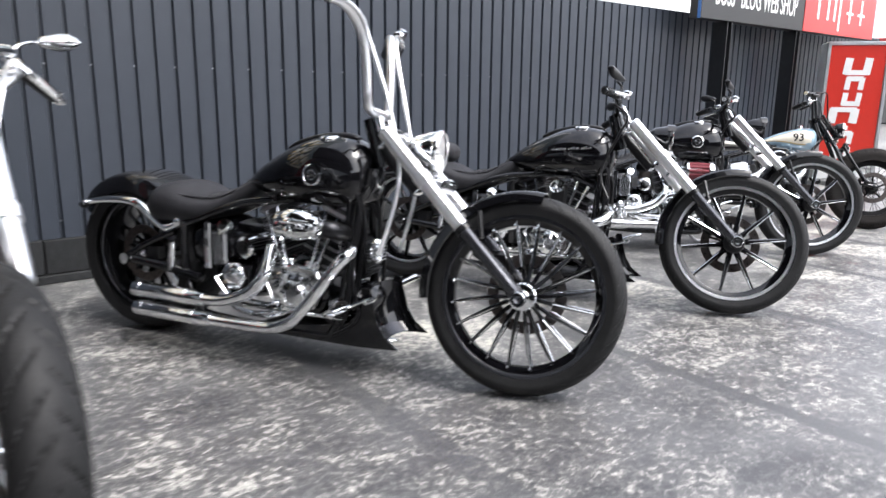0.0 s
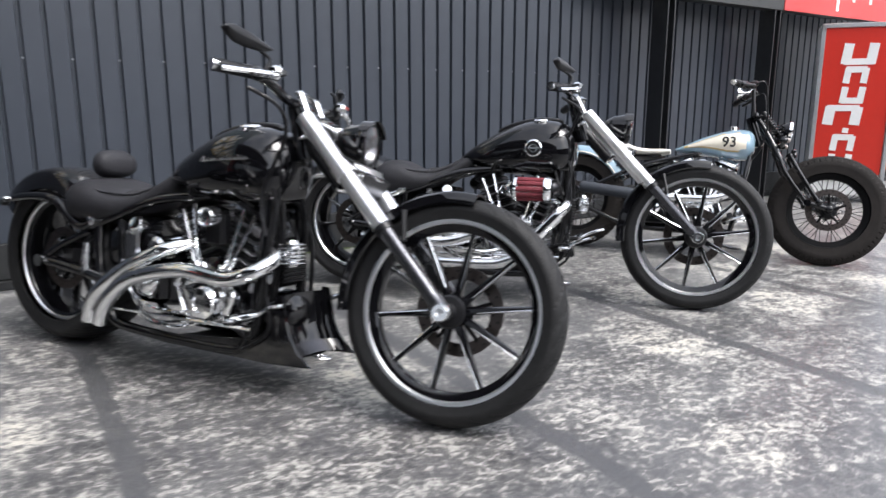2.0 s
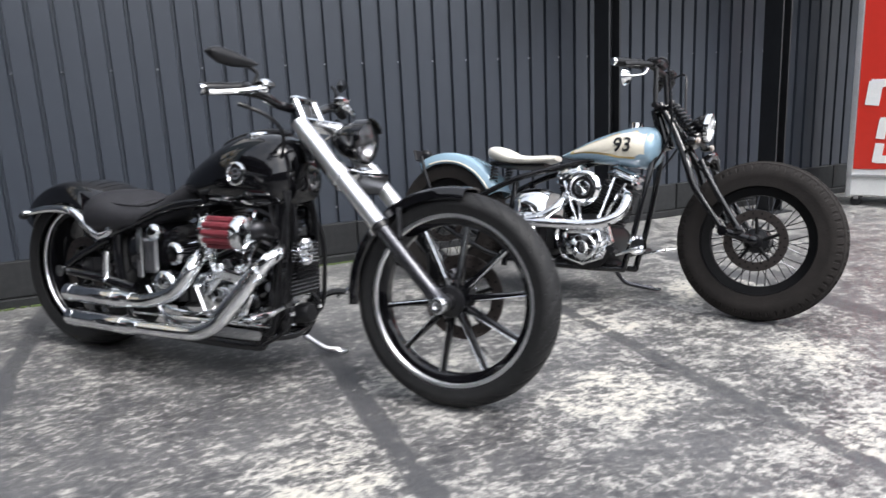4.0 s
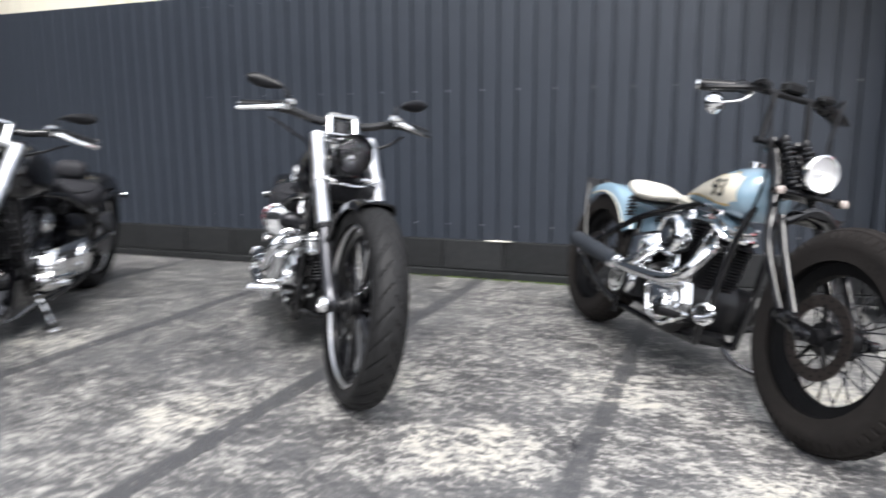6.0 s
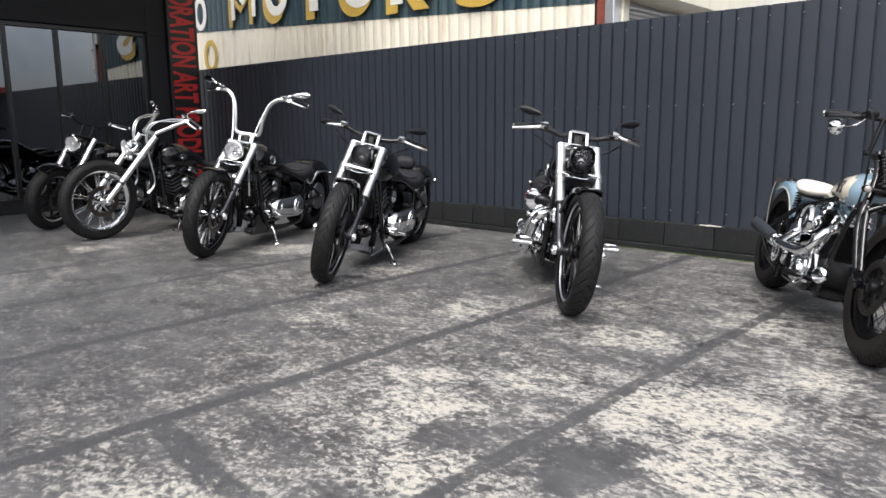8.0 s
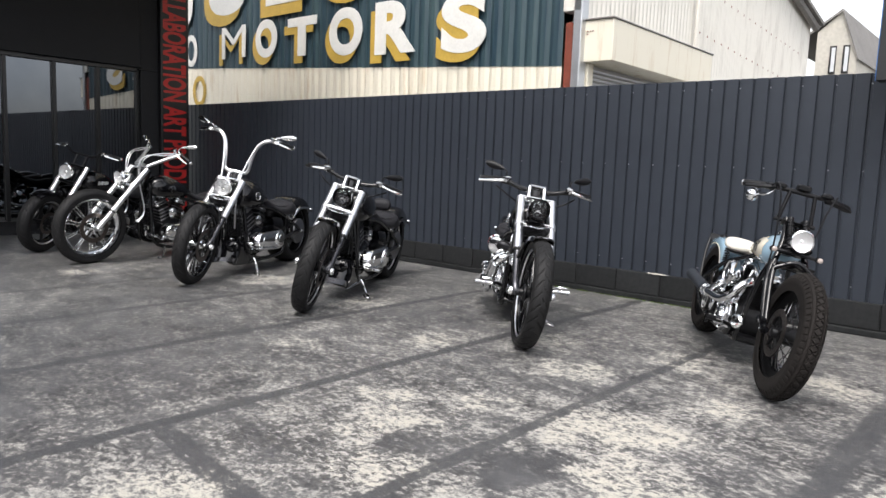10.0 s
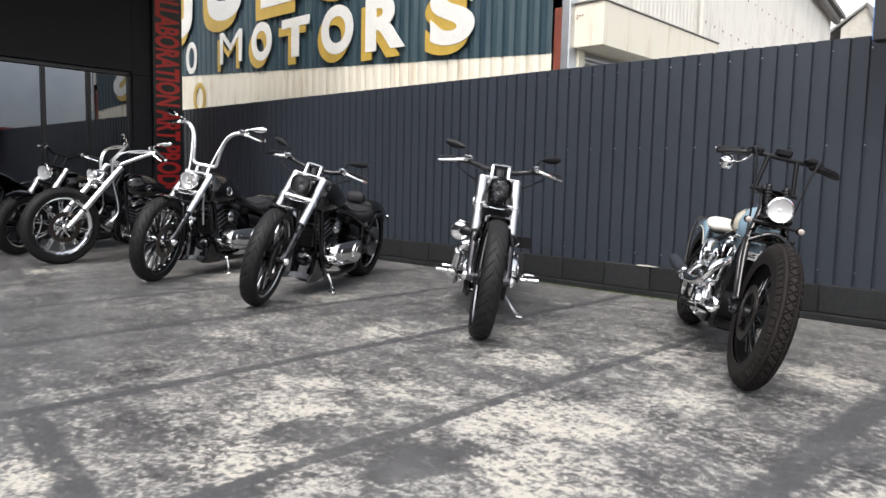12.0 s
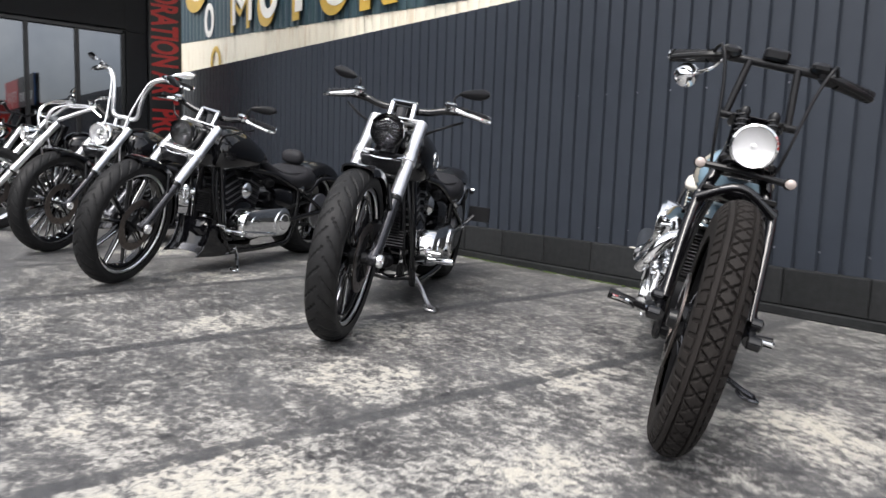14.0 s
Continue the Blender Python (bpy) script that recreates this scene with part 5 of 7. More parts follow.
    ot = part("oil_tank", tankx, BLACK_GLOSS, b, "gloss black oil tank")
    part("filler_cap", Shape().lathe([(0.03, 0), (0.03, 0.02), (0.022, 0.03), (0.004, 0.032)], (0.50, -0.125, 0.50), (0.2, -1, 0.5), 18), CHROME, ot)
    part("side_cover", Shape().box((0.475, -0.135, 0.415), (0.07, 0.02, 0.13), 0.01), POLISHED, ot)
    part("shock_cover", Shape().tube([(0.22, -0.135, 0.30), (0.235, -0.14, 0.42)], [0.018, 0.014], 12), CHROME, b)
    # intake
    if kind == "backrest":
        a = part("air_cleaner", Shape().lathe([(0.028, 0.06), (0.036, 0.02), (0.036, -0.02), (0.031, -0.032), (0.029, -0.02), (0.004, -0.016)], (0.845, -0.13, 0.560), (0, 1, 0), 24), CHROME, b, "polished velocity-stack intake")
        part("bracket", Shape().box((0.845, -0.10, 0.52), (0.09, 0.05, 0.12), 0.012), BLACK_SATIN, a)
    else:
        ax0, az0 = (0.905, 0.552) if kind == "apes" else (0.925, 0.530)
        a = part("air_cleaner", Shape().lathe([(0.03, -0.095), (0.046, -0.085), (0.050, -0.06), (0.046, 0.06), (0.040, 0.085), (0.012, 0.10)], (ax0, -0.205, az0), (1, 0, 0), 24), CHROME, b, "chrome side air cleaner")
        if kind == "apes":
            part("cover", Shape().ball((0.895, -0.210, 0.556), 0.062, (1.55, 0.85, 0.95), 24), CHROME, a, "smooth chrome cover")
            for k in range(2):
                part("cover_rib", Shape().tube([(0.82, -0.243, 0.572 - k * 0.03), (0.90, -0.265, 0.574 - k * 0.034), (0.98, -0.237, 0.570 - k * 0.03)], [0.004, 0.010, 0.004], 8, 4), CHROME, a)
        else:
            for k in range(5):
                t = radians(-62 + k * 31)
                off = Vector((0, -math.cos(t) * 0.0475, math.sin(t) * 0.0475))
                part("filter_slot", Shape().tube([Vector((ax0 - 0.06, -0.205, az0)) + off, Vector((ax0 + 0.062, -0.205, az0)) + off * 0.96], 0.0125, 8), RED_FILTER, a)
            part("end_cap", Shape().lathe([(0.050, 0.058), (0.061, 0.062), (0.061, 0.082), (0.052, 0.094), (0.020, 0.100), (0.003, 0.100)], (ax0, -0.205, az0), (1, 0, 0), 24), CHROME, a, "chrome end cap")
            part("end_cap", Shape().lathe([(0.050, -0.058), (0.058, -0.062), (0.058, -0.076), (0.046, -0.088), (0.003, -0.092)], (ax0, -0.205, az0), (1, 0, 0), 24), CHROME, a)
        part("intake_elbow", Shape().tube([(ax0 + 0.08, -0.185, az0 - 0.007), (1.02, -0.17, 0.54), (1.03, -0.10, 0.52)], [0.03, 0.034, 0.028], 12, 3), FIN, a)
        part("bracket", Shape().tube([(ax0 - 0.10, -0.185, az0 - 0.004), (0.79, -0.12, 0.52), (0.835, -0.05, 0.51)], [0.034, 0.03, 0.028], 12, 3), CHROME, a)
    # exhaust
    if kind == "backrest":
        exhaust(b, [(0.325, -0.20, 0.15), (0.37, -0.205, 0.25), (0.53, -0.20, 0.365), (0.66, -0.17, 0.43), (0.71, -0.10, 0.455)], [0.025, 0.026, 0.026, 0.025, 0.024], CHROME)
        exhaust(b, [(0.40, -0.215, 0.155), (0.46, -0.22, 0.25), (0.58, -0.22, 0.335), (0.80, -0.215, 0.385), (0.98, -0.21, 0.375), (1.08, -0.19, 0.405), (1.11, -0.12, 0.45), (1.03, -0.06, 0.47)], [0.025, 0.026, 0.026, 0.025, 0.025, 0.025, 0.025, 0.025], CHROME)
    else:
        z1, z2, pr = (0.225, 0.148, 0.023) if kind == "apes" else (0.262, 0.168, 0.026)
        exhaust(b, [(0.42, -0.215, z1), (0.54, -0.215, z1 + 0.005), (0.67, -0.205, z1 + 0.05), (0.735, -0.19, z1 + 0.13), (0.715, -0.12, 0.44)], pr, CHROME, ((0.10, -0.215, z1), (0.46, -0.215, z1), pr + 0.009))
        lower_pipe = [(0.46, -0.22, z2), (0.72, -0.22, z2 + 0.004), (0.82, -0.222, z2 + 0.022), (0.90, -0.215, z2 + 0.075), (1.05, -0.185, 0.420), (1.075, -0.14, 0.462), (1.02, -0.08, 0.47)]
        exhaust(b, lower_pipe, pr, CHROME, ((0.11, -0.22, z2), (0.50, -0.22, z2), pr + 0.009))
        if kind == "filter":
            part("heat_shield", Shape().tube([(0.90, -0.220, z2 + 0.078), (1.045, -0.190, 0.412)], [pr + 0.007, pr + 0.005], 14), CHROME, b)
    # lower front
    if kind in ("apes", "backrest"):
        chin = [(0.45, 0.118), (0.62, 0.102), (1.10, 0.106), (1.262, 0.118), (1.208, 0.158), (1.175, 0.21), (1.155, 0.28), (1.145, 0.33), (1.115, 0.33), (1.11, 0.25), (1.05, 0.185), (0.90, 0.160)]
        cs = Shape().plate(chin, -0.125, -0.117).plate(chin, 0.117, 0.125)
        bowl = []
        for x, z in ((0.62, 0.112), (1.10, 0.112), (1.15, 0.114)):
            bowl.append([Vector((x - 0.05 * (k / 6) ** 2, 0.121 * math.cos(math.pi * k / 12), z - 0.018 * math.sin(math.pi * k / 12))) for k in range(13)] + [Vector((x - 0.05 * (k / 6) ** 2, 0.121 * math.cos(math.pi * k / 12), z + 0.006 - 0.018 * math.sin(math.pi * k / 12))) for k in range(12, -1, -1)])
        ch = part("chin_spoiler", cs, BLACK_GLOSS, b, "gloss black chin spoiler")
        part("belly_pan", Shape().rings(bowl), MATT_BLACK, ch)
        scoop = [[Vector((xf - (0.045 + 0.035 * (0.32 - z) / 0.22) * math.sin(math.pi * k / 14) - o, (0.121 - o * 0.4) * math.cos(math.pi * k / 14), z)) for k in range(15)] for xf, z, o in ((1.143, 0.32, 0.0), (1.152, 0.28, 0.0), (1.172, 0.21, 0.0), (1.203, 0.158, 0.0), (1.245, 0.124, 0.0), (1.21, 0.112, 0.03))]
        sc = Shape().add([p for r in scoop for p in r], [(i * 15 + k, i * 15 + k + 1, (i + 1) * 15 + k + 1, (i + 1) * 15 + k) for i in range(3) for k in range(14)])
        liner = part("scoop_liner", sc, BLACK_GLOSS, ch, "curved black scoop")
        # Sky's reflection in the black scoop, laid on as a lighter metal piece.
        crescent = Shape().add([p + Vector((0.002, 0, 0.003)) for r in scoop[3:5] for p in r[4:11]], [(k, k + 1, 8 + k, 7 + k) for k in range(6)])
        part("sky_crescent", crescent, GRAPHITE, liner, "lighter metal crescent for the sky mirrored in the scoop")
        part("scoop_floor", Shape().add([p for r in scoop[3:] for p in r], [(i * 15 + k, i * 15 + k + 1, (i + 1) * 15 + k + 1, (i + 1) * 15 + k) for i in range(2) for k in range(14)]), BLACK_GLOSS, liner)
        part("chin_bowl", Shape().ball((1.055, 0, 0.255), 0.1, (0.72, 1.10, 0.72), 24), BLACK_GLOSS, ch, "rounded gloss black chin")
    else:
        part("oil_filter", Shape().lathe([(0.030, -0.045), (0.036, -0.038), (0.036, 0.035), (0.028, 0.045), (0.010, 0.047)], (1.065, -0.01, 0.235), (1, 0, 0.15), 20), BLACK_SATIN, b)
        cl = part("oil_cooler", Shape().box((1.055, 0, 0.345), (0.030, 0.15, 0.095), 0.008), BLACK_SATIN, b)
        for k in range(6):
            part("fin", Shape().box((1.073, 0, 0.312 + k * 0.0135), (0.010, 0.14, 0.003), 0.001), CASTING, cl)
        for s in (-1, 1):
            part("oil_line", Shape().tube([(1.05, s * 0.06, 0.30), (1.075, s * 0.075, 0.24), (1.02, s * 0.06, 0.17), (0.92, s * 0.05, 0.15)], 0.008, 8, 4), BLACK_SATIN, b)
            part("clamp", Shape().lathe([(0.012, -0.006), (0.012, 0.006)], (1.073, s * 0.073, 0.245), (0, 0, 1), 10), CHROME, b)
        part("cross_member", Shape().tube([(1.0, -0.115, 0.165), (1.02, 0, 0.15), (1.0, 0.115, 0.165)], 0.015, 10, 3), BLACK_GLOSS, b)
        part("mount_bracket", Shape().box((1.01, -0.06, 0.195), (0.05, 0.03, 0.06), 0.006).box((1.01, 0.06, 0.195), (0.05, 0.03, 0.06), 0.006), BLACK_SATIN, b)
        part("brake_line", Shape().tube([(1.08, -0.09, 0.62), (1.10, -0.12, 0.45), (1.08, -0.125, 0.30), (0.98, -0.14, 0.19)], 0.005, 8, 4), BLACK_SATIN, b)
    rg = part("regulator", Shape().ball((1.15, -0.085, 0.465), 0.042, (0.55, 0.75, 1.15), 14), CHROME, b, "ribbed chrome regulator cover")
    for k in range(6):
        part("rib", Shape().box((1.15, -0.090, 0.435 + k * 0.012), (0.055, 0.062, 0.004), 0.001), CHROME, rg)
    control(b, 1.10, 0.275)
    side_stand(b, 0.90, 0.16, STEEL if kind == "filter" else CHROME, lean)
    if kind == "filter":
        part("number_plate", Shape().box((-0.02, 0.25, 0.42), (0.015, 0.13, 0.09), 0.004), BLACK_SATIN, b, "black side-mount plate")
        part("plate_arm", Shape().tube([(0.0, 0.17, 0.36), (-0.01, 0.22, 0.41)], 0.008, 8), CHROME, b)
    return b


def loft_data(sections):
    sh = loft(sections, 20, 3.0)
    return sh.v, sh.f


FIN = material("dark_cylinder_fins", (0.032, 0.032, 0.035), 0.36, 0.9, vary=0.2, scale=20)

softail("black cruiser with tall chrome ape-hanger bars", (-5.559, -2.530), -63.4, 2.0, 11.8, "apes")
softail("black cruiser with low bars and a padded backrest", (-4.108, -2.487), -61.5, 6.4, 12.6, "backrest")
softail("black cruiser with a red-slotted side air filter", (-2.497, -2.125), -50.9, 5.4, 4.5, "filter")


def bobber(front, heading, lean, steer):
    """A small rigid-frame bobber with a springer fork."""
    wb, R, Rr = 1.475, 0.322, 0.315
    h = radians(heading)
    rear = (front[0] - wb * math.cos(h), front[1] - wb * math.sin(h))
    b = tagged(empty("motorcycle", Matrix.Translation((*rear, 0)) @ Matrix.Rotation(h, 4, "Z") @ Matrix.Rotation(-radians(lean), 4, "X")), "pale blue bobber with a springer fork and cream seat", "motorcycle", "motorcycles parked in a row")
    axle, top = (wb, 0, R), (wb - 0.40, 0, 0.90)
    S, d = fork_matrix(axle, top, 0.05, steer)
    w = wheel(b, "front_wheel", (wb, R), R, 0.106, 0.212, "wire", S, RUBBER_BROWN, "diamond", discs=(-1,), disc=0.57)
    part("brake_drum", Shape().lathe([(0.03, -0.06), (0.046, -0.05), (0.046, 0.05), (0.03, 0.06)], (wb, 0, R), (0, 1, 0), 24).move(S), BLACK_SATIN, w)
    wheel(b, "rear_wheel", (0, Rr), Rr, 0.145, 0.21, "wire", None, RUBBER_BROWN, "blocks", discs=(-1,))
    ax, tp = Vector(axle), Vector(top)
    n = Vector((d.z, 0, -d.x))
    for s in (-1, 1):
        o = Vector((0, s * 0.10, 0))
        low = ax + Vector((-0.115, 0, 0.030))
        fore = ax + Vector((-0.055, 0, 0.036))
        leg = part("springer_leg", Shape().tube([low + o, ax - n * 0.085 + d * 0.30 + o, ax - n * 0.065 + d * 0.40 + o * 0.9, tp - n * 0.045 - d * 0.14 + o * 0.5, tp - n * 0.04 + o * 0.45], [0.013, 0.016, 0.0175, 0.0175, 0.0165], 12, 3).move(S), BLACK_GLOSS, b, "black springer fork leg")
        part("front_leg", Shape().tube([fore + o * 1.05, ax - n * 0.02 + d * 0.28 + o * 1.02, ax - n * 0.01 + d * 0.385 + o * 0.95], 0.0135, 12, 3).move(S), BLACK_GLOSS, leg)
        part("rocker", Shape().tube([low + o * 1.1, ax + o * 1.1], 0.017, 10).lathe([(0.02, -0.012), (0.02, 0.012)], low + o * 1.15, (0, 1, 0), 12).lathe([(0.018, -0.014), (0.018, 0.014), (0.008, 0.02)], ax + o * 1.2, (0, s, 0), 12).lathe([(0.017, -0.012), (0.017, 0.012), (0.008, 0.018)], fore + o * 1.2, (0, s, 0), 12).move(S), BLACK_GLOSS, leg)
        spring = []
        base, tip = tp + n * 0.012 - d * 0.225 + Vector((0, s * 0.040, 0)), tp - d * 0.050 + Vector((0, s * 0.040, 0))
        for k in range(91):
            t = k / 90 * 2 * math.pi * 9
            c = base + (tip - base) * k / 90
            spring.append(c + (n * math.cos(t) + Vector((0, 1, 0)) * math.sin(t)) * 0.021)
        part("spring", Shape().tube(spring, 0.0042, 6).move(S), BLACK_GLOSS, leg)
        part("spring_rod", Shape().tube([base - d * 0.01, tip + d * 0.02], 0.010, 8).ball(tip + d * 0.02, 0.017, (1, 1, 1.3), 10).move(S), BLACK_SATIN, leg)
        part("fork_spring_low", Shape().lathe([(0.024, 0), (0.024, 0.02)], base, tuple(d), 12).move(S), BLACK_SATIN, leg)
    rot = Vector((0, 0, 1)).rotation_difference(d).to_matrix().to_4x4()
    part("triple_clamp", Shape().box(tp - n * 0.04 - d * 0.03, (0.06, 0.15, 0.022), 0.01, rot).box(tp - n * 0.01 - d * 0.21, (0.09, 0.15, 0.03), 0.012, rot).move(S), BLACK_GLOSS, b)
    part("fork_brace", Shape().tube([ax + d * 0.36 + Vector((0, -0.10, 0)), ax + d * 0.40 + n * 0.03, ax + d * 0.36 + Vector((0, 0.10, 0))], 0.014, 10, 5).box(ax + d * 0.385 + n * 0.0, (0.066, 0.19, 0.014), 0.006, rot).move(S), BLACK_GLOSS, b)
    headlamp(b, (wb - 0.245, 0, 0.782), 0.056, S, BLACK_GLOSS, 0.06)
    part("headlight_rim", Shape().lathe([(0.055, 0.0), (0.060, 0.004), (0.060, 0.018), (0.055, 0.022), (0.053, 0.012)], (wb - 0.243, 0, 0.782), (1, 0, -0.08), 32, closed=True).move(S), CHROME, b)
    part("signal_bar", Shape().tube([(wb - 0.268, -0.105, 0.710), (wb - 0.258, 0, 0.713), (wb - 0.268, 0.105, 0.710)], 0.009, 8, 4).move(S), BLACK_SATIN, b)
    for s in (-1, 1):
        sg = part("turn_signal", Shape().ball((wb - 0.266, s * 0.116, 0.710), 0.017, (1.5, 1, 1), 14).move(S), BLACK_GLOSS, b, "small black bullet indicator with a pale lens")
        part("lens", Shape().lathe([(0.0135, 0), (0.0135, 0.010), (0.009, 0.014), (0.001, 0.015)], (wb - 0.246, s * 0.116, 0.710), (1, 0, 0), 14).move(S), SMOKY_LENS, sg)
    # bars
    for s in (-1, 1):
        part("riser", Shape().tube([tp - n * 0.045 + Vector((0, s * 0.088, -0.02)), tp - n * 0.06 + Vector((-0.005, s * 0.066, 0.16))], 0.0105, 10).tube([tp - n * 0.045 + Vector((0, s * 0.108, -0.01)), tp - n * 0.045 + Vector((0, s * 0.055, -0.01))], 0.012, 10).move(S), BLACK_SATIN, b, "tall black handlebar riser")
    tb = tp - n * 0.065 + Vector((-0.01, 0, 0.165))
    half = [(0, 0, 0), (0.0, -0.09, 0.0), (-0.015, -0.145, 0.0), (-0.04, -0.175, -0.004)]
    pts = [tb + Vector(p) for p in half]
    pts2 = [Vector((p.x, -p.y, p.z)) for p in pts[::-1]]
    part("handlebar", Shape().tube(pts2 + pts[1:], 0.0125, 12, 5).move(S), BLACK_SATIN, b, "wide black handlebar")
    grip_set(b, ((tb.x - 0.045, -0.18, tb.z - 0.004), (tb.x - 0.095, -0.28, tb.z - 0.016)), S, BLACK_SATIN, lever_mat=BLACK_SATIN)
    part("bar_bridge", Shape().box(tb + Vector((0.0, 0, 0.028)), (0.05, 0.07, 0.035), 0.008).move(S), BLACK_SATIN, b)
    mr = part("mirror", Shape().tube([(tb.x, -0.14, tb.z - 0.01), (tb.x - 0.01, -0.165, tb.z - 0.045), (tb.x - 0.055, -0.205, tb.z - 0.06)], 0.005, 8, 4).move(S), CHROME, b, "small round chrome mirror hung under the bar")
    part("housing", Shape().lathe([(0.002, 0.026), (0.018, 0.021), (0.031, 0.009), (0.037, -0.004), (0.034, -0.008), (0.002, -0.008)], (tb.x - 0.065, -0.225, tb.z - 0.068), (1, 0, 0), 24).move(S), CHROME, mr)
    for s in (-1, 1):
        part("cable", Shape().tube([(tb.x + 0.01, s * 0.17, tb.z), (tb.x + 0.07, s * 0.15, tb.z + 0.015), (tb.x + 0.09, s * 0.12, tb.z - 0.08), (tb.x + 0.10, s * 0.09, tb.z - 0.28), (tb.x + 0.03, s * 0.06, tb.z - 0.42)], 0.0048, 8, 6).move(S), BLACK_SATIN, b)
    # tank
    secs = [(0.60, 0.645, 0.662, 0.05), (0.66, 0.632, 0.688, 0.12), (0.76, 0.622, 0.735, 0.175), (0.87, 0.612, 0.772, 0.215), (0.96, 0.602, 0.788, 0.225), (1.02, 0.604, 0.784, 0.20), (1.05, 0.635, 0.76, 0.14), (1.058, 0.66, 0.74, 0.09)]
    tank = part("fuel_tank", loft(secs, 28, 2.3, 0.80), SKY_BLUE, b, "pale blue peanut tank")
    part("filler_cap", Shape().lathe([(0.028, -0.02), (0.028, 0.012), (0.02, 0.018), (0.003, 0.018)], (0.93, 0.0, 0.79), (0, 0, 1), 18), CHROME, tank)
    # cream side panel follows the tank's flank
    def flank(x, v):
        for a, c in zip(secs, secs[1:]):
            if a[0] <= x <= c[0]:
                u = (x - a[0]) / (c[0] - a[0])
                zb, zt, ww = (a[i] + (c[i] - a[i]) * u for i in (1, 2, 3))
                k = 2 * v - 1
                yy = (1 - abs(k) ** 2.3) ** (1 / 2.3) * ww / 2
                if k > 0:
                    yy *= 1 - 0.20 * k
                return Vector((x, yy, zb + (zt - zb) * v))
    for s in (-1, 1):
        for grow, mat, out, nm in ((0.0, CREAM_PAINT, 0.0035, "side_panel"), (0.014, GOLD_PAINT, 0.002, "panel_border")):
            cols, rows_ = 16, 6
            vs = []
            for i in range(cols + 1):
                u = i / cols
                x = 0.675 - grow * 1.6 + (0.335 + grow * 1.6) * u
                lo = 0.50 - 0.28 * min(1, u * 1.5) - grow * 3.0
                hi = 0.66 + 0.16 * min(1, u * 1.5) + grow * 2.5
                if u > 0.9:
                    lo, hi = lo + 0.06, hi - 0.05
                for j in range(rows_ + 1):
                    p = flank(x, lo + (hi - lo) * j / rows_)
                    vs.append((p.x, s * (p.y + out), p.z))
            fs = [(i * (rows_ + 1) + j, (i + 1) * (rows_ + 1) + j, (i + 1) * (rows_ + 1) + j + 1, i * (rows_ + 1) + j + 1) for i in range(cols) for j in range(rows_)]
            part(nm, Shape().add(vs, fs), mat, tank, "cream panel" if nm == "side_panel" else "gold pinstripe")
        flip = Matrix(((1, 0, 0, 0), (0, 0, -1, 0), (0, 1, 0, 0), (0, 0, 0, 1))) if s < 0 else Matrix(((-1, 0, 0, 0), (0, 0, 1, 0), (0, 1, 0, 0), (0, 0, 0, 1)))
        m = Matrix.Translation((0.872 if s < 0 else 0.968, 0, 0.666)) @ flip
        digits = lettering("race_number", "93", 0.088, m, BLACK_SATIN, tank, 0.0012, 0.95, 0.0015)
        for v in digits.data.vertices:
            q = flank(v.co.x, (v.co.z - 0.607) / 0.170)
            v.co.y += s * (q.y + 0.0055)
    st = part("seat", loft([(0.215, 0.64, 0.665, 0.10), (0.24, 0.628, 0.692, 0.19), (0.29, 0.615, 0.690, 0.235), (0.36, 0.605, 0.660, 0.24), (0.44, 0.607, 0.650, 0.20), (0.52, 0.617, 0.655, 0.13), (0.57, 0.63, 0.655, 0.08)], 22, 2.6), LEATHER_CREAM, b, "cream leather solo saddle")
    part("seat_base", loft([(0.24, 0.60, 0.625, 0.16), (0.36, 0.59, 0.610, 0.20), (0.52, 0.60, 0.62, 0.10)], 16), BLACK_SATIN, st)
    for s in (-1, 1):
        sp = []
        for k in range(61):
            t = k / 60 * 2 * math.pi * 6
            sp.append((0.27 + 0.018 * math.cos(t), s * 0.075 + 0.018 * math.sin(t), 0.52 + 0.09 * k / 60))
        part("seat_spring", Shape().tube(sp, 0.004, 6), BLACK_SATIN, st)
    rf = part("rear_fender", arc_fender(0, Rr, Rr + 0.030, Rr + 0.036, 28, 122, 0.185, 0.055, 0.006, 24), SKY_BLUE, b, "pale blue rear fender")
    for s in (-1, 1):
        part("fender_edge", Shape().tube([(math.cos(radians(a)) * (Rr - 0.016), s * 0.090, Rr + math.sin(radians(a)) * (Rr - 0.016)) for a in range(34, 118, 7)], 0.005, 6), CREAM_PAINT, rf)
        part("fender_stay", Shape().tube([(0.02, s * 0.12, Rr), (-0.10, s * 0.115, 0.52), (-0.155, s * 0.10, 0.635)], 0.009, 8, 3), BLACK_SATIN, rf)
    tl = part("tail_light", Shape().ball((-0.20, 0, 0.655), 0.03, (1.2, 1, 0.9), 12).tube([(-0.16, 0, 0.64), (-0.20, 0, 0.655)], 0.012, 8), BLACK_SATIN, b)
    part("lens", Shape().ball((-0.222, 0, 0.655), 0.022, (1, 1, 0.9), 10), RED_LENS, tl)
    part("number_plate", Shape().box((-0.20, -0.045, 0.640), (0.010, 0.105, 0.060), 0.003, Matrix.Rotation(radians(-20), 4, "Y")), BLACK_SATIN, b)
    fr = Shape()
    for s in (-1, 1):
        fr.tube([(1.0, s * 0.02, 0.70), (0.62, s * 0.06, 0.60), (0.36, s * 0.10, 0.515), (0.0, s * 0.125, 0.325)], 0.0135, 10, 5)
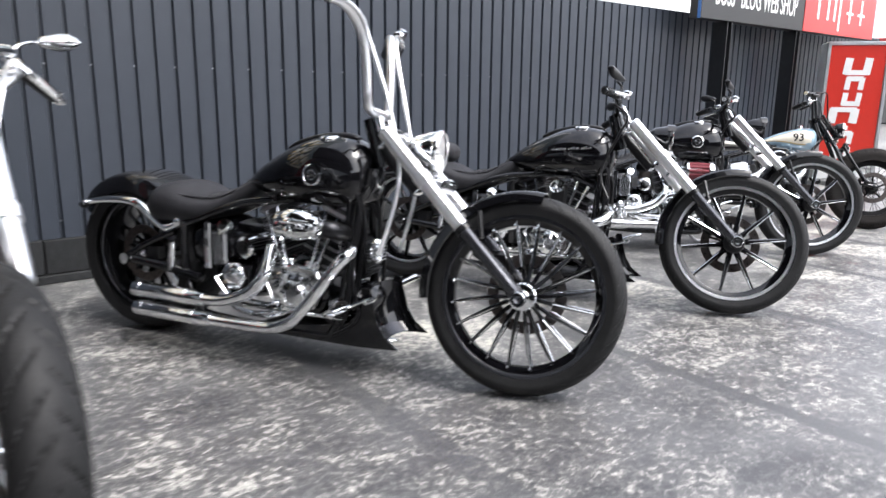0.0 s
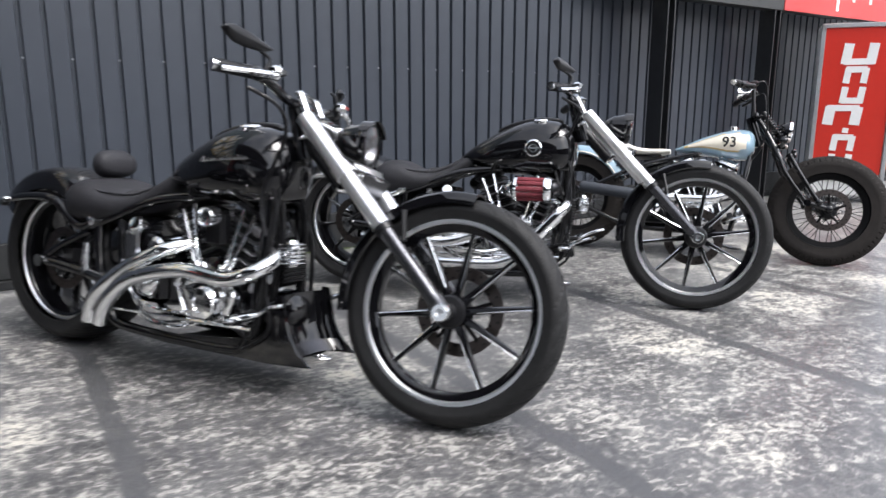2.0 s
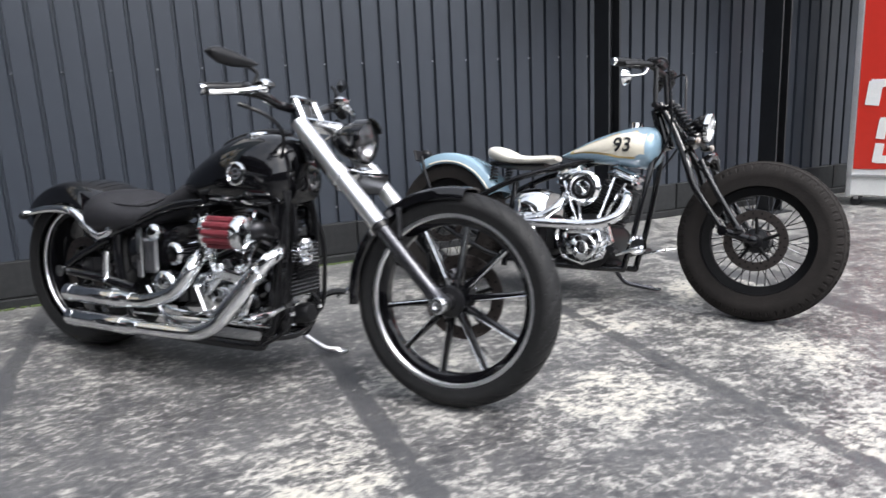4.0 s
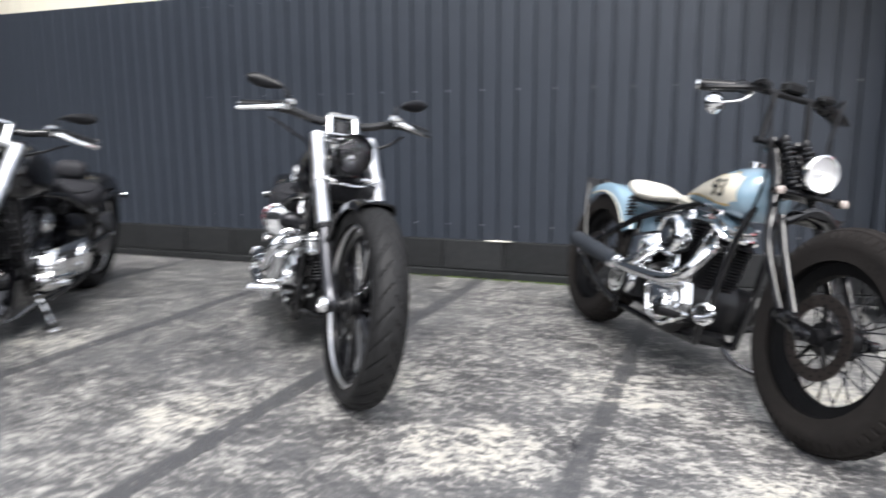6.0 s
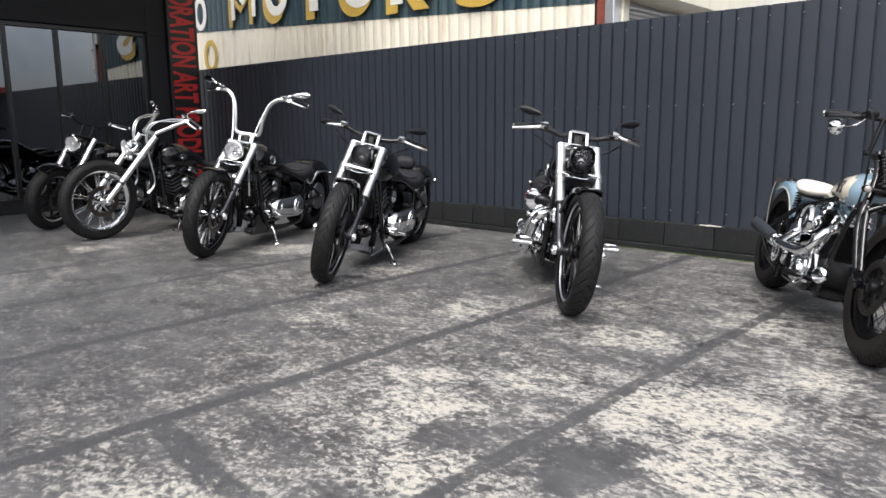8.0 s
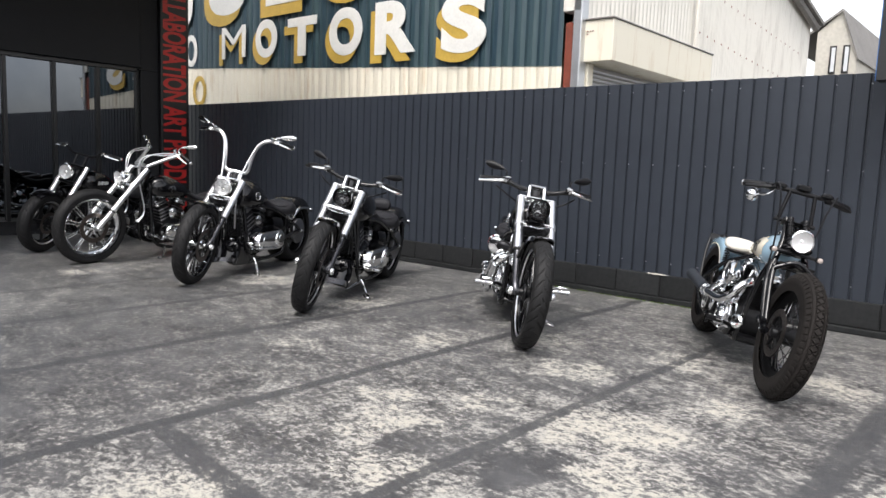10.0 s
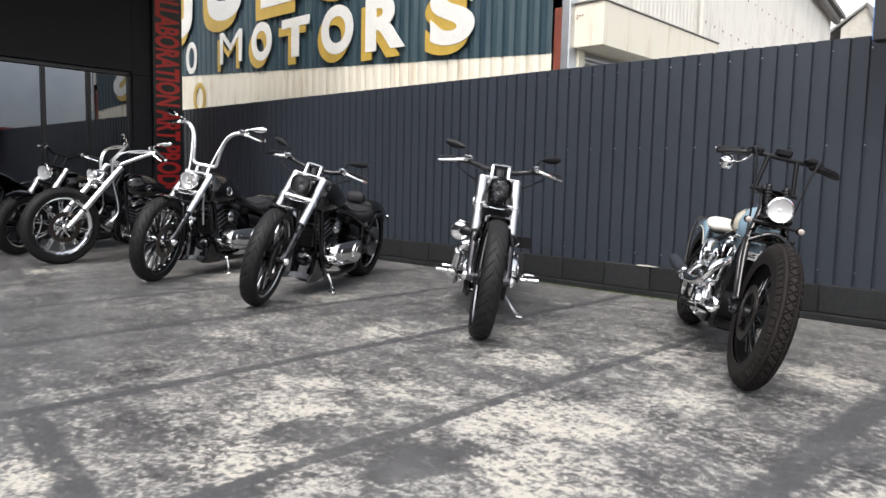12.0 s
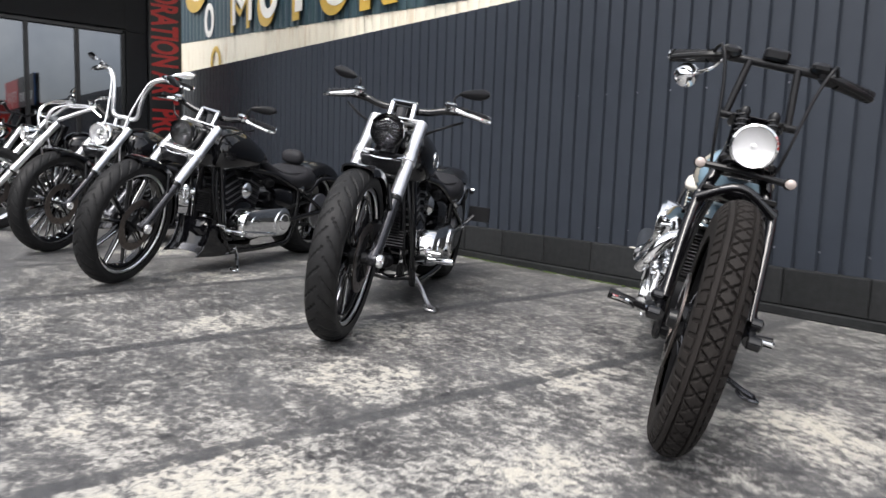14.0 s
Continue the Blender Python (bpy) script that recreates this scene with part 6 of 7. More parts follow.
        fr.tube([(1.045, s * 0.03, 0.70), (1.02, s * 0.07, 0.52), (0.965, s * 0.08, 0.20), (0.90, s * 0.075, 0.155), (0.40, s * 0.08, 0.155), (0.20, s * 0.115, 0.21), (0.0, s * 0.125, 0.30)], 0.0135, 10, 5)
        fr.tube([(0.40, s * 0.09, 0.53), (0.38, s * 0.10, 0.12)], 0.014, 10)
    fr.tube([(1.02, 0, 0.86), (1.08, 0, 0.69)], 0.03, 14)
    part("frame", fr, BLACK_GLOSS, b, "black rigid tube frame")
    part("rear_axle", Shape().tube([(0, -0.15, Rr), (0, 0.15, Rr)], 0.012, 10), CHROME, b)
    engine(b, 0.785, 0.285, 0.205, BLACK_SATIN, POLISHED, FIN, CHROME, 22.5, 0.14, 0.035, MATT_BLACK)
    ac = part("air_cleaner", Shape().lathe([(0.055, 0.05), (0.075, 0.02), (0.078, -0.012), (0.066, -0.026), (0.062, -0.018), (0.03, -0.016), (0.028, -0.028), (0.003, -0.03)], (0.775, -0.152, 0.498), (0, 1, 0), 32), CHROME, b, "round chrome air cleaner")
    part("emblem", Shape().lathe([(0.05, -0.018), (0.05, -0.022), (0.036, -0.022), (0.036, -0.018)], (0.775, -0.152, 0.498), (0, 1, 0), 28, closed=True), BLACK_SATIN, ac)
    exhaust(b, [(0.50, -0.19, 0.335), (0.70, -0.19, 0.335), (0.86, -0.185, 0.345), (0.945, -0.17, 0.385), (0.965, -0.13, 0.46), (0.93, -0.07, 0.49)], 0.022, CHROME)
    ex = exhaust(b, [(0.50, -0.19, 0.335), (0.60, -0.185, 0.36), (0.67, -0.16, 0.42), (0.665, -0.10, 0.46)], 0.021, CHROME)
    part("muffler", Shape().tube([(0.06, -0.20, 0.375), (0.08, -0.20, 0.373), (0.46, -0.19, 0.338), (0.52, -0.19, 0.335)], [0.030, 0.036, 0.034, 0.024], 18), WRAP, ex, "blue-grey muffler")
    part("clamp", Shape().tube([(0.46, -0.19, 0.338), (0.51, -0.19, 0.336)], 0.037, 18), CHROME, ex)
    ot = part("oil_tank", loft([(0.40, 0.30, 0.46, 0.20), (0.43, 0.28, 0.49, 0.25), (0.52, 0.28, 0.50, 0.25), (0.57, 0.30, 0.48, 0.20)], 20, 3.0), CHROME, b, "chrome horseshoe oil tank")
    bx = part("sprocket_cover", Shape().lathe([(0.06, 0.02), (0.068, 0.0), (0.066, -0.012), (0.003, -0.014)], (0.46, -0.15, 0.27), (0, 1, 0), 28), BLACK_SATIN, b, "black round cover with a white anchor emblem")
    anchor = Shape().lathe([(0.054, -0.0145), (0.054, -0.0165), (0.046, -0.0165), (0.046, -0.0145)], (0.46, -0.15, 0.27), (0, 1, 0), 28, closed=True)
    anchor.box((0.46, -0.166, 0.272), (0.007, 0.003, 0.06)).box((0.46, -0.166, 0.29), (0.036, 0.003, 0.006))
    anchor.tube([(0.432, -0.166, 0.258), (0.44, -0.166, 0.246), (0.46, -0.166, 0.24), (0.48, -0.166, 0.246), (0.488, -0.166, 0.258)], 0.0035, 6, 3)
    part("emblem", anchor, WHITE_PAINT, bx)
    for s in (-1, 1):
        pg = part("foot_control", Shape().tube([(0.92, s * 0.10, 0.22), (0.95, s * 0.18, 0.235)], 0.012, 8), BLACK_SATIN, b)
        part("footpeg", Shape().tube([(0.95, s * 0.17, 0.235), (0.955, s * 0.255, 0.242)], [0.015, 0.017], 10), BLACK_SATIN, pg)
        part("pedal", Shape().tube([(0.95, s * 0.17, 0.22), (1.04, s * 0.19, 0.25), (1.08, s * 0.24, 0.26)], 0.007, 8, 3), CHROME, pg)
    part("horn", Shape().lathe([(0.035, -0.02), (0.04, 0.0), (0.03, 0.01), (0.003, 0.008)], (1.02, -0.115, 0.265), (0.6, -1, 0), 18), CHROME, b)
    side_stand(b, 0.86, 0.14, GRAPHITE, lean)
    return b


def rear_row_bike(label, front, heading, lean, steer, kind):
    """The two far bikes: a raked chrome chopper, or a plain black roadster."""
    chop = kind == "chopper"
    wb, R, Rr = (1.69, 0.365, 0.33) if chop else (1.58, 0.325, 0.325)
    h = radians(heading)
    rear = (front[0] - wb * math.cos(h), front[1] - wb * math.sin(h))
    b = tagged(empty("motorcycle", Matrix.Translation((*rear, 0)) @ Matrix.Rotation(h, 4, "Z") @ Matrix.Rotation(-radians(lean), 4, "X")), label, "motorcycle", "motorcycles parked in a row")
    axle, top = (wb, 0, R), ((wb - 0.49, 0, 0.951) if chop else (wb - 0.40, 0, 0.93))
    S, d = fork_matrix(axle, top, 0.055, steer)
    wheel(b, "front_wheel", (wb, R), R, 0.12 if chop else 0.13, R - (0.086 if chop else 0.10), "chrome" if chop else "cast", S, tread="sipes", discs=(1,), fine=True)
    wheel(b, "rear_wheel", (0, Rr), Rr, 0.20 if chop else 0.16, 0.235, "chrome" if chop else "cast", None, discs=(-1,), fine=False)
    tube_fork(b, axle, top, S, d, 0.30 if chop else 0.50, SATIN_CHROME, SATIN_CHROME if chop else BLACK_SATIN, 0.12, CHROME if chop else BLACK_SATIN)
    n = Vector((d.z, 0, -d.x))
    tp = Vector(top)
    c = Vector(axle) + (tp - Vector(axle)) * (0.71 if chop else 0.80) + n * 0.10
    headlamp(b, tuple(c), 0.065 if chop else 0.078, S, CHROME, 0.12)
    if chop:
        part("lamp_shell", loft([(c.x - 0.14, c.z - 0.03, c.z + 0.03, 0.06), (c.x - 0.08, c.z - 0.055, c.z + 0.055, 0.13), (c.x - 0.005, c.z - 0.062, c.z + 0.062, 0.15)], 18, 3.0).move(S), CHROME, b)
        for k in (-0.025, 0.025):
            part("spot_lamp", Shape().ball((c.x - 0.02, k, c.z - 0.10), 0.026, seg=12).move(S), CHROME, b)
        # pullback struts sweep up and back from the fork
        half = [(-0.015, 0.0, 0.025), (-0.015, 0.09, 0.025), (-0.05, 0.115, 0.045), (-0.15, 0.18, 0.105), (-0.235, 0.245, 0.155), (-0.262, 0.262, 0.168)]
        pts = [tp + Vector((p[0], -p[1], p[2])) for p in half]
        pts2 = [Vector((p.x, -p.y, p.z)) for p in pts[::-1]]
        part("handlebar", Shape().tube(pts2 + pts[1:], 0.0175, 12, 5).move(S), SATIN_CHROME, b, "chrome pullback handlebar")
        e = pts[-1]
        grip_set(b, ((tp.x - 0.267, -0.270, tp.z + 0.168), (tp.x - 0.300, -0.375, tp.z + 0.107)), S, BLACK_SATIN, mirrors="both", mirror_mat=CHROME, mirror_top=(tp.x - 0.285, -0.30, tp.z + 0.250))
        for s in (-1, 1):
            for k in (0, 1):
                part("cable", Shape().tube([e + Vector((0.0, 0.262 + s * 0.25, 0.0)), tp + Vector((-0.12, s * 0.20, 0.17 - 0.02 * k)), tp + Vector((0.02, s * (0.15 - 0.03 * k), 0.13)), tp + Vector((0.08, s * (0.12 - 0.03 * k), 0.03)), tp + Vector((0.07, s * 0.11, -0.15)), tp + Vector((0.02, s * 0.14, -0.42)), Vector((wb - 0.40, s * (0.15 - 0.03 * k), 0.42))], 0.0065, 8, 6).move(S), SATIN_CHROME, b, "braided steel cable")
    else:
        tb = tp + Vector((-0.05, 0, 0.12))
        for s in (-1, 1):
            part("riser", Shape().tube([tp + Vector((0, s * 0.06, 0)), tb + Vector((0, s * 0.06, 0))], 0.014, 10).move(S), BLACK_SATIN, b)
        pts = [tb, tb + Vector((0, -0.12, 0.0)), tb + Vector((-0.02, -0.22, 0.05)), tb + Vector((-0.06, -0.28, 0.05))]
        pts2 = [Vector((p.x, -p.y, p.z)) for p in pts[::-1]]
        part("handlebar", Shape().tube(pts2 + pts[1:], 0.013, 10, 5).move(S), BLACK_SATIN, b)
        e = pts[-1]
        grip_set(b, (tuple(e), tuple(e + Vector((-0.05, -0.11, -0.01)))), S, BLACK_SATIN)
        part("front_fender", arc_fender(wb, R, R + 0.016, R + 0.02, 60, 150, 0.15, 0.03).move(S), BLACK_GLOSS, b)
    tank = part("fuel_tank", loft([(0.56, 0.67, 0.70, 0.06), (0.64, 0.645, 0.75, 0.17), (0.76, 0.63, 0.82, 0.25), (0.90, 0.63, 0.865, 0.28), (1.02, 0.64, 0.86, 0.26), (1.09, 0.68, 0.81, 0.16), (1.10, 0.71, 0.77, 0.09)], 24, 2.5, 0.86), BLACK_GLOSS, b, "gloss black fuel tank")
    for s in (-1, 1):
        if chop:
            part("badge", Shape().lathe([(0.038, -0.004), (0.038, 0.006), (0.02, 0.008), (0.003, 0.008)], (0.90, s * 0.138, 0.75), (0, s, 0.06), 20), CHROME, tank)
        else:
            sc = Shape()
            for k in range(6):
                sc.box((0.85 + k * 0.028, s * 0.141, 0.755), (0.017, 0.006, 0.045 if k % 2 else 0.032), 0.002)
            part("tank_script", sc, WHITE_PAINT, tank, "white unreadable tank lettering")
    part("seat", loft([(0.10, 0.55, 0.59, 0.14), (0.16, 0.54, 0.67, 0.26), (0.28, 0.54, 0.665, 0.29), (0.42, 0.56, 0.64, 0.22), (0.60, 0.65, 0.70, 0.10)], 20), LEATHER, b, "black leather seat")
    part("rear_fender", arc_fender(0, 0.33, 0.348, 0.385, 50, 150, 0.25, 0.07), BLACK_GLOSS, b)
    part("saddle_bag", Shape().box((0.14, 0.20, 0.47), (0.26, 0.09, 0.17), 0.03), LEATHER, b) if chop else None
    fr = Shape()
    hx = top[0] - 0.09
    for s in (-1, 1):
        fr.tube([(hx, s * 0.045, 0.80), (hx - 0.03, s * 0.09, 0.45), (0.99, s * 0.115, 0.155), (0.45, s * 0.115, 0.125), (0.30, s * 0.12, 0.22), (0.0, s * 0.14, 0.33)], 0.0185, 10, 5)
        fr.tube([(hx, s * 0.03, 0.74), (0.56, s * 0.09, 0.60), (0.22, s * 0.125, 0.47), (0.0, s * 0.14, 0.34)], 0.017, 10, 5)
    fr.tube([(hx - 0.01, 0, 0.92), (hx + 0.06, 0, 0.74)], 0.034, 14)
    part("frame", fr, BLACK_GLOSS, b)
    engine(b, 0.835, 0.315, 0.205, BLACK_SATIN, POLISHED if chop else BLACK_SATIN, FIN, POLISHED if chop else FIN, 22.5, 0.165)
    clutter(b, S)
    exhaust(b, [(0.42, -0.215, 0.23), (0.67, -0.205, 0.27), (0.735, -0.19, 0.36), (0.715, -0.12, 0.44)], 0.027, CHROME, ((0.0, -0.215, 0.23), (0.46, -0.215, 0.23), 0.037))
    exhaust(b, [(0.46, -0.22, 0.15), (0.86, -0.215, 0.20), (1.06, -0.17, 0.42), (1.02, -0.08, 0.47)], 0.027, CHROME)
    part("oil_tank", loft([(0.30, 0.34, 0.50, 0.20), (0.34, 0.31, 0.52, 0.25), (0.44, 0.31, 0.53, 0.26), (0.52, 0.33, 0.52, 0.22)], 20, 3.0), BLACK_GLOSS, b)
    control(b, 1.10, 0.275)
    side_stand(b, 0.90, 0.16, CHROME, lean)
    return b


bobber((-1.127, -1.999), -57.3, 13.0, -0.2)
rear_row_bike("black chopper with a long raked chrome fork", (-7.19, -2.718), -79, 9.5, -4, "chopper")
rear_row_bike("plain black roadster with a round headlight", (-8.219, -2.778), -63.2, 9.3, 3.4, "roadster")


# ---- signs and posts ----
def steel_post(x, y):
    a, t, w = 0.045, 0.006, 0.075
    out = [(-a, -w), (-a + 2 * t, -w), (-a + 2 * t, -t), (a - 2 * t, -t), (a - 2 * t, -w), (a, -w), (a, w), (a - 2 * t, w), (a - 2 * t, t), (-a + 2 * t, t), (-a + 2 * t, w), (-a, w)]
    n = len(out)
    sh = Shape().add([(x + u, y + v, z) for z in (0.0, 1.72) for u, v in out], [(i, (i + 1) % n, (i + 1) % n + n, i + n) for i in range(n)])
    p = tagged(part("sign_post", sh, POST), "dark steel H-section post carrying the overhead board", "post", "posts of the overhead board")
    part("base_plate", Shape().box((x, y, 0.006), (0.2, 0.24, 0.012), 0.002), POST, p)


steel_post(-0.57, -0.27)
steel_post(0.85, -0.27)


def overhead_board():
    yf = -0.35
    b = tagged(part("overhead_sign", Shape().box((0.85, yf + 0.06, 2.08), (3.90, 0.12, 0.72), 0.004), SIGN_BLACK), "long black and red advertising board on posts", "sign")
    part("red_face", Shape().box((1.86, yf - 0.002, 2.08), (1.88, 0.008, 0.715), 0.001), SIGN_RED_PALE, b)
    part("edge_trim", Shape().box((-1.103, yf + 0.02, 2.08), (0.005, 0.03, 0.72), 0.001), BLUE_SIGN, b)
    flip = Matrix(((1, 0, 0, 0), (0, 0, -1, 0), (0, 1, 0, 0), (0, 0, 0, 1)))
    lettering("lettering", "BLOG WEB SHOP", 0.30, Matrix.Translation((-0.42, yf - 0.001, 1.86)) @ flip, WHITE_PAINT, b, 0.002, 0.50)
    lettering("lettering", "BOSS", 0.30, Matrix.Translation((-0.88, yf - 0.001, 1.86)) @ flip, WHITE_PAINT, b, 0.002, 0.50)
    for k, (w, hh) in enumerate(((0.17, 0.28), (0.16, 0.28), (0.05, 0.28), (0.09, 0.38), (0.18, 0.28), (0.20, 0.28))):
        x = (1.24, 1.48, 1.65, 1.78, 2.06, 2.38)[k]
        part("logo_stroke", Shape().box((x, yf - 0.008, 1.87 + 0.28 - hh / 2), (0.045, 0.005, hh), 0.001), WHITE_PAINT, b)
        if w > 0.1:
            part("logo_stroke", Shape().box((x, yf - 0.0085, 1.87 + (0.26 if k in (0, 1) else 0.11)), (w, 0.005, 0.03), 0.001), WHITE_PAINT, b)


overhead_board()


def standing_sign():
    """A lit sign box on castors, turned towards the yard."""
    ang = radians(-57)
    s = tagged(empty("standing_sign", Matrix.Translation((1.44, -0.42, 0)) @ Matrix.Rotation(ang, 4, "Z")), "red standing sign box with silver frame on castors", "sign")
    w, dpt, z0, z1 = 0.64, 0.42, 0.07, 1.63
    part("body", Shape().box((w / 2, dpt / 2 + 0.006, (z0 + z1) / 2), (w, dpt, z1 - z0), 0.01), WHITE_PAINT, s)
    part("red_face", Shape().box((w / 2, 0.0, 0.93), (w - 0.08, 0.012, 1.32), 0.002), RED_SIGN, s)
    for a, c in (((w / 2, -0.004, z1 - 0.02), (w, 0.03, 0.04)), ((0.018, -0.004, (z0 + z1) / 2), (0.036, 0.03, z1 - z0)), ((w - 0.018, -0.004, (z0 + z1) / 2), (0.036, 0.03, z1 - z0)), ((w / 2, -0.004, 0.22), (w, 0.03, 0.02))):
        part("frame_rail", Shape().box(a, c, 0.004), ALU, s)
    # white slanted letter shapes running down the face
    z = 1.46
    for k, (ln, wd) in enumerate(((0.20, 0.20), (0.15, 0.14), (0.16, 0.14), (0.18, 0.22), (0.05, 0.05), (0.15, 0.14), (0.15, 0.14))):
        cx = 0.33 - (0.05 if k == 3 else 0.0) - 0.012 * k
        for q in ((-1, 1) if wd > 0.1 else (0,)):
            part("logo_stroke", Shape().box((cx + q * wd * 0.50, -0.008, z - ln / 2), (wd * 0.40 if wd > 0.1 else wd, 0.006, ln * 0.92), 0.001, Matrix.Rotation(radians(6), 4, "Y")), WHITE_PAINT, s)
        if wd > 0.1:
            part("logo_stroke", Shape().box((cx, -0.0085, z - (0.02 if k % 2 else ln - 0.03)), (wd * 1.2, 0.006, 0.055), 0.001), WHITE_PAINT, s)
        z -= ln + 0.018
    part("blue_poster", Shape().box((w + 0.006, dpt / 2, 0.82), (0.008, dpt - 0.06, 0.36), 0.001), BLUE_SIGN, s)
    part("orange_poster", Shape().box((w + 0.006, dpt / 2, 0.47), (0.008, dpt - 0.06, 0.30), 0.001), ORANGE_SIGN, s)
    part("rear_panel_trim", Shape().box((w + 0.006, dpt / 2, 1.33), (0.008, dpt - 0.06, 0.5), 0.001), ALU, s)
    for x in (0.07, w - 0.07):
        for y in (0.03, dpt - 0.05):
            c = part("castor", Shape().lathe([(0.014, -0.012), (0.035, -0.010), (0.035, 0.010), (0.014, 0.012)], (x, y, 0.035), (0, 1, 0), 18), RUBBER, s)
            part("fork", Shape().box((x, y, 0.06), (0.03, 0.036, 0.03), 0.004), STEEL, c)


standing_sign()


# ---- behind the fence ----
def sign_letters():
    b, slope, x1 = workshop, -0.053, -4.1
    flip = Matrix(((1, 0, 0, 0), (0, 0, -1, 0), (0, 1, 0, 0), (0, 0, 0, 1)))
    inv = b.matrix_world.inverted()
    spec = (("M", -10.69, -9.95, 2.53, 3.12), ("O", -9.76, -9.14, 2.48, 3.14), ("T", -8.96, -8.22, 2.45, 3.09), ("O", -8.03, -7.28, 2.39, 3.12), ("R", -7.12, -6.31, 2.35, 3.11), ("S", -5.98, -5.22, 2.28, 3.08))
    for ch, xa, xb, za, zb in spec:
        for dx, dz, y, mat, nm in ((0.0, 0.0, 0.890, MUSTARD, "letter_shadow"), (0.085, 0.10, 0.884, LETTER_WHITE, "letter")):
            ob = lettering(nm, ch, 1.0, Matrix(), mat, b, 0.006, 1.0, -0.004 if ch == "M" else 0.045)
            xs, ys = [v.co.x for v in ob.data.vertices], [v.co.y for v in ob.data.vertices]
            sx, sy = (xb - xa - 0.085) / (max(xs) - min(xs)), (zb - za - 0.10) / (max(ys) - min(ys))
            ob.data.transform(inv @ Matrix.Translation((xa + dx, y, za + dz)) @ flip @ Matrix.Diagonal((sx, sy, 1, 1)) @ Matrix.Translation((-min(xs), -min(ys), 0)))
    # cut-off larger letters above, as plain shapes
    for xa, xb, za, kind in ((-11.15, -9.94, 3.17, "u"), (-9.56, -8.42, 3.17, "l"), (-8.15, -6.95, 3.20, "u"), (-6.6, -5.4, 3.24, "l"), (-12.6, -11.5, 3.05, "u")):
        for dx, dz, y, mat, nm in ((0.0, 0.0, -0.062, MUSTARD, "letter_shadow"), (0.14, 0.16, -0.068, LETTER_WHITE, "letter")):
            w = xb - xa - 0.14
            sh = Shape()
            x0, z0 = xa + dx + 14.0, za + dz
            t = 0.30
            if kind == "u":
                sh.tube([(x0 + t / 2, y, z0 + 1.1), (x0 + t / 2, y, z0 + 0.4), (x0 + t * 0.75, y, z0 + 0.2), (x0 + w / 2, y, z0 + 0.13), (x0 + w - t * 0.75, y, z0 + 0.2), (x0 + w - t / 2, y, z0 + 0.4), (x0 + w - t / 2, y, z0 + 1.1)], 0.15, 8, 4, 1.0)
                sh.v = [(p[0], y + (p[1] - y) * 0.03, p[2]) for p in sh.v]
            else:
                sh.box((x0 + t / 2, y, z0 + 0.6), (t, 0.008, 1.2), 0.001).box((x0 + w / 2, y - 0.001, z0 + 0.14), (w, 0.008, 0.28), 0.001)
            part(nm, sh, mat, b)
    for x in (-11.36,):
        ring = Shape().tube([(x + 14 + 0.17 * math.cos(a), -0.03, 2.15 + 0.22 * math.sin(a)) for a in (2 * math.pi * k / 16 for k in range(17))], 0.045, 6)
        ring.v = [(p[0], -0.03 + (p[1] + 0.03) * 0.1, p[2]) for p in ring.v]
        part("digit_shape", ring, MUSTARD, b)
    ring = Shape().tube([(-11.62 + 14 + 0.15 * math.cos(a), -0.03, 2.84 + 0.22 * math.sin(a)) for a in (2 * math.pi * k / 16 for k in range(17))], 0.05, 6)
    ring.v = [(p[0], -0.03 + (p[1] + 0.03) * 0.1, p[2]) for p in ring.v]
    part("letter", ring, LETTER_WHITE, b)


sign_letters()


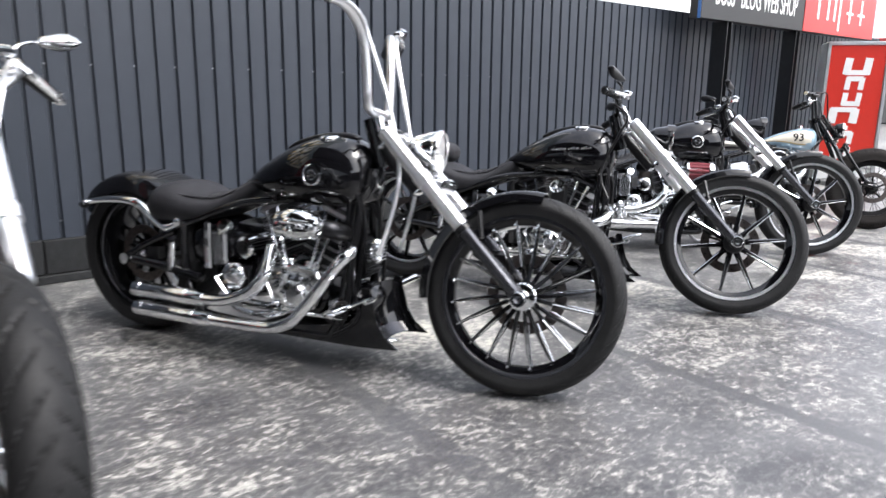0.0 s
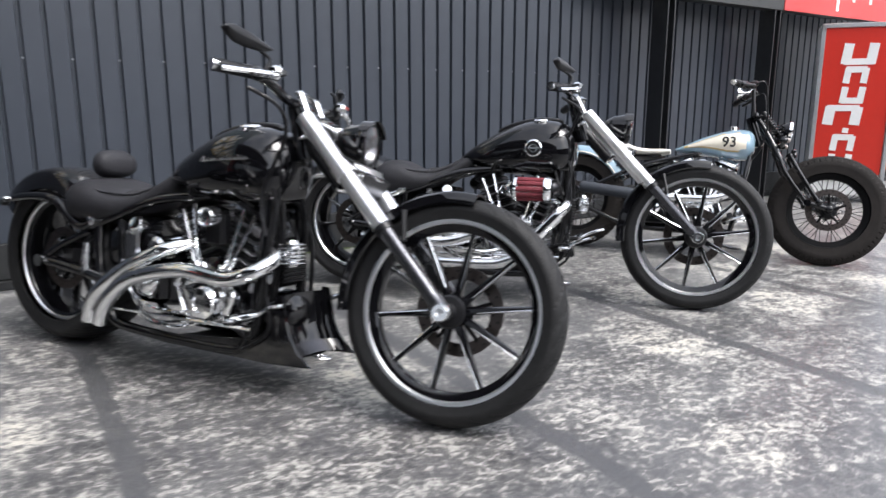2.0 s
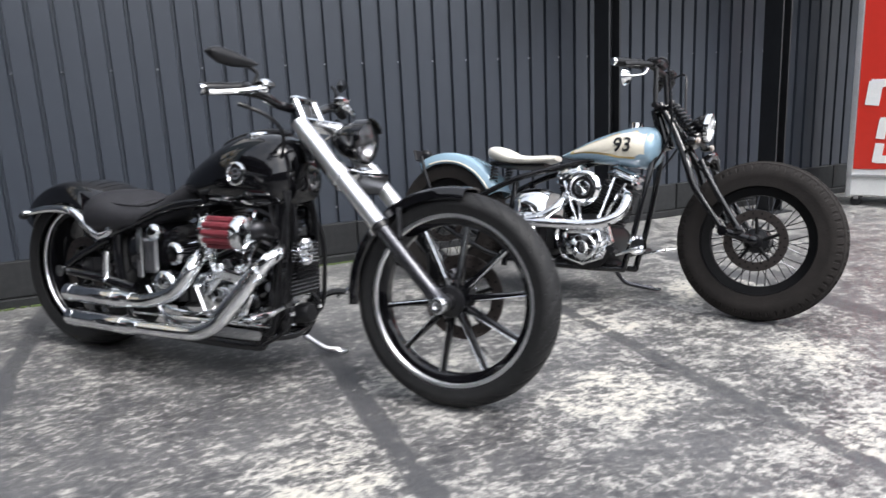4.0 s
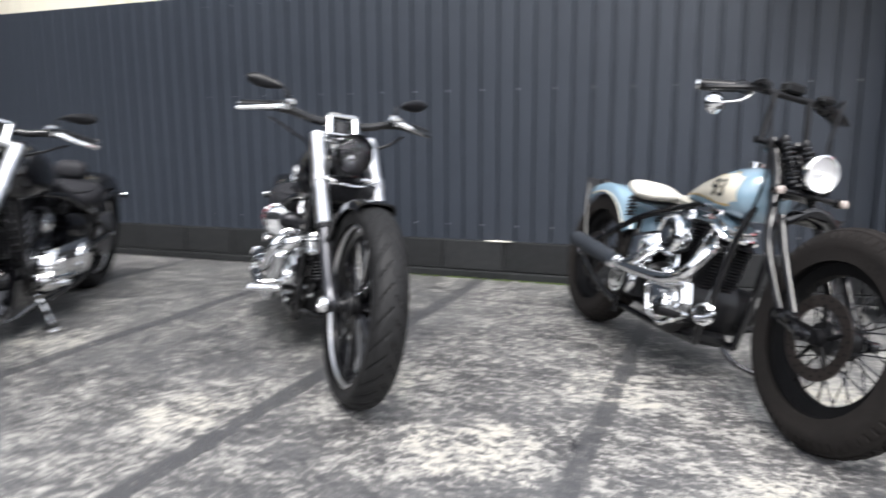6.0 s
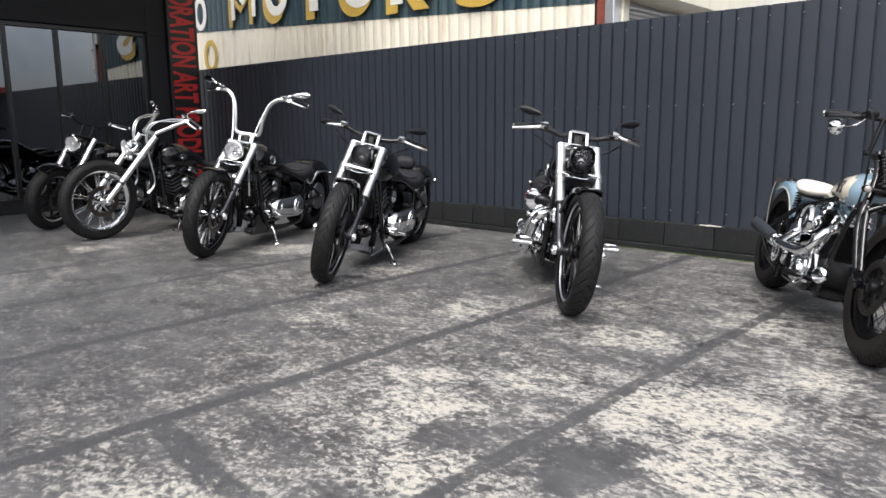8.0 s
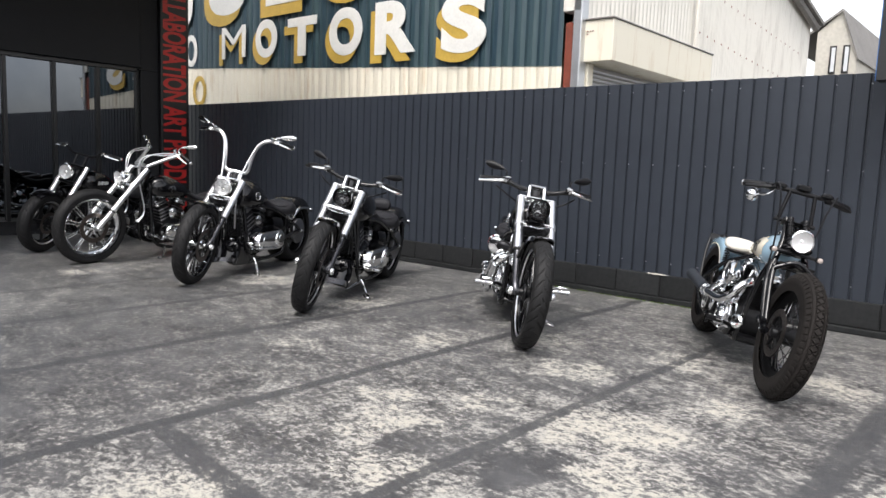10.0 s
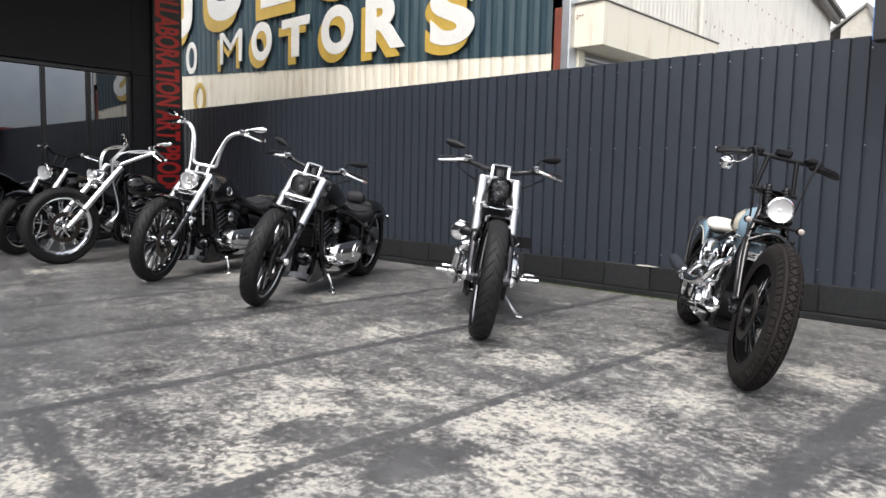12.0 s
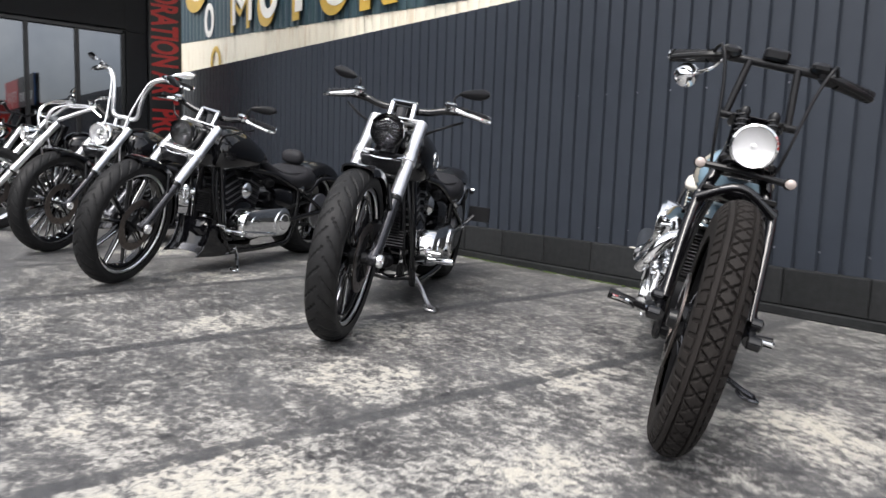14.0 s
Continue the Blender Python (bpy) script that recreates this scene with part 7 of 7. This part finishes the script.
def white_hall():
    """The pale hall behind, with its canopy over a roller shutter."""
    x = -4.08
    b = tagged(empty("hall", pose(x, 1.05, 0)), "pale corrugated hall with a cream canopy over a shutter", "building")
    pitch, pts = 0.10, []
    y = 0.0
    while y < 8.5:
        pts += [(y, 0.0), (y + 0.03, 0.012), (y + 0.06, 0.012), (y + 0.09, 0.0)]
        y += pitch
    c = len(pts)
    part("wall", Shape().add([(o, yy, 0.5) for yy, o in pts] + [(o, yy, 5.6 - 0.19 * yy) for yy, o in pts], [(i, i + 1, c + i + 1, c + i) for i in range(c - 1)]), WHITE_WALL, b, "", 20)
    part("core", Shape().add([(-0.02, 0, 0), (-0.02, 8.5, 0), (-0.02, 8.5, 3.98), (-0.02, 0, 5.6), (-6, 0, 0), (-6, 8.5, 0), (-6, 8.5, 3.98), (-6, 0, 5.6)], [(0, 1, 2, 3), (4, 7, 6, 5), (0, 3, 7, 4), (1, 5, 6, 2), (3, 2, 6, 7)]), WHITE_WALL, b)
    part("eave", Shape().tube([(0.10, 0, 5.60), (0.10, 8.6, 3.96)], 0.07, 8), ROOF, b)
    part("roof_edge", Shape().add([(-0.3, 0, 5.66), (0.22, 0, 5.62), (0.22, 8.7, 4.0), (-0.3, 8.7, 4.04), (-0.3, 0, 5.72), (0.22, 0, 5.68), (0.22, 8.7, 4.06), (-0.3, 8.7, 4.10)], [(0, 1, 2, 3), (4, 7, 6, 5), (0, 4, 5, 1), (1, 5, 6, 2), (2, 6, 7, 3)]), ROOF, b)
    part("canopy", Shape().box((0.19, 1.30, 2.40), (0.40, 2.70, 0.42), 0.008), CREAM_WALL, b, "cream boxed canopy")
    part("canopy_top", Shape().box((0.19, 1.30, 2.618), (0.42, 2.74, 0.014), 0.003), ROOF, b)
    for k in range(4):
        part("bolt_stain", Shape().ball((0.10 + 0.03 * (k % 3), -0.055, 2.50 - 0.03 * (k // 3)), 0.008, seg=8), RUST, b)
    shutter = part("roller_shutter", Shape().box((0.012, 1.27, 1.7), (0.01, 2.25, 1.1), 0.0), ALU, b, "ribbed roller shutter")
    for k in range(22):
        part("slat", Shape().tube([(0.03, 0.15, 1.2 + k * 0.045), (0.03, 2.4, 1.2 + k * 0.045)], 0.022, 6), ALU, shutter)
    part("jamb", Shape().box((0.05, 0.07, 1.5), (0.08, 0.12, 1.4), 0.004), CREAM_WALL, b)
    for yy, z in ((2.85, 3.6), (8.1, 2.6)):
        part("downpipe", Shape().tube([(0.07, yy, 0.5), (0.07, yy, z)], 0.03, 8), WHITE_WALL, b)
    rows = Shape()
    for zz in (2.75, 3.35):
        for k in range(18):
            rows.ball((0.018, 3.1 + k * 0.28, zz + 0.25 - 0.012 * k), 0.012, (0.5, 1, 2.2), 6)
    tagged(part("screw_stains", rows, RUST, b), kind="stuff")
    col = tagged(part("steel_column", Shape().box((-4.0 - 0.17, 1.0, 1.75), (0.10, 0.10, 1.7), 0.006), RUST), "rusty red oxide steel column", "column")
    part("cap_box", Shape().box((-4.13, 0.99, 2.95), (0.22, 0.16, 0.5), 0.01), WHITE_WALL, col)


white_hall()


def gable_house():
    y0 = 12.0
    b = tagged(empty("gable_house", pose(-4.1, y0, 0)), "distant rendered gable house with two windows", "house")
    out = [(-0.42, 0.0), (0.40, 0.0), (0.40, 3.72), (0.05, 4.72), (-0.42, 4.30)]
    part("wall", Shape().plate(out, 0.0, 5.0), GABLE, b)
    part("roof", Shape().add([(0.05, -0.06, 4.76), (-1.0, -0.06, 4.0), (-1.0, 5, 4.0), (0.05, 5, 4.76), (0.45, -0.06, 3.66), (0.45, 5, 3.66), (0.05, -0.06, 4.70), (-1.0, -0.06, 3.94), (0.45, -0.06, 3.60)], [(0, 1, 2, 3), (0, 3, 5, 4), (0, 6, 7, 1), (0, 4, 8, 6)]), ROOF, b)
    for x in (-0.07, 0.19):
        w = part("window", Shape().box((x, -0.02, 3.68), (0.13, 0.04, 0.60), 0.004), FRAME_BLACK, b)
        part("pane", Shape().box((x + 0.012, -0.045, 3.68), (0.075, 0.012, 0.52), 0.001), WINDOW_SKY, w)


# The sky's reflection is put into these far panes as pale grey.
WINDOW_SKY = material("sky_pale_pane", (0.6, 0.62, 0.64), 0.05, 0.0, 0.8, vary=0.05)
gable_house()


# ---- across the street ----
def street_side():
    dark = material("weathered_dark_cladding", (0.045, 0.046, 0.05), 0.7, vary=0.25, scale=0.6, spec=0.25)
    grey = material("grey_render", (0.16, 0.16, 0.155), 0.8, vary=0.2, scale=0.5, spec=0.25)
    red = material("red_fascia", (0.36, 0.03, 0.025), 0.5, vary=0.12, scale=0.8)
    # Unseen row with its windows, added to darken low reflections.
    row = tagged(part("backdrop_row", Shape().box((-8, -19, 1.9), (46, 7, 3.8), 0.05), dark), "unseen dark low row added for the gloss paint to reflect", "building")
    part("parapet", Shape().box((-8, -15.4, 3.9), (46.4, 0.4, 0.3), 0.03), grey, row)
    for k in range(9):
        w = part("window", Shape().box((-28 + k * 5, -15.47, 1.9), (3.2, 0.06, 2.6), 0.02), FRAME_BLACK, row)
        part("pane", Shape().box((-28 + k * 5, -15.44 - 0.07, 1.9), (3.0, 0.03, 2.4), 0.01), WINDOW, w)
    shed = tagged(part("red_shed", Shape().box((27, -4, 1.5), (8, 22, 3.0), 0.05), grey), "low shed with a red fascia across the street", "building")
    part("fascia", Shape().box((22.9, -4, 2.6), (0.3, 22.2, 1.1), 0.02), red, shed)
    tower = tagged(part("hoarding", Shape().box((20, -11, 3.2), (0.5, 4.5, 6.4), 0.04), dark), "dark upright hoarding beside the street", "hoarding")
    part("hoarding_frame", Shape().box((19.7, -11, 6.3), (0.12, 4.7, 0.16), 0.02), ALU, tower)


street_side()
